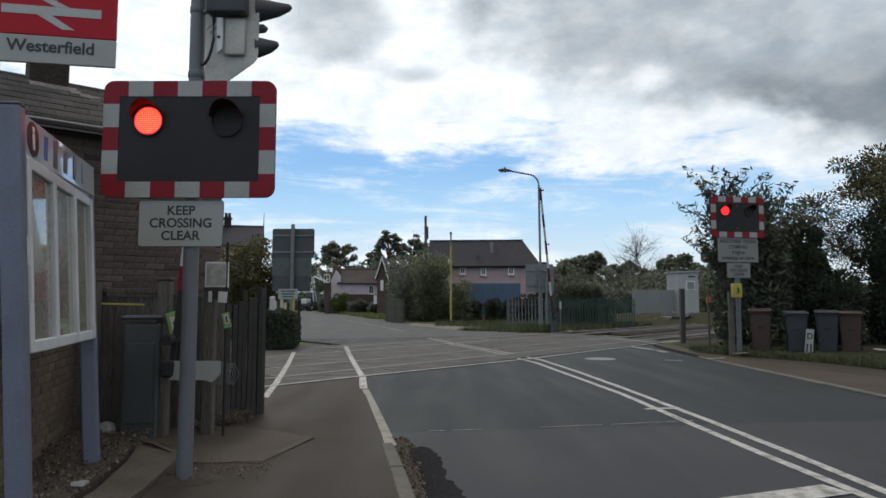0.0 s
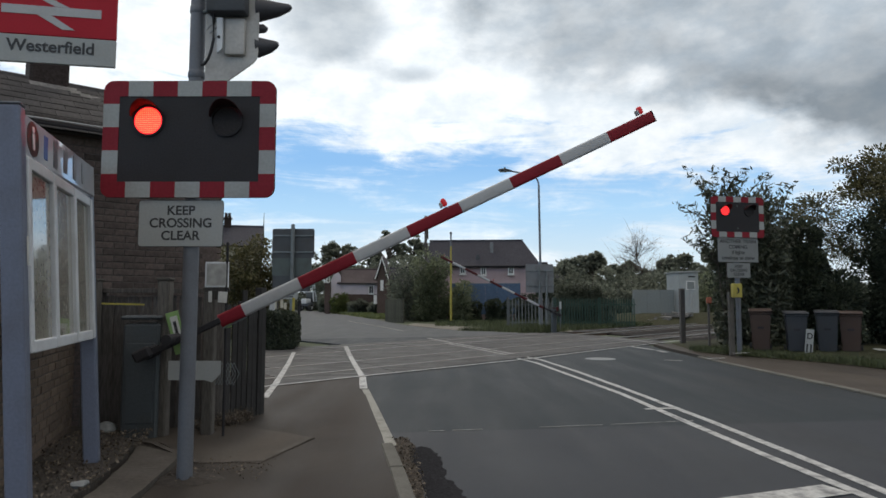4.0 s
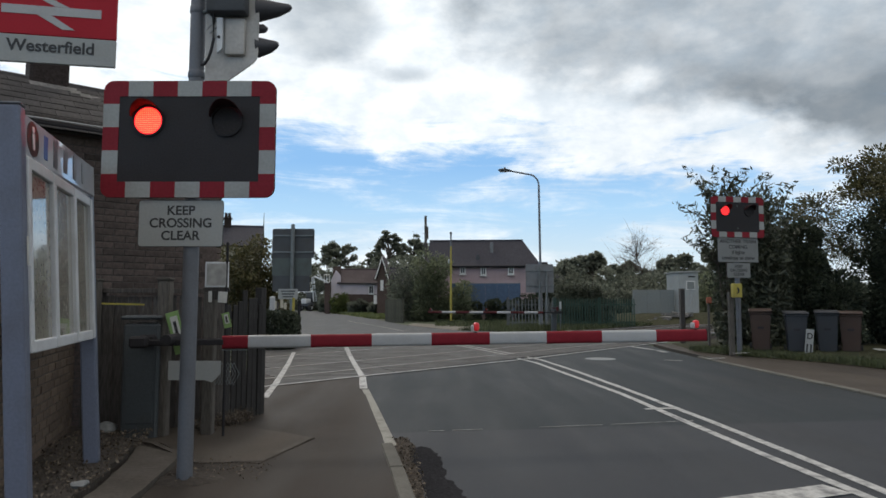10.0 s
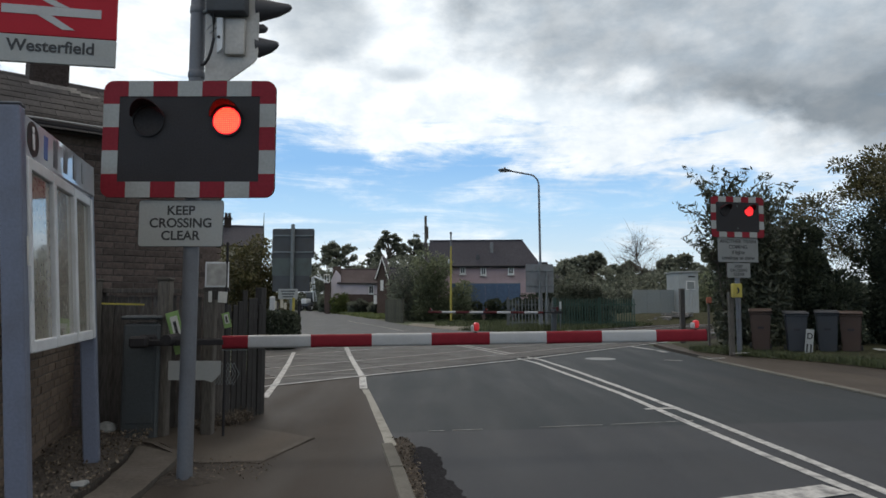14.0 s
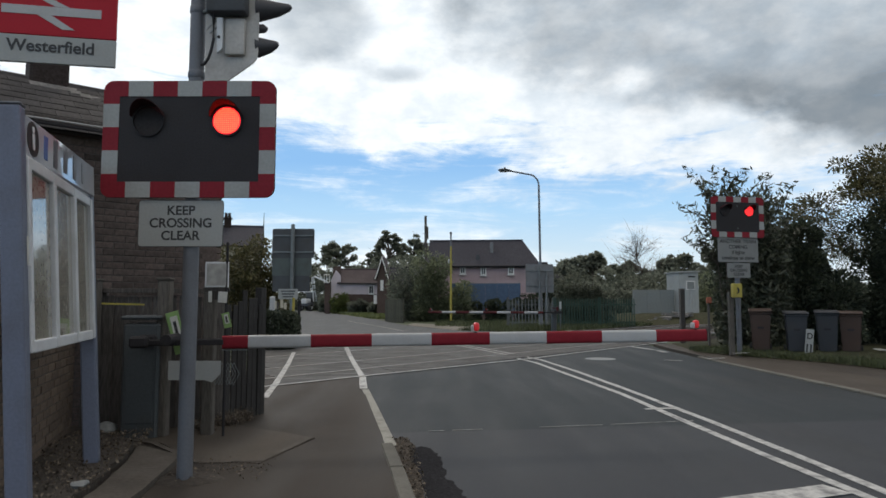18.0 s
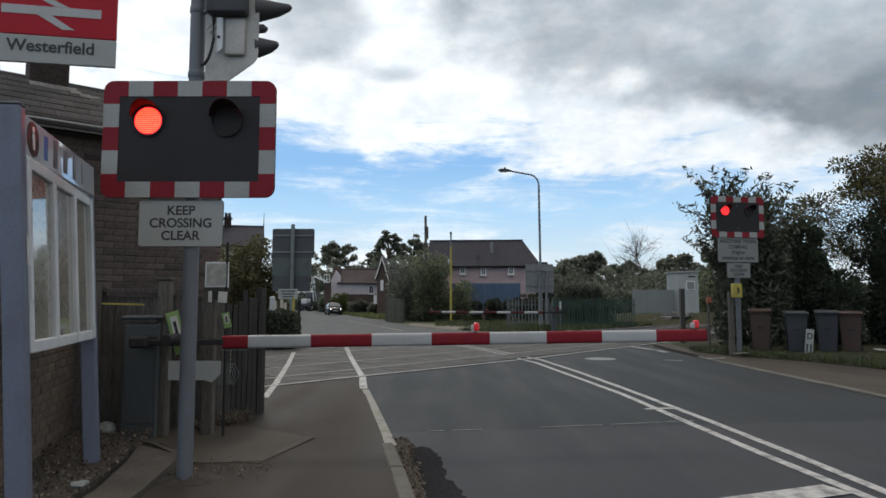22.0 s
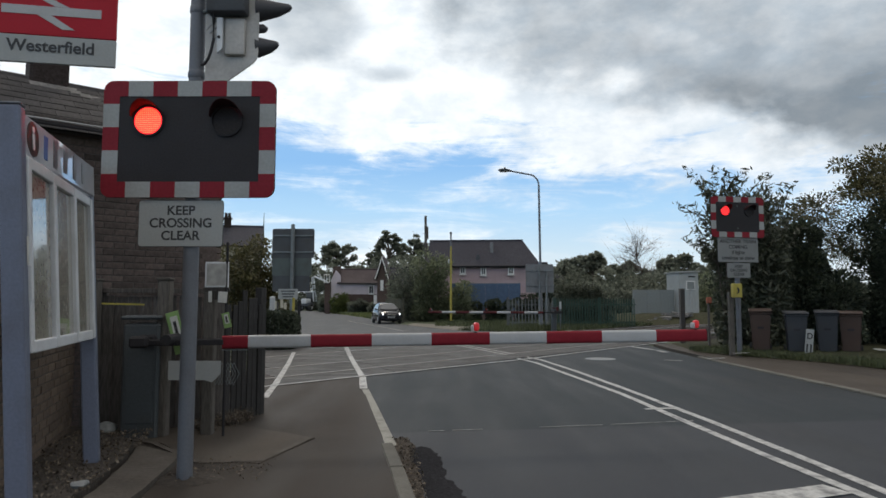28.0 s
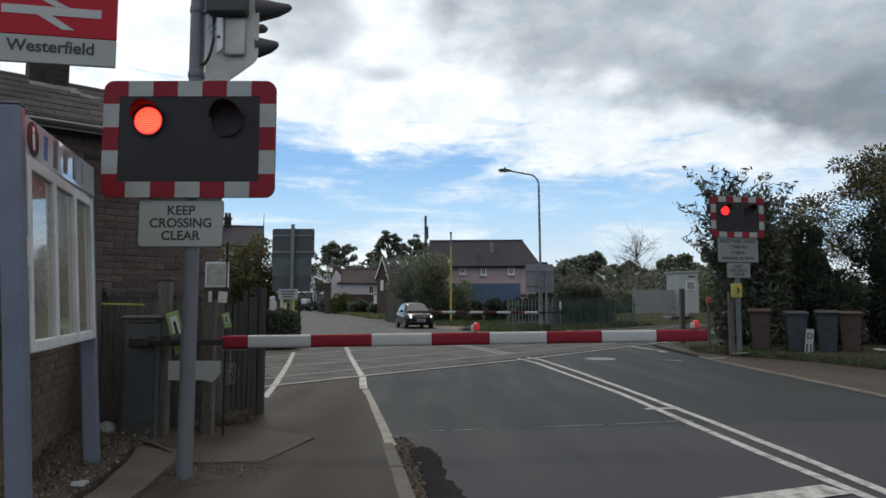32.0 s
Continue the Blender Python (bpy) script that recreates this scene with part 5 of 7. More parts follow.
# bricks of the visible stretch
course = finish(box(B(), (0, 0, 0), (0.215, 0.1, 0.065), 0.004), "brick", M["brick"])
rest = B()
made = 0
for j in range(43):
    x = SL - 2.75 + (0.1125 if j % 2 else 0)
    while x < SL - 0.05:
        c = (min(x + 0.1075, SL - 0.05), 0.05 + random.uniform(-0.003, 0.002), 0.0375 + 0.075 * j)
        if j >= 16 and made < 296:
            o = new("brick", course)
            o.parent = station
            o.matrix_basis = pose(*c)
            made += 1
        else:
            box(rest, c, (0.215, 0.1, 0.065))
        x += 0.225
tagged(part("bricks", rest, M["brick"], station), kind="stuff")
rest = B()
for j in range(43):
    for i in range(int((SL - 2.8) / 0.225)):
        if i > 12:
            box(rest, (0.1075 + 0.225 * i + (0.1125 if j % 2 else 0), 0.05, 0.0375 + 0.075 * j), (0.215, 0.1, 0.065))
tagged(part("bricks", rest, M["brick"], station), kind="stuff")
part("gutter", tube(B(), [(-0.1, -0.12, EAVE - 0.01), (SL + 0.15, -0.12, EAVE - 0.01)], 0.05, 10), M["black"], station)
part("gutter_lip", tube(B(), [(-0.1, -0.165, EAVE + 0.035), (SL + 0.15, -0.165, EAVE + 0.035)], 0.011, 6), M["sig_pale"], station)
part("fascia", box(B(), (SL / 2, -0.03, 3.26), (SL + 0.3, 0.03, 0.18), 0.005), M["timber_dark"], station)
# slates in rows
slope = math.atan2(RIDGE - EAVE, D / 2)
slope_len = math.hypot(RIDGE - EAVE, D / 2) + 0.12
mid_z = (EAVE + RIDGE) / 2 - 0.03
part("roof_deck", box(B(), (SL / 2, D / 4 - 0.05, mid_z), (SL + 0.3, slope_len, 0.03), rot=Matrix.Rotation(slope, 4, "X")), M["slate"], station)
part("roof_deck", box(B(), (SL / 2, D * 0.75 + 0.05, mid_z), (SL + 0.3, slope_len, 0.03), rot=Matrix.Rotation(-slope, 4, "X")), M["slate"], station)
slate_mesh = finish(box(B(), (0, 0, 0), (0.245, 0.26, 0.007)), "slate", M["slate"])
for j in range(8):
    for i in range(36):
        x = SL + 0.1 - 0.25 * i - (0.125 if j % 2 else 0)
        u = -0.05 + 0.215 * j
        sl = new("slate", slate_mesh)
        sl.parent = station
        sl.matrix_basis = Matrix.Translation((x, u * math.cos(slope) - 0.06, EAVE + 0.03 + u * math.sin(slope))) @ Matrix.Rotation(slope - 0.03, 4, "X") @ pose(0, 0, random.uniform(-0.002, 0.002), 0, random.uniform(-0.6, 0.6), random.uniform(-0.8, 0.8))
part("ridge", tube(B(), [(-0.1, D / 2, RIDGE + 0.01), (SL + 0.1, D / 2, RIDGE + 0.01)], 0.08, 8), M["slate"], station)
CH = SL - 1.70
chim = part("chimney", box(B(), (CH, D / 2 + 0.1, 4.6), (0.43, 0.42, 1.7), 0.03), M["brick_silhouette"], station, "brick chimney stack")
part("chimney_band", box(B(), (CH, D / 2 + 0.1, 5.3), (0.50, 0.5, 0.12), 0.01), M["brick_silhouette"], chim)
part("flashing", box(B(), (CH + 0.03, D / 2 - 0.20, 3.995), (0.52, 0.16, 0.014), 0.004, rot=Matrix.Rotation(slope, 4, "X")), M["flashing"], chim)
for k in range(3):
    part("flashing", box(B(), (CH + 0.26 + 0.10 * k, D / 2 - 0.27 - 0.05 * k, 3.955 - 0.035 * k), (0.13, 0.15, 0.012), 0.004, rot=Matrix.Rotation(slope, 4, "X")), M["flashing"], chim)

# timber fence, posts and rail by the barrier
def board_fence(name, p0, p1, height, label, width=0.12, gap=0.008, mat="timber_dark", z=0.0, rails=2, ragged_top=0.02, group=""):
    m, ln = line_frame(p0, p1, z)
    f = thing(name, m, label, "fence", group)
    n = int(ln / (width + gap))
    mesh = finish(box(B(), (0, 0, height / 2), (width, 0.02, height), 0.004), "board", M[mat])
    for i in range(n):
        o = new("board", mesh)
        o.parent = f
        o.matrix_basis = pose((i + 0.5) * (width + gap), 0, random.uniform(-ragged_top, 0), 0, random.uniform(-0.5, 0.5), 0)
    for k in range(rails):
        part("rail", box(B(), (ln / 2, 0.04, height * (0.25 + 0.55 * k / max(1, rails - 1))), (ln, 0.05, 0.09), 0.006), M[mat], f)
    for x in (0.0, ln):
        part("post", box(B(), (x, 0.07, height / 2 - 0.05), (0.1, 0.1, height + 0.15), 0.008), M[mat], f)
    return f


board_fence("timber_fence", (-3.62, 7.08), (-2.45, 7.36), 1.42, "dark close-boarded timber fence with a rail on top")
solo("fence_rail", box(B(), (0, 0, 0), (1.25, 0.10, 0.05), 0.006), M["timber_dark"], pose(-3.03, 7.20, 1.47, 0, 0, 13.5), "weathered timber top rail on the dark fence", "fence rail")
board_fence("timber_fence", (-2.46, 7.42), (-2.15, 8.1), 1.50, "dark timber fence beside the footway", 0.075, 0.012, mat="timber_black", ragged_top=0.24)
for x, y, h, w in ((-2.79, 6.72, 1.55, 0.12), (-3.62, 6.92, 1.55, 0.13), (-2.36, 6.80, 1.46, 0.11)):
    p = thing("fence_post", pose(x, y, 0.02), "weathered grey timber fence post", "post", "timber posts")
    part("shaft", box(B(), (0, 0, h / 2 - 0.1), (w, w, h + 0.2), 0.012), M["timber"], p)
    part("cap", box(B(), (0, 0, h + 0.01), (w + 0.02, w + 0.02, 0.025), 0.006), M["timber"], p)
solo("steel_post", tube(B(), [(0, 0, -0.1), (0, 0, 1.95)], 0.014, 8), M["black"], pose(-2.17, 6.70, 0), "thin dark steel post", "post")
solo("barrier_tape", box(B(), (0, 0, 0), (0.42, 0.004, 0.018)), M["yellow"], pose(-3.30, 6.90, 1.33, 0, 1.5, 8), "strip of yellow tape on the fence", "tape")
pl = thing("white_plate", pose(-2.335, 6.33, 0.0), "plain white plate low on the fence post", "plate")
part("face", plate(B(), [(-0.245, 0.62), (0.10, 0.62), (0.17, 0.60), (0.245, 0.68), (0.245, 0.80), (-0.245, 0.80)], 0.006), M["sign_white"], pl)
part("stay", box(B(), (-0.02, 0.22, 0.71), (0.04, 0.42, 0.04), 0.004), M["galv"], pl)
nt = thing("small_notice", pose(-2.27, 6.70, 0.0), "small white-framed notice on the fence post", "notice")
part("frame", box(B(), (0, 0, 1.625), (0.235, 0.02, 0.255), 0.004), M["case_white"], nt)
part("sheet", box(B(), (0, -0.011, 1.625), (0.20, 0.004, 0.22)), M["poster"], nt)
part("crosspiece", box(B(), (0.0, 0.03, 1.475), (0.24, 0.04, 0.04), 0.004), M["timber_dark"], nt)
part("upright", box(B(), (-0.02, 0.03, 1.55), (0.05, 0.03, 0.35), 0.004), M["timber_dark"], nt)
for x, z, w, h, a, mt in ((-2.325, 1.405, 0.035, 0.11, 0, "paper"), (-2.20, 1.40, 0.09, 0.11, 4, "paper")):
    solo("tag", box(B(), (0, 0, 0), (w, 0.004, h), 0.001), M[mt], pose(x, 6.675, z, 0, a, 0), "small printed white tag on the post", "tag", "tags")
for x, y, z, w, h, a in ((-2.63, 6.63, 1.05, 0.13, 0.42, 16), (-2.15, 6.66, 1.17, 0.075, 0.15, 14)):
    g = thing("hazard_label", pose(x, y, z, 0, -a, 0), "green and white label hanging by the post", "label", "green labels")
    part("sheet", box(B(), (0, 0, 0), (w, 0.006, h), 0.003), M["sign_green"], g)
    part("white_field", box(B(), (w * 0.05, -0.005, h * 0.08), (w * 0.55, 0.004, h * 0.62), 0.001), M["paper"], g)
    part("text_bar", box(B(), (w * 0.05, -0.009, h * 0.06), (w * 0.22, 0.002, h * 0.42)), M["sign_black"], g)
# dead weeds at the foot of the fence and posts
for x, y, w, h, sd in ((-2.24, 7.60, 0.28, 0.17, 84), (-2.32, 7.30, 0.30, 0.15, 85), (-2.45, 7.02, 0.30, 0.14, 87)):
    shrub("weeds", pose(x, y, 0.02), (w, w, h), "tangle of brown dead weeds against the fence", "litter", 900, 0.010, sd, stems=9, aspect=2.6, category="weeds", group="weeds")
# scrap of wire mesh between the posts
bm = B()
for i in range(7):
    for sgn in (1, -1):
        x0 = -0.09 + 0.03 * i
        tube(bm, [(x0, 0, 0.52), (x0 + sgn * 0.055, 0, 0.63)], 0.003, 4)
        tube(bm, [(x0 + sgn * 0.055, 0, 0.63), (x0, 0, 0.74)], 0.003, 4)
solo("wire_mesh", bm, M["galv"], pose(-2.20, 6.80, 0.0), "scrap of grey chain-link mesh between posts", "wire mesh", kind="stuff")

# litter: a crumpled bag and dead leaves
rng = random.Random(4)
bm = bmesh.new()
bmesh.ops.create_icosphere(bm, subdivisions=3, radius=0.09)
for v in bm.verts:
    v.co *= 1 + 0.35 * noise.noise(v.co * 14)
    v.co.z = max(-0.02, v.co.z * 0.75)
solo("rubbish_bag", bm, M["sign_dull"], pose(-3.27, 6.62, 0.12), "crumpled grey-white plastic bag on the soil", "litter", smooth=30)
bm = bmesh.new()
bmesh.ops.create_icosphere(bm, subdivisions=2, radius=0.06)
for v in bm.verts:
    v.co *= 1 + 0.5 * noise.noise(v.co * 30)
    v.co.z *= 0.4
solo("crumpled_paper", bm, M["sign_dull"], pose(-2.45, 4.62, 0.125), "crumpled white paper in the dead leaves", "litter", smooth=25)
npr = np.random.default_rng(8)
pts = np.column_stack([npr.uniform(-3.5, -1.9, 3200), npr.uniform(3.6, 6.6, 3200), npr.uniform(0.105, 0.13, 3200)])
keep = (pts[:, 0] < -2.56 - 0.21 * (pts[:, 1] - 5.5)) & (pts[:, 0] > -2.95 - 0.33 * (pts[:, 1] - 4.5))
v, f = leaf_cloud(pts[keep], 0.019, 8, 1.5)
v[:, 2] = np.clip(v[:, 2], 0.102, 0.16)
lit = tagged(new("leaf_litter"), "dead leaves and grit scattered over the soil bed", "leaf litter", kind="stuff")
leaf_part("leaves", v, f, M["litter"], lit)
pts = np.column_stack([npr.uniform(-2.3, -1.35, 260), 5.35 + npr.normal(0, 0.16, 260), npr.uniform(0.05, 0.07, 260)])
v, f = leaf_cloud(pts, 0.016, 9, 1.5)
v[:, 2] = np.clip(v[:, 2], 0.038, 0.06)
leaf_part("leaves", v, f, M["litter"], lit)
gp = np.column_stack([npr.uniform(0, 1, 420), npr.uniform(4.3, 6.8, 420)])
edge_x = np.interp(gp[:, 1], [4.3, 5.0, 5.7, 6.3, 6.8], [-0.13, -0.20, -0.27, -0.34, -0.44])
pts = np.column_stack([edge_x + (gp[:, 0] - 0.5) * 0.16, gp[:, 1], np.full(420, 0.008)])
v, f = leaf_cloud(pts, 0.018, 10, 1.2)
v[:, 2] = np.clip(v[:, 2], 0.002, 0.03)
crumbs = tagged(new("road_crumbs"), "loose brown crumbs along the broken road edge", "grit", kind="stuff")
leaf_part("crumbs", v, f, M["litter"], crumbs)

# ---- beyond the crossing ----
def house(name, m, w, d, eave, ridge, wall, roof, label, windows=(), chimneys=(), hip=0.0, base=None, over=0.3, hip_right=0.0):
    """A gabled or hipped house; x along the front, -y its face, windows as (x, z, width, height)."""
    t = thing(name, m, label, "house", "houses")
    hw = w / 2
    hl, hr = (hip, hip) if hip else (0.0, hip_right)
    bm = B()
    box(bm, (0, 0.12, eave / 2), (w, 0.24, eave))
    part("front_wall", bm, M[wall], t)
    part("back_wall", box(B(), (0, d - 0.12, eave / 2), (w, 0.24, eave)), M[wall], t)
    for sx in (-1, 1):
        outline = [(0, 0), (d, 0), (d, eave), (d / 2, eave + 0.01 if (hl if sx < 0 else hr) else ridge - 0.15), (0, eave)]
        m2 = Matrix.Translation((sx * hw - (0.0 if sx > 0 else -0.24), 0, 0)) @ Matrix.Rotation(radians(90), 4, "Z")
        part("side_wall", plate(B(), outline, 0.24, m2), M[wall], t)
    if base:
        part("lower_wall", box(B(), (0, -0.02, base[0] / 2), (w + 0.06, 0.06, base[0]), 0.0), M[base[1]], t)
    o = over
    for s in (0, 1):
        y0, y1 = (-o, d / 2) if s == 0 else (d + o, d / 2)
        z0 = eave - o * (ridge - eave) / (d / 2)
        a, b2, c, e = (-hw - o, y0, z0), (hw + o, y0, z0), (hw + o - hr, y1, ridge), (-hw - o + hl, y1, ridge)
        bm = B()
        top = [bm.verts.new(Vector(p) + Vector((0, 0, 0.12))) for p in (a, b2, c, e)]
        low = [bm.verts.new(p) for p in (a, b2, c, e)]
        bm.faces.new(top)
        bm.faces.new(low[::-1])
        for i in range(4):
            bm.faces.new((top[i], low[i], low[(i + 1) % 4], top[(i + 1) % 4]))
        part("roof_slope", bm, M[roof], t)
    for sx, hh in ((-1, hl), (1, hr)):
        if hh:
            z0 = eave - o * (ridge - eave) / (d / 2)
            bm = B()
            pts = [(sx * (hw + o), -o, z0), (sx * (hw + o), d + o, z0), (sx * (hw + o - hh), d / 2, ridge)]
            top = [bm.verts.new(Vector(p) + Vector((0, 0, 0.12))) for p in pts]
            low = [bm.verts.new(p) for p in pts]
            bm.faces.new(top)
            bm.faces.new(low[::-1])
            for i in range(3):
                bm.faces.new((top[i], low[i], low[(i + 1) % 3], top[(i + 1) % 3]))
            part("roof_hip", bm, M[roof], t)
    part("ridge", tube(B(), [(-hw - o + hl, d / 2, ridge + 0.1), (hw + o - hr, d / 2, ridge + 0.1)], 0.12, 8), M[roof], t)
    part("gutter", tube(B(), [(-hw - o, -o - 0.04, eave - 0.1), (hw + o, -o - 0.04, eave - 0.1)], 0.06, 8), M["black"], t)
    for x, z, ww, hh in windows:
        win = part("window", box(B(), (x, -0.05, z), (ww + 0.16, 0.10, hh + 0.16), 0.01), M["frame_white"], t)
        part("pane", box(B(), (x - ww / 4, -0.105, z), (ww / 2 - 0.05, 0.02, hh - 0.04)), M["window_dark"], win)
        part("pane", box(B(), (x + ww / 4, -0.105, z), (ww / 2 - 0.05, 0.02, hh - 0.04)), M["window_dark"], win)
        part("sill", box(B(), (x, -0.1, z - hh / 2 - 0.12), (ww + 0.3, 0.16, 0.06), 0.01), M["frame_white"], win)
    for x, y, w2, h2 in chimneys:
        c = part("chimney", box(B(), (x, y, ridge + h2 / 2 - 0.6), (w2, 0.7, h2 + 1.2), 0.02), M["brick_silhouette"], t)
        part("cap", box(B(), (x, y, ridge + h2 + 0.02), (w2 + 0.14, 0.84, 0.1), 0.01), M["brick_silhouette"], c)
        for k in (-0.25, 0.25):
            part("pot", tube(B(), [(x + k * w2, y, ridge + h2), (x + k * w2, y, ridge + h2 + 0.45)], [0.13, 0.1], 10), M["brick_silhouette"], c)
    return t


GZ = -0.15
# pink house with a dark roof and blue sheeting in front
pink = house("house", pose(3.38, 56, GZ, 0, 0, -4), 9.0, 7.5, 4.60, 6.88, "render_pink", "tile_dark", "pink rendered house with dark tiled roof behind a fence", hip_right=1.35,
             windows=[(-1.72, 4.14, 0.34, 0.44), (0.02, 4.10, 0.34, 0.56), (2.32, 4.13, 0.34, 0.50)], over=0.35)
part("gablet", plate(B(), [(-0.22, 0), (0.22, 0), (0.12, 0.5), (0, 0.62), (-0.12, 0.5)], 0.3), M["back_grey"], pink, at=pose(-0.45, 0.6, 4.95))
part("flue", box(B(), (0.72, 1.9, 5.95), (0.30, 0.34, 1.5), 0.03), M["sig_grey"], pink, "grey metal flue")
part("flue_apron", box(B(), (0.72, 0.75, 5.09), (0.75, 1.4, 0.03), 0.01, rot=Matrix.Rotation(math.atan2(2.28, 3.75), 4, "X")), M["back_grey"], pink)
sheet = thing("hoarding", pose(3.42, 54.4, GZ, 0, 0, -4), "blue sheeting hung on a frame before the house", "hoarding")
for i in range(6):
    part("sheet", box(B(), (-2.35 + 0.95 * i, 0.03 * (i % 2), 1.75), (0.94, 0.03, 2.5), 0.01), M["blue_sheet"], sheet)
for i in range(4):
    part("pole", tube(B(), [(-2.8 + 1.85 * i, 0.12, 0), (-2.8 + 1.85 * i, 0.12, 3.15)], 0.03, 8), M["galv"], sheet)
part("rail", tube(B(), [(-2.9, 0.10, 3.02), (2.9, 0.10, 3.02)], 0.03, 8), M["galv"], sheet)
# lean-to at the right of the pink house
house("house", pose(8.6, 59, GZ, 0, 0, -4), 4.4, 6, 3.3, 5.0, "render_cream", "tile_dark", "low wing with a dark hipped roof", hip=1.6)
# white cottage and brick gable farther along the road
white = house("house", pose(-10.6, 86, GZ, 0, 0, 6), 5.4, 6, 4.0, 5.75, "render_white", "tile_red", "white rendered cottage with brown tiled roof and brick base",
              windows=[(1.35, 3.1, 0.55, 0.95), (2.35, 3.3, 0.28, 0.5)], base=(2.5, "brick_far"))
part("gable_end", plate(B(), [(0, 0), (1.2, 0), (1.2, 4.9), (0.6, 5.6), (0, 4.4)], 0.3), M["render_white"], white, at=pose(-3.75, -0.1, 0))
for i, (x, zz) in enumerate(((-3.4, 5.6), (-2.9, 5.7))):
    part("chimney", box(B(), (x, 2.0, zz), (0.5, 0.6, 1.0), 0.03), M["brick_far"], white)
bay = part("bay_window", box(B(), (-4.3, -0.5, 4.0), (0.75, 0.6, 0.1), 0.02), M["frame_white"], white, "white framed bay")
for x in (-4.62, -4.3, -3.98):
    part("mullion", box(B(), (x, -0.5, 4.5), (0.08, 0.1, 1.0), 0.01), M["frame_white"], bay)
part("top_rail", box(B(), (-4.3, -0.5, 5.0), (0.75, 0.6, 0.1), 0.02), M["frame_white"], bay)
part("bay_base", box(B(), (-4.2, 0.1, 2.0), (0.7, 1.0, 4.0), 0.02), M["brick_far"], bay)
gab = thing("brick_house", pose(-6.95, 76, GZ), "tall narrow brick gable with white bargeboards", "house", "houses")
part("wall", plate(B(), [(-0.55, 0), (0.55, 0), (0.55, 4.0), (0, 6.4), (-0.55, 4.0)], 6.0), M["brick_far"], gab)
for sx in (-1, 1):
    part("bargeboard", plate(B(), [(sx * 0.0, 6.75), (sx * 0.82, 4.1), (sx * 0.68, 4.1), (0.0, 6.4)], 0.08), M["frame_white"], gab, at=pose(0, -0.3, 0))
    part("roof_slope", plate(B(), [(0, 6.6), (sx * 0.85, 4.0), (sx * 0.95, 4.05), (0, 6.85)], 6.2), M["tile_red"], gab, at=pose(0, -0.21, 0))
part("window", box(B(), (0, -0.03, 3.4), (0.35, 0.08, 1.2), 0.01), M["frame_white"], gab)
part("porch", box(B(), (-0.75, 0.4, 1.8), (0.4, 0.6, 1.0), 0.02), M["frame_white"], gab)
house("house", pose(-3.2, 80, GZ), 7.5, 7, 3.6, 5.7, "brick_far", "tile_dark", "brick house half hidden by shrubs")
# old house behind the trees on the station side
house("house", pose(-15.75, 48, GZ, 0, 0, 14), 4.6, 7, 5.65, 7.25, "render_cream", "tile_dark", "cream house with slate roof and tall chimneys behind shrubs",
      windows=[(0.9, 4.1, 0.6, 1.0)], chimneys=[(-0.75, 3, 0.55, 0.95), (-0.1, 3.5, 0.5, 0.7)])
solo("finial", tube(B(), [(0, 0, 0), (0, 0, 1.75)], [0.05, 0.015], 6), M["slate"], pose(-13.25, 49, 6.2), "thin spike at the roof's end", "finial")


def sign_back(m, w, h, z, label, posts, bands=()):
    t = thing("road_sign", m, label, "road sign", "road signs")
    tone = "back_grey" if len(posts) == 1 else "sig_grey"
    for x, top in posts:
        part("post", tube(B(), [(x, -0.04, -0.2), (x, -0.04, top)], 0.045 if len(posts) > 1 else 0.07, 12), M["galv"], t, smooth=40)
    part("panel", plate(B(), rounded(w, h, 0.07, 4), 0.01), M[tone], t, "grey back of the sign", at=pose(0, 0.06, z))
    for bz in bands:
        part("rail", box(B(), (0, 0.035, bz), (w * 0.94, 0.03, 0.05), 0.004), M["galv"], t)
    return t


big = sign_back(pose(-5.42, 24.0, 0.0), 1.52, 1.07, 3.47, "grey back of a large direction sign on one post", [(0, 4.15)], (3.15, 3.75))
part("panel", plate(B(), rounded(1.42, 0.64, 0.03, 2), 0.01), M["back_teal"], big, "teal-grey back of the lower panel", at=pose(-0.04, 0.06, 2.62))
part("panel", plate(B(), rounded(1.34, 0.58, 0.03, 2), 0.01), M["back_grey"], big, at=pose(-0.06, 0.065, 2.02))
pp = part("plate", plate(B(), rounded(0.70, 0.36, 0.03, 2), 0.006), M["sign_white"], big, "small white plate with lettering", at=pose(-0.12, -0.12, 1.64))
for i, ww in enumerate((0.5, 0.44, 0.38)):
    part("text_bar", box(B(), (0, -0.003, 0.1 - 0.1 * i), (ww, 0.004, 0.045)), M["back_grey"], pp)
sign_back(pose(4.50, 31.0, -0.1), 1.30, 1.32, 2.55, "grey back of a square road sign on two posts", [(-0.02, 3.1), (0.30, 2.9)], (2.2, 2.9))

# street lamp
lampst = thing("street_lamp", pose(4.82, 33.0, -0.12), "tall grey street lamp with a curved arm", "street lamp")
part("column", tube(B(), [(0, 0, -0.2), (0, 0, 1.6), (0, 0, 1.7), (0, 0, 3.4), (0, 0, 3.5), (-0.03, 0, 7.3)], [0.10, 0.10, 0.085, 0.085, 0.06, 0.05], 14), M["post_grey"], lampst, smooth=40)
arc = [(-0.03, 0, 7.3)] + [(-0.03 - 0.55 * (1 - math.cos(radians(a))), 0, 7.3 + 0.55 * math.sin(radians(a))) for a in range(12, 85, 12)] + [(-1.45, 0, 8.02)]
part("arm", tube(B(), arc, 0.04, 10), M["post_grey"], lampst, smooth=50)
bm = B()
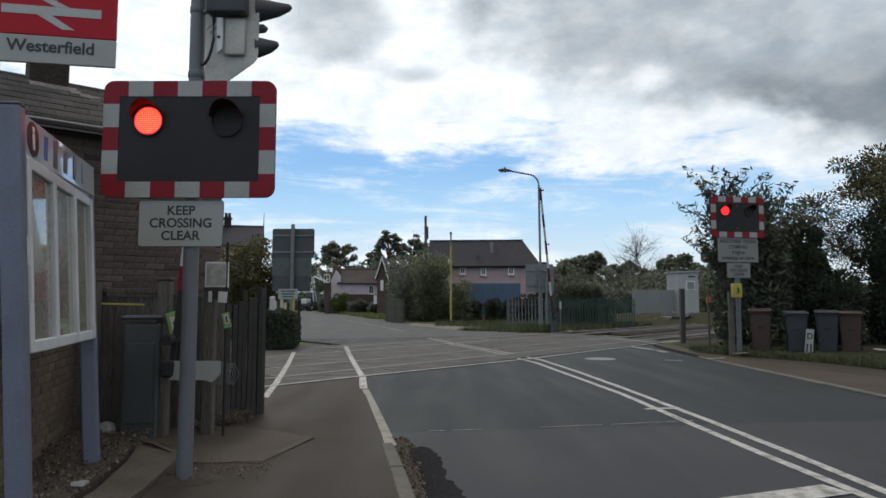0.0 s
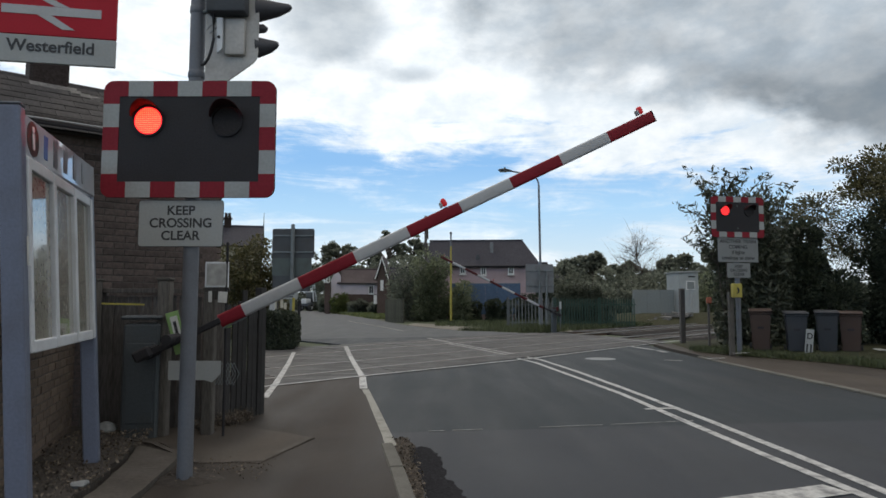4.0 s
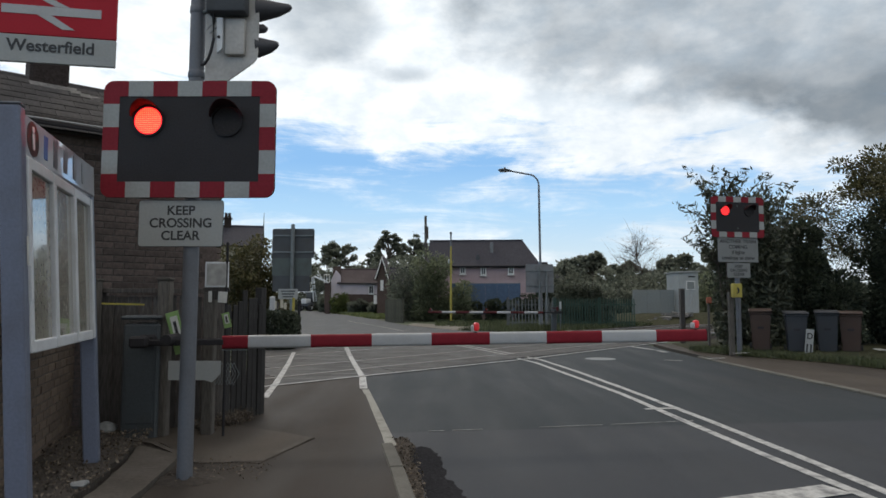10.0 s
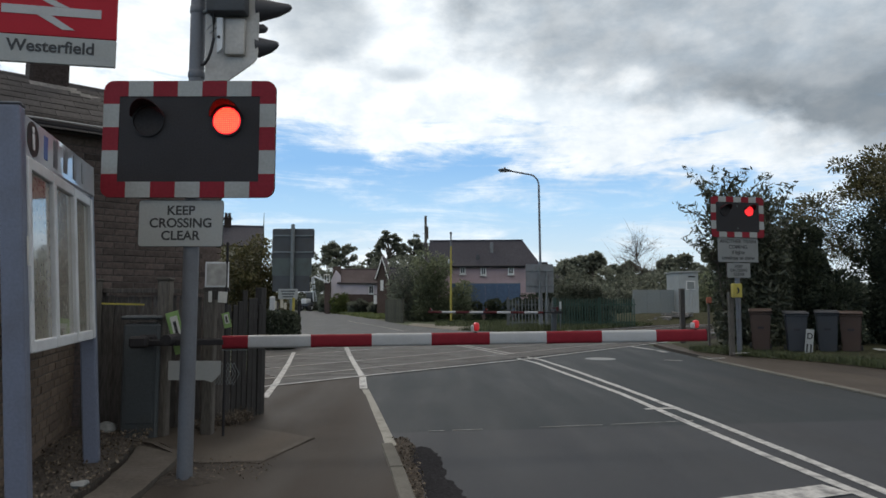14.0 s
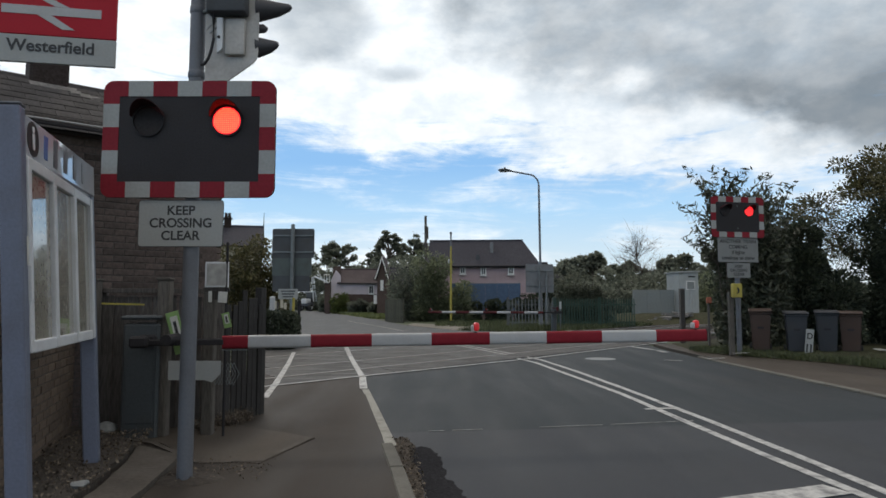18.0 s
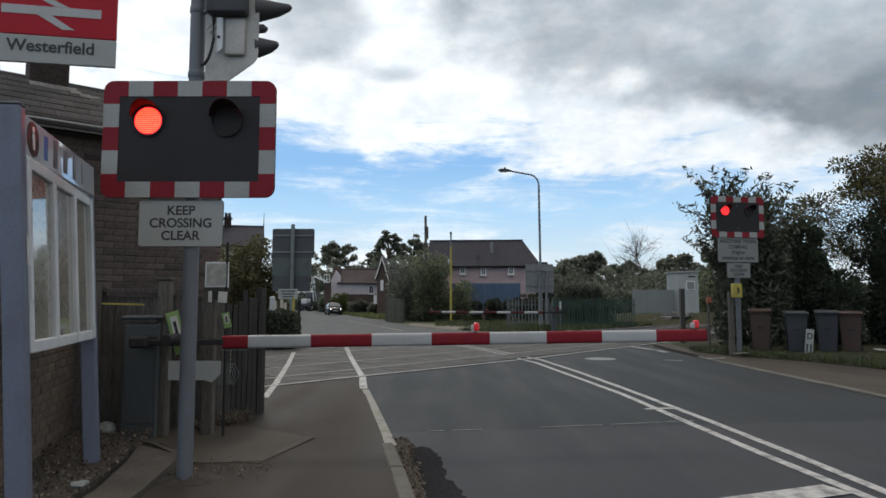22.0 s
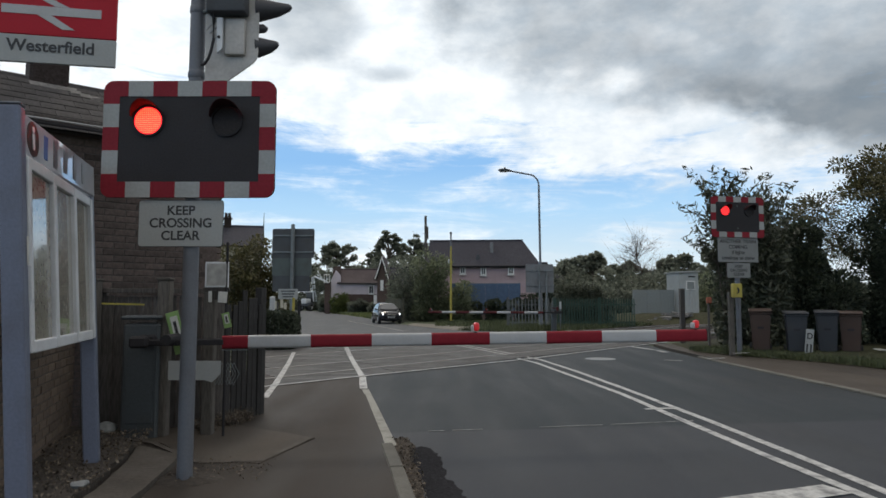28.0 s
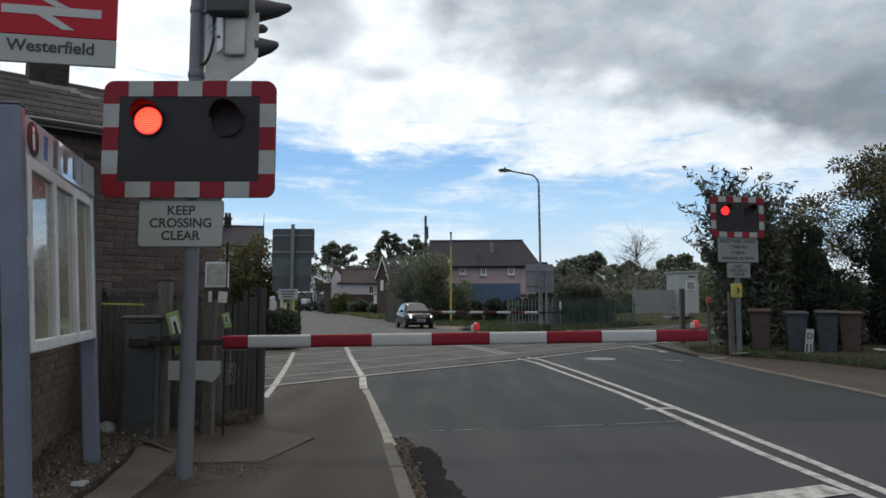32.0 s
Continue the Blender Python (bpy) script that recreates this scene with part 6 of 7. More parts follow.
tube(bm, [(-1.38, 0, 8.02), (-1.5, 0, 8.03), (-1.75, 0, 8.07), (-2.0, 0, 8.08), (-2.06, 0, 8.08)], [0.045, 0.10, 0.15, 0.11, 0.02], 14)
for v in bm.verts:
    v.co.z = 8.05 + (v.co.z - 8.05) * 0.62
part("lantern", bm, M["back_grey"], lampst, smooth=50)
part("lens", box(B(), (-1.78, 0, 7.99), (0.40, 0.2, 0.05), 0.02), M["poster_glass"], lampst)
part("sensor", tube(B(), [(-1.72, 0, 8.13), (-1.72, 0, 8.22)], 0.035, 8), M["black"], lampst)
# camera mast, telegraph pole
mast = thing("camera_mast", pose(0.58, 49.0, -0.15), "yellow mast with a dark top and small camera", "mast")
part("shaft", tube(B(), [(0, 0, 0), (0, 0, 2.3), (0, 0, 2.4), (0, 0, 5.6)], [0.085, 0.085, 0.07, 0.065], 12), M["yellow"], mast, smooth=40)
part("top", tube(B(), [(0, 0, 5.6), (0, 0, 6.55)], 0.06, 12), M["post_grey"], mast, smooth=40)
part("head", box(B(), (0, 0, 6.58), (0.17, 0.22, 0.18), 0.04), M["black"], mast)
part("camera", box(B(), (-0.15, -0.05, 4.5), (0.1, 0.2, 0.32), 0.03), M["case_white"], mast)
tele = thing("telegraph_pole", pose(-1.45, 60, -0.15, 0, -0.8, 0), "dark wooden telegraph pole leaning slightly", "telegraph pole")
part("pole", tube(B(), [(0, 0, -0.3), (0, 0, 9.3)], [0.17, 0.11], 12), M["timber_dark"], tele, smooth=40)
part("transformer", tube(B(), [(0.12, 0, 7.2), (0.12, 0, 8.3)], 0.12, 10), M["timber_dark"], tele)
for i in range(5):
    part("step", tube(B(), [(-0.25, 0, 6.2 + 0.5 * i), (0.1, 0, 6.2 + 0.5 * i)], 0.02, 6), M["galv"], tele)

# fences on the far side
def palisade(p0, p1, height, pitch, width, mat, label, z=-0.15, pointed=True):
    m, ln = line_frame(p0, p1, z)
    t = thing("palisade_fence", m, label, "fence", "palisade fences")
    hw = width / 2
    mesh = finish(plate(B(), [(-hw, 0), (hw, 0), (hw, height - 0.12), (0, height) if pointed else (hw, height), (-hw, height - 0.12)], 0.012), "pale", M[mat])
    for i in range(int(ln / pitch)):
        o = new("pale", mesh)
        o.parent = t
        o.matrix_basis = pose((i + 0.5) * pitch, 0, random.uniform(-0.015, 0.015), 0, random.uniform(-0.6, 0.6), 0)
    for zz in (0.35, height - 0.4):
        part("rail", box(B(), (ln / 2, 0.04, zz), (ln, 0.04, 0.06)), M[mat], t)
    for x in np.arange(0, ln + 0.1, 2.75):
        part("post", box(B(), (float(x), 0.09, height / 2), (0.1, 0.06, height + 0.05)), M[mat], t)
    return t


palisade((3.7, 38.5), (6.3, 37.8), 1.75, 0.19, 0.075, "fence_grey", "grey steel palisade fence beside the lamp")
palisade((6.3, 37.8), (11.2, 38.8), 1.75, 0.16, 0.07, "fence_green", "dark green palisade fence along the railway")
board_fence("panel_fence", (-4.35, 50.5), (-2.95, 48.8), 1.75, "pale weathered board fence beside the far road", 0.16, 0.02, "timber_pale", z=-0.15)
# pale wall, white shed and rubble
wl2 = thing("garden_wall", pose(14.6, 46.5, GZ, 0, 0, 4), "long pale rendered wall", "wall")
for i in range(3):
    part("panel", box(B(), (-0.95 + 0.98 * i, 0, 1.05), (0.97, 0.18, 2.6), 0.01), M["wall_pale"], wl2)
shed = thing("shed", pose(16.95, 46.0, 0.6, 0, 0, 6), "small white sheet-metal shed on a bank beside the railway", "shed")
for i in range(6):
    part("panel", box(B(), (-0.55 + 0.22 * i, 0.0, 1.4), (0.21, 0.03, 2.8), 0.004), M["shed_white"], shed)
part("side", box(B(), (-0.67, 1.0, 1.4), (0.03, 2.0, 2.8)), M["shed_white"], shed)
part("side", box(B(), (0.67, 1.0, 1.4), (0.03, 2.0, 2.8)), M["shed_white"], shed)
part("roof", box(B(), (0.0, 1.0, 2.84), (1.55, 2.3, 0.08), 0.01, rot=Matrix.Rotation(radians(-2), 4, "Y")), M["shed_white"], shed)
part("vent", box(B(), (0.2, -0.03, 2.5), (0.5, 0.03, 0.08), 0.004), M["black"], shed)
swin = part("window", box(B(), (0.1, -0.03, 1.9), (0.62, 0.05, 0.62), 0.01), M["frame_white"], shed)
part("pane", box(B(), (0.1, -0.06, 1.9), (0.5, 0.02, 0.5)), M["wall_pale"], swin)
# low earth bank that carries the shed and the wall
bm = B()
bank_rows = [(41.6, -0.2), (42.4, 0.1), (43.6, 0.5), (44.6, 0.62), (50.0, 0.6), (53.0, -0.2)]
prev = None
for y, z in bank_rows:
    row = [bm.verts.new((x, y + 0.5 * math.sin(x * 1.7), z * k - 0.02)) for x, k in ((11.4, -0.3), (12.4, 0.7), (13.8, 1.0), (15.5, 1.0), (18.0, 1.05), (22.0, 1.0), (25.0, -0.3))]
    if prev:
        for i in range(6):
            bm.faces.new((prev[i], prev[i + 1], row[i + 1], row[i]))
    prev = row
solo("bank", bm, M["verge"], pose(0, 0, 0), "low rough earth bank beyond the railway", "bank", kind="structure", smooth=50)
npr = random.Random(31)
for i in range(12):
    w, d, h = npr.uniform(0.5, 1.1), npr.uniform(0.4, 0.7), npr.uniform(0.07, 0.16)
    bm = slab(B(), ragged([(-w / 2, -d / 2), (w / 2, -d / 2), (w / 2, d / 2), (-w / 2, d / 2)], 3, 0.07, 40 + i), 0.0, h)
    y = 42.7 + 0.12 * i
    solo("rubble_slab", bm, M["flashing"], pose(13.6 + 0.20 * i + npr.uniform(-0.5, 0.5), y, 0.12 + 0.34 * (y - 42.7), npr.uniform(-7, 9), npr.uniform(-9, 9), npr.uniform(-40, 40)), "broken slab of pale concrete on the rough bank", "rubble", "rubble")
solo("old_post", box(B(), (0, 0, 0.8), (0.15, 0.15, 1.85), 0.015), M["timber_dark"], pose(7.50, 21.0, 0.05), "dark timber post at the verge's end", "post", "timber posts")
solo("red_marker", box(B(), (0, 0, 0), (0.28, 0.03, 0.2), 0.02), M["red_dull"], pose(4.95, 29.5, 1.05), "small faded red marker plate", "marker")
solo("marker_post", box(B(), (0, 0, 0.45), (0.07, 0.07, 1.1), 0.01), M["fence_grey"], pose(4.95, 29.58, -0.1), "grey marker post beside the barrier", "post")
solo("white_marker", box(B(), (0, 0, 0), (0.10, 0.04, 0.34), 0.02), M["white"], pose(5.35, 30.5, 1.2), "small white marker on a thin post", "marker")
solo("marker_post", tube(B(), [(0, 0, -0.1), (0, 0, 1.25)], 0.02, 6), M["post_grey"], pose(5.35, 30.55, 0.0), "thin grey post of the marker", "post")
# white bollard, dark post, dark shrub at the end of the footway
bol = thing("white_bollard", pose(-5.15, 20.2, 0.0), "white bollard with a rounded top", "bollard")
part("shaft", box(B(), (0, 0, 0.72), (0.17, 0.1, 1.6), 0.045, seg=3), M["white"], bol)
solo("dark_post", box(B(), (0, 0, 0.65), (0.09, 0.09, 1.5), 0.01), M["black"], pose(-5.22, 24.3, 0), "black post at the end of the footway", "post")
def clipped_hedge(m, sx, sy, h, label, leaf, n, size, seed, loose=0.0):
    """A hedge cut to a rounded block: stems inside, a close coat of small leaves outside."""
    t = thing("clipped_hedge", m, label, "hedge", "clipped hedges")
    rg = np.random.default_rng(seed)
    bm = B()
    for k in range(7):
        x = sx * (k / 6 - 0.5) * 0.8
        tube(bm, [(x, 0, -0.1), (x * 1.05, 0.04 * (k % 3 - 1), h * 0.5), (x * 1.1, 0.08 * (k % 2), h * 0.85)], [0.03, 0.02, 0.008], 5)
    part("branchwork", bm, M["bark"], t)
    d = rg.uniform(-1.03, 1.03, (4 * n, 3))
    k = (np.abs(d) ** 5).sum(1)
    d = d[(k > 0.25) & (k < 1.0 + rg.uniform(-0.25, 0.25, 4 * n))][:n]      # the coat of a rounded block
    pts = d * np.array([sx / 2, sy / 2, h / 2]) + np.array([0, 0, h / 2])
    pts += rg.normal(0, 1, pts.shape) * loose * (0.4 + np.abs(np.sin(pts[:, :1] * 5.1)))
    pts[:, 2] = np.maximum(pts[:, 2], 0.02)
    v, f = leaf_cloud(pts, size, seed, 1.5)
    leaf_part("foliage", v, f, M[leaf], t)
    return t


clipped_hedge(pose(-4.86, 19.3, 0.0), 1.42, 0.9, 1.10, "dark clipped evergreen hedge at the end of the footway", "leaf_dark", 15000, 0.045, 3)
clipped_hedge(pose(8.05, 39.7, -0.2), 2.6, 1.3, 2.45, "dark overgrown hedge behind the railway fence", "leaf_grey", 46000, 0.055, 4, 0.14)

low = thing("plate_stand", pose(-5.45, 22.0, 0.0), "low stand of small cream plates behind the clipped hedge", "sign")
part("post", box(B(), (0, 0.03, 0.65), (0.06, 0.05, 1.4), 0.006), M["timber_dark"], low)
for x, z, w, h in ((-0.13, 1.26, 0.22, 0.25), (0.15, 1.30, 0.10, 0.28), (0.26, 1.22, 0.09, 0.20)):
    part("plate", box(B(), (x, 0, z), (w, 0.012, h), 0.004), M["render_cream"], low)
part("crosspiece", box(B(), (0.05, 0.02, 1.28), (0.5, 0.02, 0.04), 0.004), M["timber_dark"], low)
solo("yellow_post", tube(B(), [(0, 0, -0.1), (0, 0, 1.5)], [0.05, 0.045], 10), M["yellow"], pose(-5.14, 23.0, 0.0), "short yellow post beside the direction sign", "post", smooth=40)

# tractor with a raised white arm, parked far down the road
tr = thing("tractor", pose(-22.2, 112, -0.11, 0, 0, -18) @ Matrix.Scale(1.2, 4), "parked white and grey tractor with a raised white arm", "tractor")
part("chassis", box(B(), (0, 0, 0.9), (1.1, 3.2, 0.5), 0.1), M["post_grey"], tr)
part("bonnet", box(B(), (0, -1.2, 1.35), (0.8, 1.4, 0.7), 0.1), M["case_white"], tr)
cab = part("cab", box(B(), (0, 0.5, 1.95), (1.3, 1.3, 1.3), 0.08), M["car_glass"], tr)
part("roof", box(B(), (0, 0.5, 2.65), (1.45, 1.45, 0.14), 0.05), M["case_white"], cab)
for sx in (-1, 1):
    for y, r in ((-1.3, 0.45), (0.9, 0.75)):
        wh = part("wheel", tube(B(), [(sx * 0.75 - 0.2, y, r), (sx * 0.75 + 0.2, y, r)], r, 18), M["rubber"], tr)
        part("rim", tube(B(), [(sx * 0.75 - 0.22, y, r), (sx * 0.75 + 0.22, y, r)], r * 0.5, 12), M["case_white"], wh)
for dx in (-0.06, 0.38):
    part("arm", tube(B(), [(0.9 + dx, -0.6, 1.3), (0.55 + dx * 0.6, -0.6, 4.55)], 0.10, 6), M["case_white"], tr)
part("jib", tube(B(), [(0.5, -0.6, 4.5), (0.9, -0.6, 4.75), (2.9, -0.6, 4.0)], 0.13, 6), M["case_white"], tr)

# trees and shrubs in the distance; leaf_far and leaf_mid carry haze in their colour
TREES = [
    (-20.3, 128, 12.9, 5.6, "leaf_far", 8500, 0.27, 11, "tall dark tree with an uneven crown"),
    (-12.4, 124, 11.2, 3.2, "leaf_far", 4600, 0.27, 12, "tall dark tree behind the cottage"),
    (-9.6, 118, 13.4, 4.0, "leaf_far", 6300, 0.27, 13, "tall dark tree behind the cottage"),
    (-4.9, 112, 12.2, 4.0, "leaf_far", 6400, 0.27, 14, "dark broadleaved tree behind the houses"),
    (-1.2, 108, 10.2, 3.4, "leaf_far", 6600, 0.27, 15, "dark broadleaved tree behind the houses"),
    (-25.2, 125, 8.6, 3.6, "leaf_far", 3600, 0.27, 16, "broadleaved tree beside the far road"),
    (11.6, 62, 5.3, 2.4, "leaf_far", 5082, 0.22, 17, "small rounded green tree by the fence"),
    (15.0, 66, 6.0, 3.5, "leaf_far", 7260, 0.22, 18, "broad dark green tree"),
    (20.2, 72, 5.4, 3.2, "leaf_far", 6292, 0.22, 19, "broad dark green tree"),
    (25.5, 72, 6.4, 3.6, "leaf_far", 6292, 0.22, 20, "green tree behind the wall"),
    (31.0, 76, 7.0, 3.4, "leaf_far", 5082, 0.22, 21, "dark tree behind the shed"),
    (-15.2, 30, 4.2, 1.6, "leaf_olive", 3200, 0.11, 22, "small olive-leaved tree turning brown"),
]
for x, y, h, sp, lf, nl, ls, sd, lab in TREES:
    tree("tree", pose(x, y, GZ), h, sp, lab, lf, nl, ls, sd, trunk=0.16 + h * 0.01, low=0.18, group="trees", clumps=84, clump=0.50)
tree("tree", pose(19.7, 66, GZ), 7.9, 2.9, "bare tree with many thin branches", "leaf_dark", 0, 0.2, 43, 0.10, 0.34, "trees", 56, True)
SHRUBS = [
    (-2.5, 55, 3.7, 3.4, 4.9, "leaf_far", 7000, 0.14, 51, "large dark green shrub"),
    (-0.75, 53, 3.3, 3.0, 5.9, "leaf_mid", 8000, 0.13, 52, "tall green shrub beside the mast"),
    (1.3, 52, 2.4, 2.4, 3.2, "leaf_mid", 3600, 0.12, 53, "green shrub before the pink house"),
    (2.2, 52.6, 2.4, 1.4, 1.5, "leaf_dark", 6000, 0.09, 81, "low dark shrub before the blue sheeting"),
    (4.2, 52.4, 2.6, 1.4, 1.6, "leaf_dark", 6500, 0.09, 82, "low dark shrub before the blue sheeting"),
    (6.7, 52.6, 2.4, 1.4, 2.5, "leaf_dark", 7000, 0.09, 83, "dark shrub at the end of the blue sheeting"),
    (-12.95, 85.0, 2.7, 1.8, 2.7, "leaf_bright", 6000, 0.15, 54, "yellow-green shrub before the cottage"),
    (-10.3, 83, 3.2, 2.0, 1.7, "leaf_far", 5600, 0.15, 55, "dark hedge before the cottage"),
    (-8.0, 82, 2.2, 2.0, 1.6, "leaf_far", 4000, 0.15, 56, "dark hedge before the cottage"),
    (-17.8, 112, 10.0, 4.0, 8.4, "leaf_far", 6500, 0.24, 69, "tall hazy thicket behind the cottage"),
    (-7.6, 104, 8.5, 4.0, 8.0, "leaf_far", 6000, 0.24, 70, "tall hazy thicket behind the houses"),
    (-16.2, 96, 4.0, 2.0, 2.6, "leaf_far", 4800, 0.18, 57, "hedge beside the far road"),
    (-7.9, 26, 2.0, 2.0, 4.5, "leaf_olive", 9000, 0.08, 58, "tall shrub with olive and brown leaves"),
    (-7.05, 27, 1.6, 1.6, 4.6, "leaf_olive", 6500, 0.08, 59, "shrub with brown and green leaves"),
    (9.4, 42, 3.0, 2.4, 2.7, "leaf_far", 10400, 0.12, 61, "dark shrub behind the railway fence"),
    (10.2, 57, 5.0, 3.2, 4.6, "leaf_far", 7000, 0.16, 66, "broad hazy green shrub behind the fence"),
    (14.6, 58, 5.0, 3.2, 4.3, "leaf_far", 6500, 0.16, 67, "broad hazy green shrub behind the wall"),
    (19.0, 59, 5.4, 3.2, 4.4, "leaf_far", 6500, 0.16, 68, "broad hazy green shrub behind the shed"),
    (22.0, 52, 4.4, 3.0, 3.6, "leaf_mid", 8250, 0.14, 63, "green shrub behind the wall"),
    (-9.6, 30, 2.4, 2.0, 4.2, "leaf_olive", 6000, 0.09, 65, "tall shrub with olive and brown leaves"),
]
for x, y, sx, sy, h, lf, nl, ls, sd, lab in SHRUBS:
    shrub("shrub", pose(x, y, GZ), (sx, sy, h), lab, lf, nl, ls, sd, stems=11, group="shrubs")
# hedges that close the view along the road, in the haze-paled leaf colour
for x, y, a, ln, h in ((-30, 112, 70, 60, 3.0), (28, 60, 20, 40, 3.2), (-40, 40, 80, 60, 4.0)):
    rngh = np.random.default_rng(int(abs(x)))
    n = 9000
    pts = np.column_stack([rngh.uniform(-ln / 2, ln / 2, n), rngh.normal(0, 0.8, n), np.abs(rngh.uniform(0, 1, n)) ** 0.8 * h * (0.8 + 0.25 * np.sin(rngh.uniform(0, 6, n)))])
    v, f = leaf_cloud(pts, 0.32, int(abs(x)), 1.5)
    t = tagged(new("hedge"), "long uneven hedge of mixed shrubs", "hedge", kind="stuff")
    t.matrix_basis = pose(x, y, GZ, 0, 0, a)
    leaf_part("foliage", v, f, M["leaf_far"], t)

# ---- verge, shrubs and bins ----
def wheelie_bin(m, mat, label):
    t = thing("wheelie_bin", m, label, "bin", "wheelie bins")
    bm = B()
    lo = [(-0.22, -0.26), (0.22, -0.26), (0.22, 0.22), (-0.22, 0.22)]
    hi = [(-0.275, -0.33), (0.275, -0.33), (0.275, 0.30), (-0.275, 0.30)]
    a = [bm.verts.new((x, y, 0.06)) for x, y in lo]
    b = [bm.verts.new((x, y, 0.94)) for x, y in hi]
    bm.faces.new(a[::-1])
    bm.faces.new(b)
    for i in range(4):
        bm.faces.new((a[i], a[(i + 1) % 4], b[(i + 1) % 4], b[i]))
    bmesh.ops.bevel(bm, geom=[e for e in bm.edges], offset=0.025, segments=2, affect="EDGES")
    part("tub", bm, M[mat], t, smooth=40)
    part("rim", box(B(), (0, -0.015, 0.945), (0.60, 0.68, 0.05), 0.015, seg=2), M[mat], t)
    bm = box(B(), (0, -0.03, 1.0), (0.62, 0.74, 0.06), 0.028, seg=3)
    for v in bm.verts:
        v.co.z += 0.05 * (v.co.y + 0.3)
    part("lid", bm, M[mat], t, "hinged lid", smooth=40)
    part("handle", tube(B(), [(-0.24, 0.40, 0.95), (0.24, 0.40, 0.95)], 0.018, 8), M[mat], t)
    for sx in (-1, 1):
        w = part("wheel", tube(B(), [(sx * 0.24, 0.27, 0.1), (sx * 0.29, 0.27, 0.1)], 0.1, 14), M["rubber"], t)
        part("hub", tube(B(), [(sx * 0.235, 0.27, 0.1), (sx * 0.295, 0.27, 0.1)], 0.03, 8), M["bin_grey"], w)
    part("label", box(B(), (0, -0.302, 0.62), (0.16, 0.006, 0.10), rot=Matrix.Rotation(radians(-4.5), 4, "X")), M["black"], t)
    return t


for x, y, mt, a, sc, lab in ((8.02, 16.95, "bin_brown", -24, 1.03, "brown plastic wheelie bin half under the shrubs"), (8.62, 16.4, "bin_grey", -22, 0.98, "dark grey plastic wheelie bin on the verge"),
                             (9.38, 16.4, "bin_grey", -27, 1.0, "dark grey plastic wheelie bin on the verge"), (9.93, 16.35, "bin_brown", -30, 0.98, "brown plastic wheelie bin on the verge")):
    wheelie_bin(pose(x, y, 0.10, 0, 0, a) @ Matrix.Diagonal((0.86, 0.86, sc, 1)), mt, lab)
mk = thing("marker_plate", pose(8.66, 15.95, 0.08, 0, 6, 0), "small white upright plate with dark letters on the verge", "marker")
part("plate", box(B(), (0, 0, 0.32), (0.19, 0.02, 0.62), 0.006), M["sign_white"], mk)
letters("D", 0.20, M["sign_black"], mk, pose(0.0, -0.012, 0.46), bold=0.004)
part("text_bar", box(B(), (-0.05, -0.011, 0.18), (0.035, 0.004, 0.20)), M["sign_black"], mk)
part("text_bar", box(B(), (0.04, -0.011, 0.18), (0.035, 0.004, 0.20)), M["sign_black"], mk)
# yellow telephone box on its own post
ph = thing("crossing_telephone", pose(7.03, 16.25, 0.10), "yellow crossing telephone box on a timber post", "telephone")
part("post", box(B(), (0, 0.1, 0.72), (0.12, 0.10, 1.55), 0.012), M["timber"], ph)
part("housing", box(B(), (0.10, -0.02, 1.53), (0.22, 0.16, 0.34), 0.02, seg=2), M["yellow"], ph, "yellow housing")
part("symbol", plate(B(), [(-0.03, -0.08), (0.03, -0.06), (0.04, 0), (0.03, 0.06), (-0.03, 0.08), (0.0, 0.0)], 0.004), M["sign_black"], ph, at=pose(0.10, -0.106, 1.53))

# shrubs: tall, slender-leaved in front, dark and dense behind
shrub("shrub", pose(8.8, 18.7, 0.1), (1.8, 1.8, 4.2), "tall shrub with slender grey-green leaves on arching shoots", "leaf_grey", 8500, 0.055, 71, stems=13, aspect=3.8, group="shrubs", spikes=95)
shrub("shrub", pose(9.2, 19.6, 0.1), (2.3, 2.2, 3.6), "dense dark evergreen shrub behind the bins", "leaf_dark", 34000, 0.065, 72, stems=15, aspect=2.2, group="shrubs", shell=0.55, spikes=14)
shrub("shrub", pose(10.25, 20.0, 0.1), (2.3, 2.0, 4.0), "dense dark evergreen shrub behind the bins", "leaf_dark", 56000, 0.07, 73, stems=14, group="shrubs")
shrub("shrub", pose(11.0, 19.4, 0.1), (2.6, 2.0, 2.1), "low dark shrub behind the bins", "leaf_dark", 22000, 0.065, 74, stems=13, group="shrubs")
shrub("shrub", pose(13.05, 18.8, 0.1), (2.7, 2.2, 4.5), "dark dense shrub at the verge", "leaf_dark", 60000, 0.065, 75, stems=13, group="shrubs")
tree("tree", pose(13.2, 19.8, 0.1), 5.3, 2.4, "small tree with sparse olive leaves and thin twigs", "leaf_olive", 27000, 0.045, 76, 0.09, 0.46, "trees", 34, aspect=1.7)
tree("tree", pose(10.7, 21.4, 0.1), 4.7, 1.7, "small thin tree with sparse leaves", "leaf_grey", 1500, 0.06, 77, 0.05, 0.45, "trees", 26, aspect=2.6)
shrub("shrub", pose(15.6, 17.0, 0.1), (3.2, 2.6, 3.6), "dark dense shrub at the verge", "leaf_dark", 9000, 0.07, 78, stems=13, group="shrubs")
shrub("shrub", pose(8.1, 19.0, 0.1), (0.7, 0.9, 4.9), "tall arching sprays of slender leaves", "leaf_grey", 500, 0.055, 79, stems=8, aspect=3.8, group="shrubs", spikes=70)
om = thing("orange_marker", pose(7.10, 17.9, 0.1), "small faded orange marker on a post among the leaves", "marker")
part("post", box(B(), (0, 0, 0.55), (0.05, 0.05, 1.3), 0.006), M["timber_dark"], om)
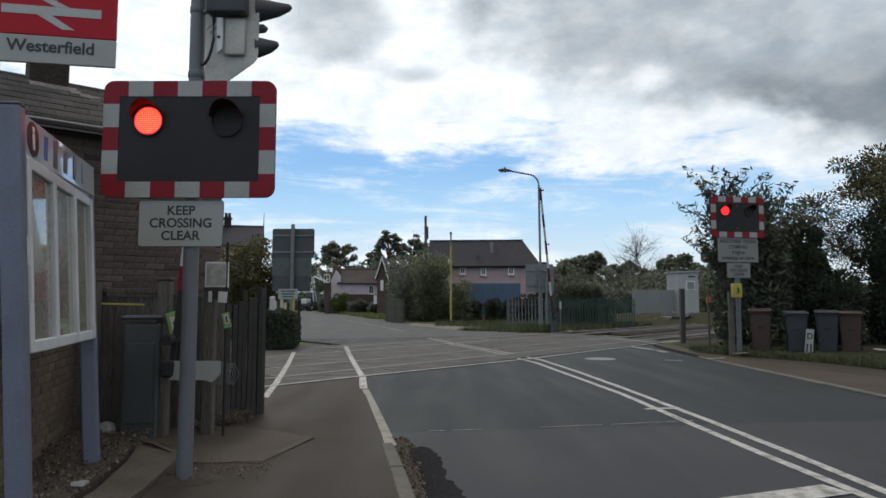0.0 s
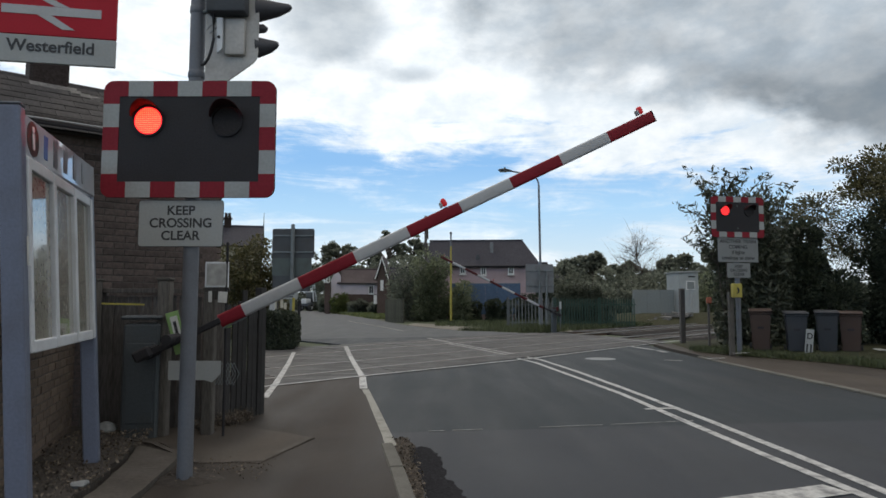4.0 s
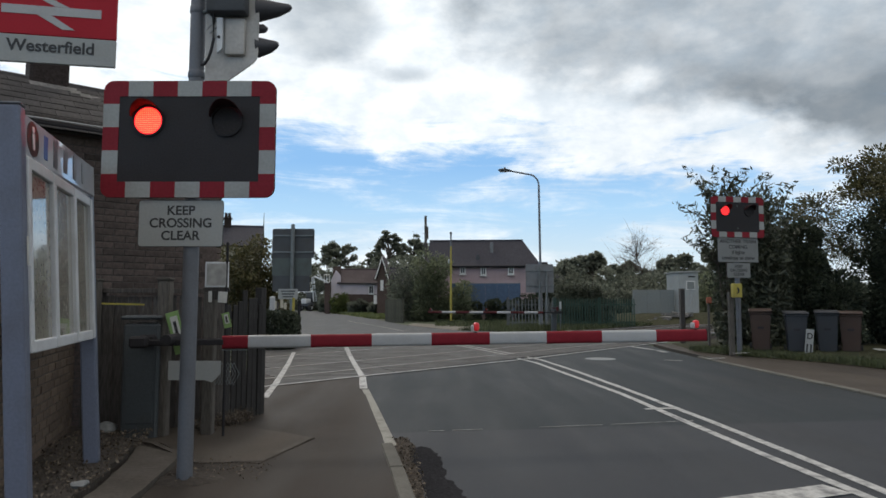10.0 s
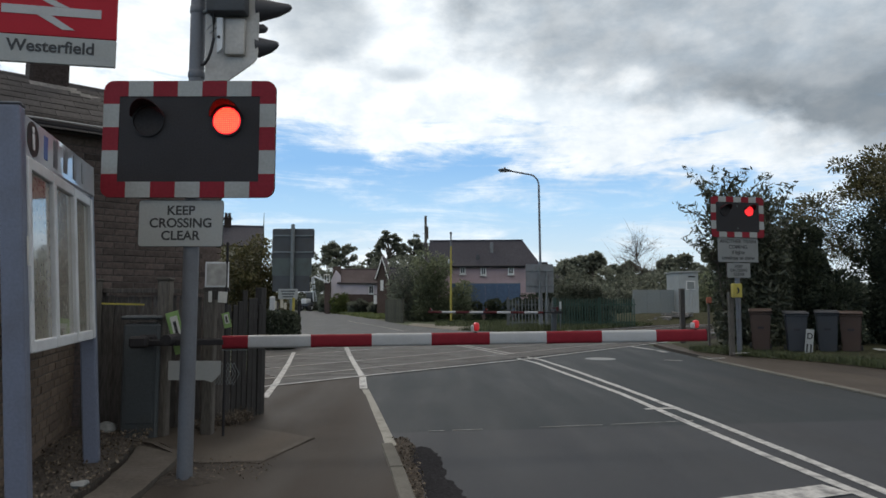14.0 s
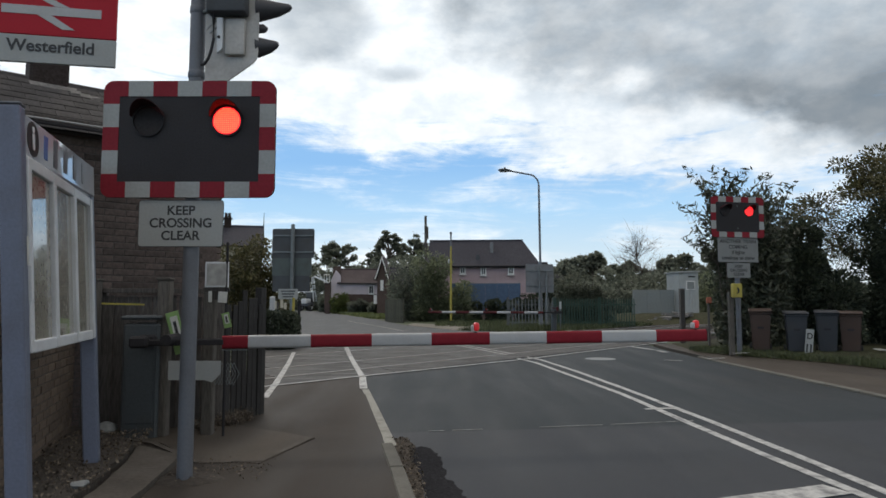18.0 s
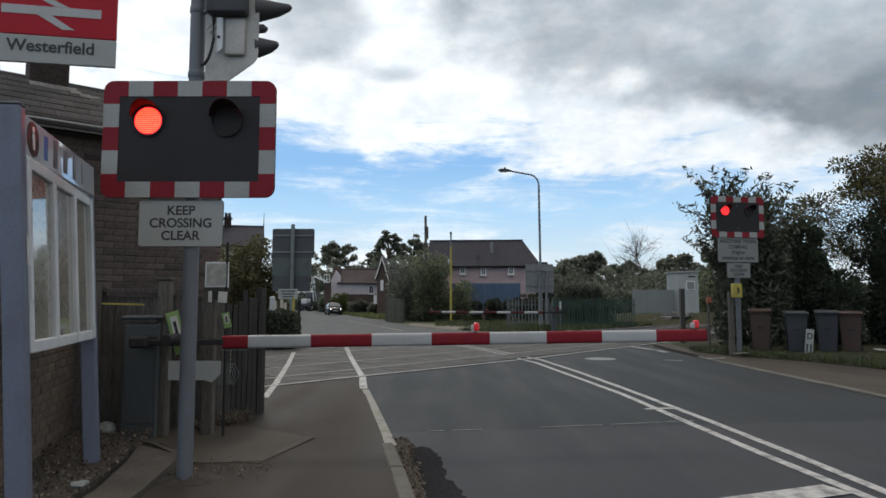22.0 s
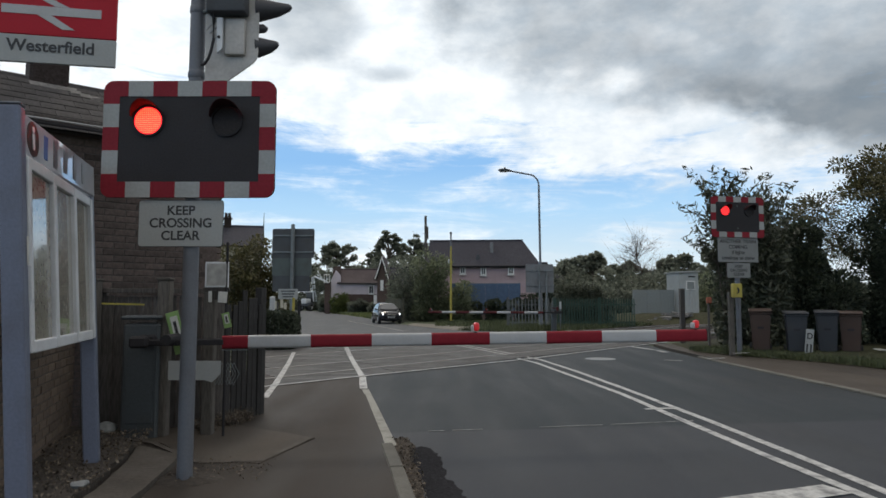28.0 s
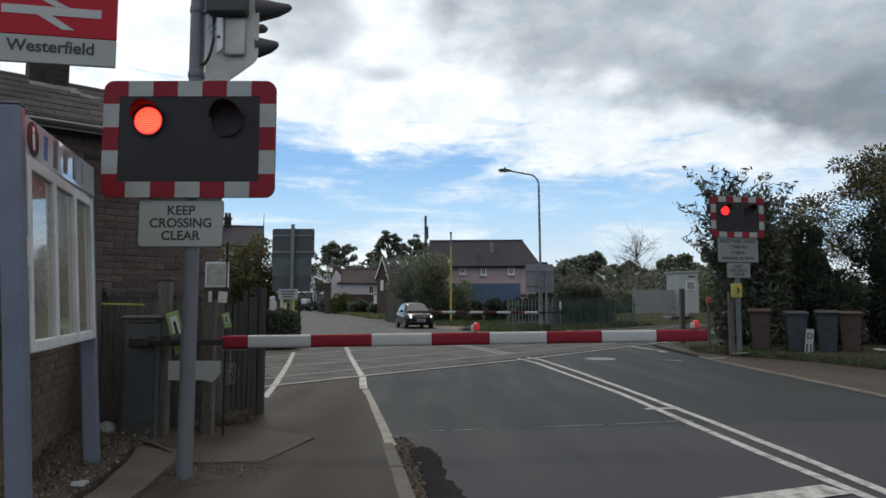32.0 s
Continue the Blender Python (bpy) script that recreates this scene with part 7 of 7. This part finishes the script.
part("head", box(B(), (0, -0.04, 1.30), (0.15, 0.05, 0.17), 0.02, seg=2), M["orange"], om, "faded orange plastic head")
solo("paper_scrap", slab(B(), ragged([(-0.16, -0.08), (0.16, -0.08), (0.16, 0.08), (-0.16, 0.08)], 3, 0.03, 77), 0.0, 0.02), M["poster"], pose(10.35, 15.9, 0.22, 8, 3, 20), "pale flattened scrap of card on the verge", "litter")
# grass on the verges
def grass_patch(outline_fn, n, h, seed, label, z, blade=0.012, mat="grass"):
    rg = np.random.default_rng(seed)
    p = outline_fn(rg, n)
    k = len(p)
    a = rg.uniform(0, 2 * np.pi, k)
    hh = h * rg.uniform(0.4, 1.3, k)
    lean = rg.normal(0, 0.35, (k, 2)) * hh[:, None]
    w = np.column_stack([np.cos(a), np.sin(a)]) * blade * rg.uniform(0.6, 1.4, k)[:, None]
    base = np.column_stack([p, np.full(k, z)])
    v0, v1 = base.copy(), base.copy()
    v0[:, :2] += w
    v1[:, :2] -= w
    v2 = base.copy()
    v2[:, :2] += lean
    v2[:, 2] += hh
    v = np.stack([v0, v1, v2], 1).reshape(-1, 3)
    f = np.arange(3 * k).reshape(-1, 3)
    t = tagged(new("grass"), label, "grass", kind="stuff")
    leaf_part("blades", v, f, M[mat], t)


def verge_area(rg, n):
    y = rg.uniform(12.0, 18.6, n)
    x0 = np.interp(y, [9, 12.5, 14.4, 16.3, 17.6, 21.4], [9.0, 8.75, 8.4, 7.3, 6.7, 7.2])
    off = np.abs(rg.normal(0, 1.5, n)) - 0.03 * rg.uniform(0, 6, n)
    return np.column_stack([x0 + 0.06 + off, y])


def far_verge(rg, n):
    y = rg.uniform(60, 88, n)
    x0 = np.interp(y, [42, 60, 76, 104], [-2.2, -6.6, -11.0, -19.2])
    return np.column_stack([x0 + 0.2 + rg.uniform(0, 3.4, n) ** 1.1, y])


def lamp_grass(rg, n):
    return np.column_stack([rg.uniform(-0.5, 9.5, n), rg.uniform(39.5, 52, n)])


def rail_grass(rg, n):
    s = rg.uniform(26, 46, n)
    nn = rg.uniform(17.2, 21.5, n)
    return np.column_stack([-0.76 * nn + 0.65 * s, 0.65 * nn + 0.76 * s])


grass_patch(verge_area, 22000, 0.12, 91, "rough green grass along the verge", 0.06)
grass_patch(far_verge, 9000, 0.30, 92, "bright grass beside the far road", -0.15, 0.04, "leaf_bright")
grass_patch(lamp_grass, 7000, 0.2, 93, "rough grass before the pink house", -0.15, 0.03)
grass_patch(rail_grass, 12000, 0.25, 94, "rough grass along the railway", -0.1, 0.025)
tuft = lambda rg, n: np.column_stack([rg.normal(4.5, 0.4, n), rg.normal(30.4, 0.35, n)])
grass_patch(tuft, 1500, 0.45, 95, "tuft of long grass at the foot of the sign posts", -0.1, 0.02)

# ---- the car that drives up ----
car = thing("car", pose(-40, 160, -0.11), "black hatchback with lit headlights driving up to the crossing", "car")   # x is its side, -y its front


def skin(stations):
    """A shell through cross-sections: each a y and the right half's points (x, z) from the sill to the middle of the top."""
    b = B()
    rings = []
    for y, half in stations:
        ring = [b.verts.new((x, y, z)) for x, z in half] + [b.verts.new((-x, y, z)) for x, z in half[::-1] if x > 0.001]
        rings.append(ring)
    for r0, r1 in zip(rings, rings[1:]):
        n = len(r0)
        for i in range(n):
            b.faces.new((r0[i], r0[(i + 1) % n], r1[(i + 1) % n], r1[i]))
    b.faces.new(rings[0])
    b.faces.new(rings[-1][::-1])
    return b


def body_section(w, h, sill):
    return [(w * 0.90, sill), (w * 0.985, sill + 0.10), (w, 0.52), (w * 0.985, h - 0.16), (w * 0.93, h - 0.05), (w * 0.80, h), (0.0, h + 0.025)]


def cabin_section(wb, wt, h):
    zb = 0.88
    return [(wb, zb), (wb * 0.985, zb + 0.06), (wb + (wt - wb) * 0.6, zb + (h - zb) * 0.6), (wt * 1.02, h - 0.055), (wt * 0.92, h - 0.015), (wt * 0.6, h), (0.0, h + 0.012)]


part("body", skin([(y, body_section(w, h, sl)) for y, w, h, sl in (
    (-2.0, 0.52, 0.60, 0.36), (-1.97, 0.66, 0.68, 0.28), (-1.88, 0.76, 0.75, 0.22), (-1.65, 0.83, 0.82, 0.20), (-1.15, 0.865, 0.91, 0.20), (-0.4, 0.87, 0.95, 0.20),
    (0.8, 0.87, 0.97, 0.20), (1.5, 0.85, 0.98, 0.22), (1.85, 0.79, 0.95, 0.28), (1.97, 0.68, 0.86, 0.34))]), M["car_paint"], car, smooth=60)
part("cabin", skin([(y, cabin_section(wb, wt, h)) for y, wb, wt, h in (
    (-1.16, 0.74, 0.66, 0.95), (-0.75, 0.77, 0.60, 1.20), (-0.38, 0.78, 0.57, 1.39), (0.0, 0.785, 0.56, 1.455), (0.5, 0.785, 0.56, 1.465), (1.05, 0.78, 0.54, 1.42), (1.45, 0.76, 0.52, 1.27), (1.80, 0.72, 0.55, 1.0))]),
    M["car_paint"], car, smooth=60)
for nm, pts, w0, w1 in (("windscreen", [(-1.10, 1.0), (-0.44, 1.375)], 0.66, 0.50), ("rear_window", [(1.80, 1.02), (1.18, 1.38)], 0.62, 0.48)):
    b = B()
    (y0, z0), (y1, z1) = pts
    s = -1 if y0 < 0 else 1
    q = [(-w0, y0 + s * 0.012, z0 + 0.012), (w0, y0 + s * 0.012, z0 + 0.012), (w1, y1 + s * 0.012, z1 + 0.014), (-w1, y1 + s * 0.012, z1 + 0.014)]
    f = [b.verts.new(p) for p in q]
    g = [b.verts.new((p[0], p[1] - s * 0.01, p[2] - 0.015)) for p in q]
    b.faces.new(f)
    b.faces.new(g[::-1])
    for i in range(4):
        b.faces.new((f[i], g[i], g[(i + 1) % 4], f[(i + 1) % 4]))
    part(nm, b, M["car_glass"], car)
for sx in (-1, 1):
    b = B()
    q = [(sx * 0.785, -0.75, 1.0), (sx * 0.785, 1.2, 1.02), (sx * 0.625, 0.9, 1.36), (sx * 0.625, -0.25, 1.35)]
    f = [b.verts.new(p) for p in q]
    g = [b.verts.new((p[0] - sx * 0.02, p[1], p[2])) for p in q]
    b.faces.new(f)
    b.faces.new(g[::-1])
    for i in range(4):
        b.faces.new((f[i], g[i], g[(i + 1) % 4], f[(i + 1) % 4]))
    part("side_window", b, M["car_glass"], car)
    hl = part("headlight", box(B(), (sx * 0.62, -1.87, 0.68), (0.28, 0.14, 0.13), 0.05, rot=Matrix.Rotation(radians(sx * 24), 4, "Z"), seg=2), M["car_glass"], car)
    part("bulb", tube(B(), [(sx * 0.60, -1.90, 0.68), (sx * 0.60, -1.97, 0.68)], [0.07, 0.05], 12), M["headlight"], hl, "lit white headlight")
    mir = part("mirror", box(B(), (sx * 0.90, -0.62, 1.0), (0.16, 0.1, 0.13), 0.03, seg=2), M["car_paint"], car)
    part("fog_lamp", box(B(), (sx * 0.62, -1.965, 0.40), (0.2, 0.06, 0.09), 0.02), M["black"], car)
part("grille", box(B(), (0, -1.985, 0.62), (0.72, 0.05, 0.12), 0.02), M["black"], car)
part("grille_bar", box(B(), (0, -2.012, 0.655), (0.62, 0.02, 0.025), 0.006), M["chrome"], car)
part("badge", plate(B(), circle(0.055, 16), 0.012), M["chrome"], car, at=pose(0, -2.022, 0.66))
part("intake", box(B(), (0, -1.985, 0.36), (0.85, 0.05, 0.10), 0.02), M["black"], car)
npl = part("number_plate", box(B(), (0, -2.02, 0.48), (0.52, 0.015, 0.11), 0.004), M["white"], car)
part("plate_bar", box(B(), (0, -2.03, 0.48), (0.42, 0.004, 0.055)), M["sign_black"], npl)
for sx in (-1, 1):
    for y in (-1.25, 1.25):
        wh = part("wheel", tube(B(), [(sx * 0.66, y, 0.31), (sx * 0.69, y, 0.31), (sx * 0.84, y, 0.31), (sx * 0.865, y, 0.31)], [0.28, 0.31, 0.31, 0.28], 24), M["rubber"], car, smooth=40)
        part("rim", tube(B(), [(sx * 0.80, y, 0.31), (sx * 0.872, y, 0.31)], [0.2, 0.19], 20), M["alloy"], wh)
CAR_Z = -0.11
car.scale = (0.93, 0.93, 0.97)
CAR_LINE = [(0.0, -170.0, 395.0, 19), (8.0, -112.0, 286.0, 19), (14.0, -60.0, 196.0, 19), (17.0, -36.6, 146.0, 19), (19.0, -24.6, 112.2, 19), (19.5, -21.76, 103.9, 18.9), (20.0, -19.32, 96.7, 18.4),
            (20.5, -17.2, 90.3, 18), (21.0, -15.4, 84.6, 17.6), (21.5, -13.8, 79.5, 17.3), (22.0, -12.3, 75.0, 16.8), (23.0, -9.90, 67.2, 16.4), (24.0, -8.20, 60.9, 16), (25.0, -6.76, 55.7, 15.6),
            (26.0, -5.56, 51.3, 15.4), (27.0, -4.56, 47.7, 15.2), (28.0, -3.73, 44.6, 15.1), (29.0, -2.98, 42.0, 15), (30.0, -2.37, 39.8, 14.9), (31.0, -1.88, 37.97, 14.7), (32.0, -1.47, 36.4, 14.5)]
# the line is that of the car's front; its middle follows two metres behind
CAR_ROWS = [(t, pose(x + 0.32 - 2.0 * math.sin(radians(a)), y + 2.0 * math.cos(radians(a)), CAR_Z, 0, 0, a)) for t, x, y, a in CAR_LINE]


# ---- what moves ----
BOOM = [(0.0, 84.8), (0.25, 82.6), (0.5, 78.6), (0.75, 74.4), (1.0, 70.2), (1.5, 62.6), (2.0, 55.1), (2.5, 47.65), (3.0, 40.35), (3.5, 33.25), (4.0, 26.1), (4.5, 19.2), (5.0, 12.9),
        (5.5, 7.6), (6.0, 4.0), (6.5, 1.6), (7.0, 0.7), (7.5, 0.4), (8.0, 0.4), (32.0, 0.4)]
FLASH, PHASE = 0.7568, 0.1165   # seconds a double flash, and where in it the clip begins


def flash_rows(second):
    """Turn a lamp's disc face out and face in, in turn with its neighbour."""
    on = not second
    rows = [(0.0, pose(0, 0, 0, 0, 0, 0 if on else 178))]
    t = FLASH * (0.5 - PHASE)
    while t < 31.9:
        f = round(t * FPS)
        if abs(f - FPS * round(f / FPS)) < 1:   # settle on the whole second
            f += -1 if t <= f / FPS else 1
        for i, a in enumerate((0, 89, 178) if on else (178, 89, 0)):
            rows.append(((f + i - 1) / FPS, pose(0, 0, 0, 0, 0, a)))
        on = not on
        t += FLASH / 2
    rows.append((32.0, pose(0, 0, 0, 0, 0, 0 if on else 178)))
    return rows


def motions():
    walk(near_boom, [(t, pose(*NEAR_PIVOT, 0, -a, math.degrees(NEAR_AZ))) for t, a in BOOM])
    walk(far_boom, [(t, pose(*FAR_PIVOT, 0, -a, math.degrees(FAR_AZ))) for t, a in BOOM])
    for pair in (near_discs, far_discs):
        walk(pair[0], flash_rows(False))
        walk(pair[1], flash_rows(True))
    walk(clouds, [(0.0, pose(0, 0, 0, 0, 0, 0.0)), (16.0, pose(0, 0, 0, 0, 0, 1.35)), (32.0, pose(0, 0, 0, 0, 0, 2.7))])
    walk(car, CAR_ROWS)


motions()
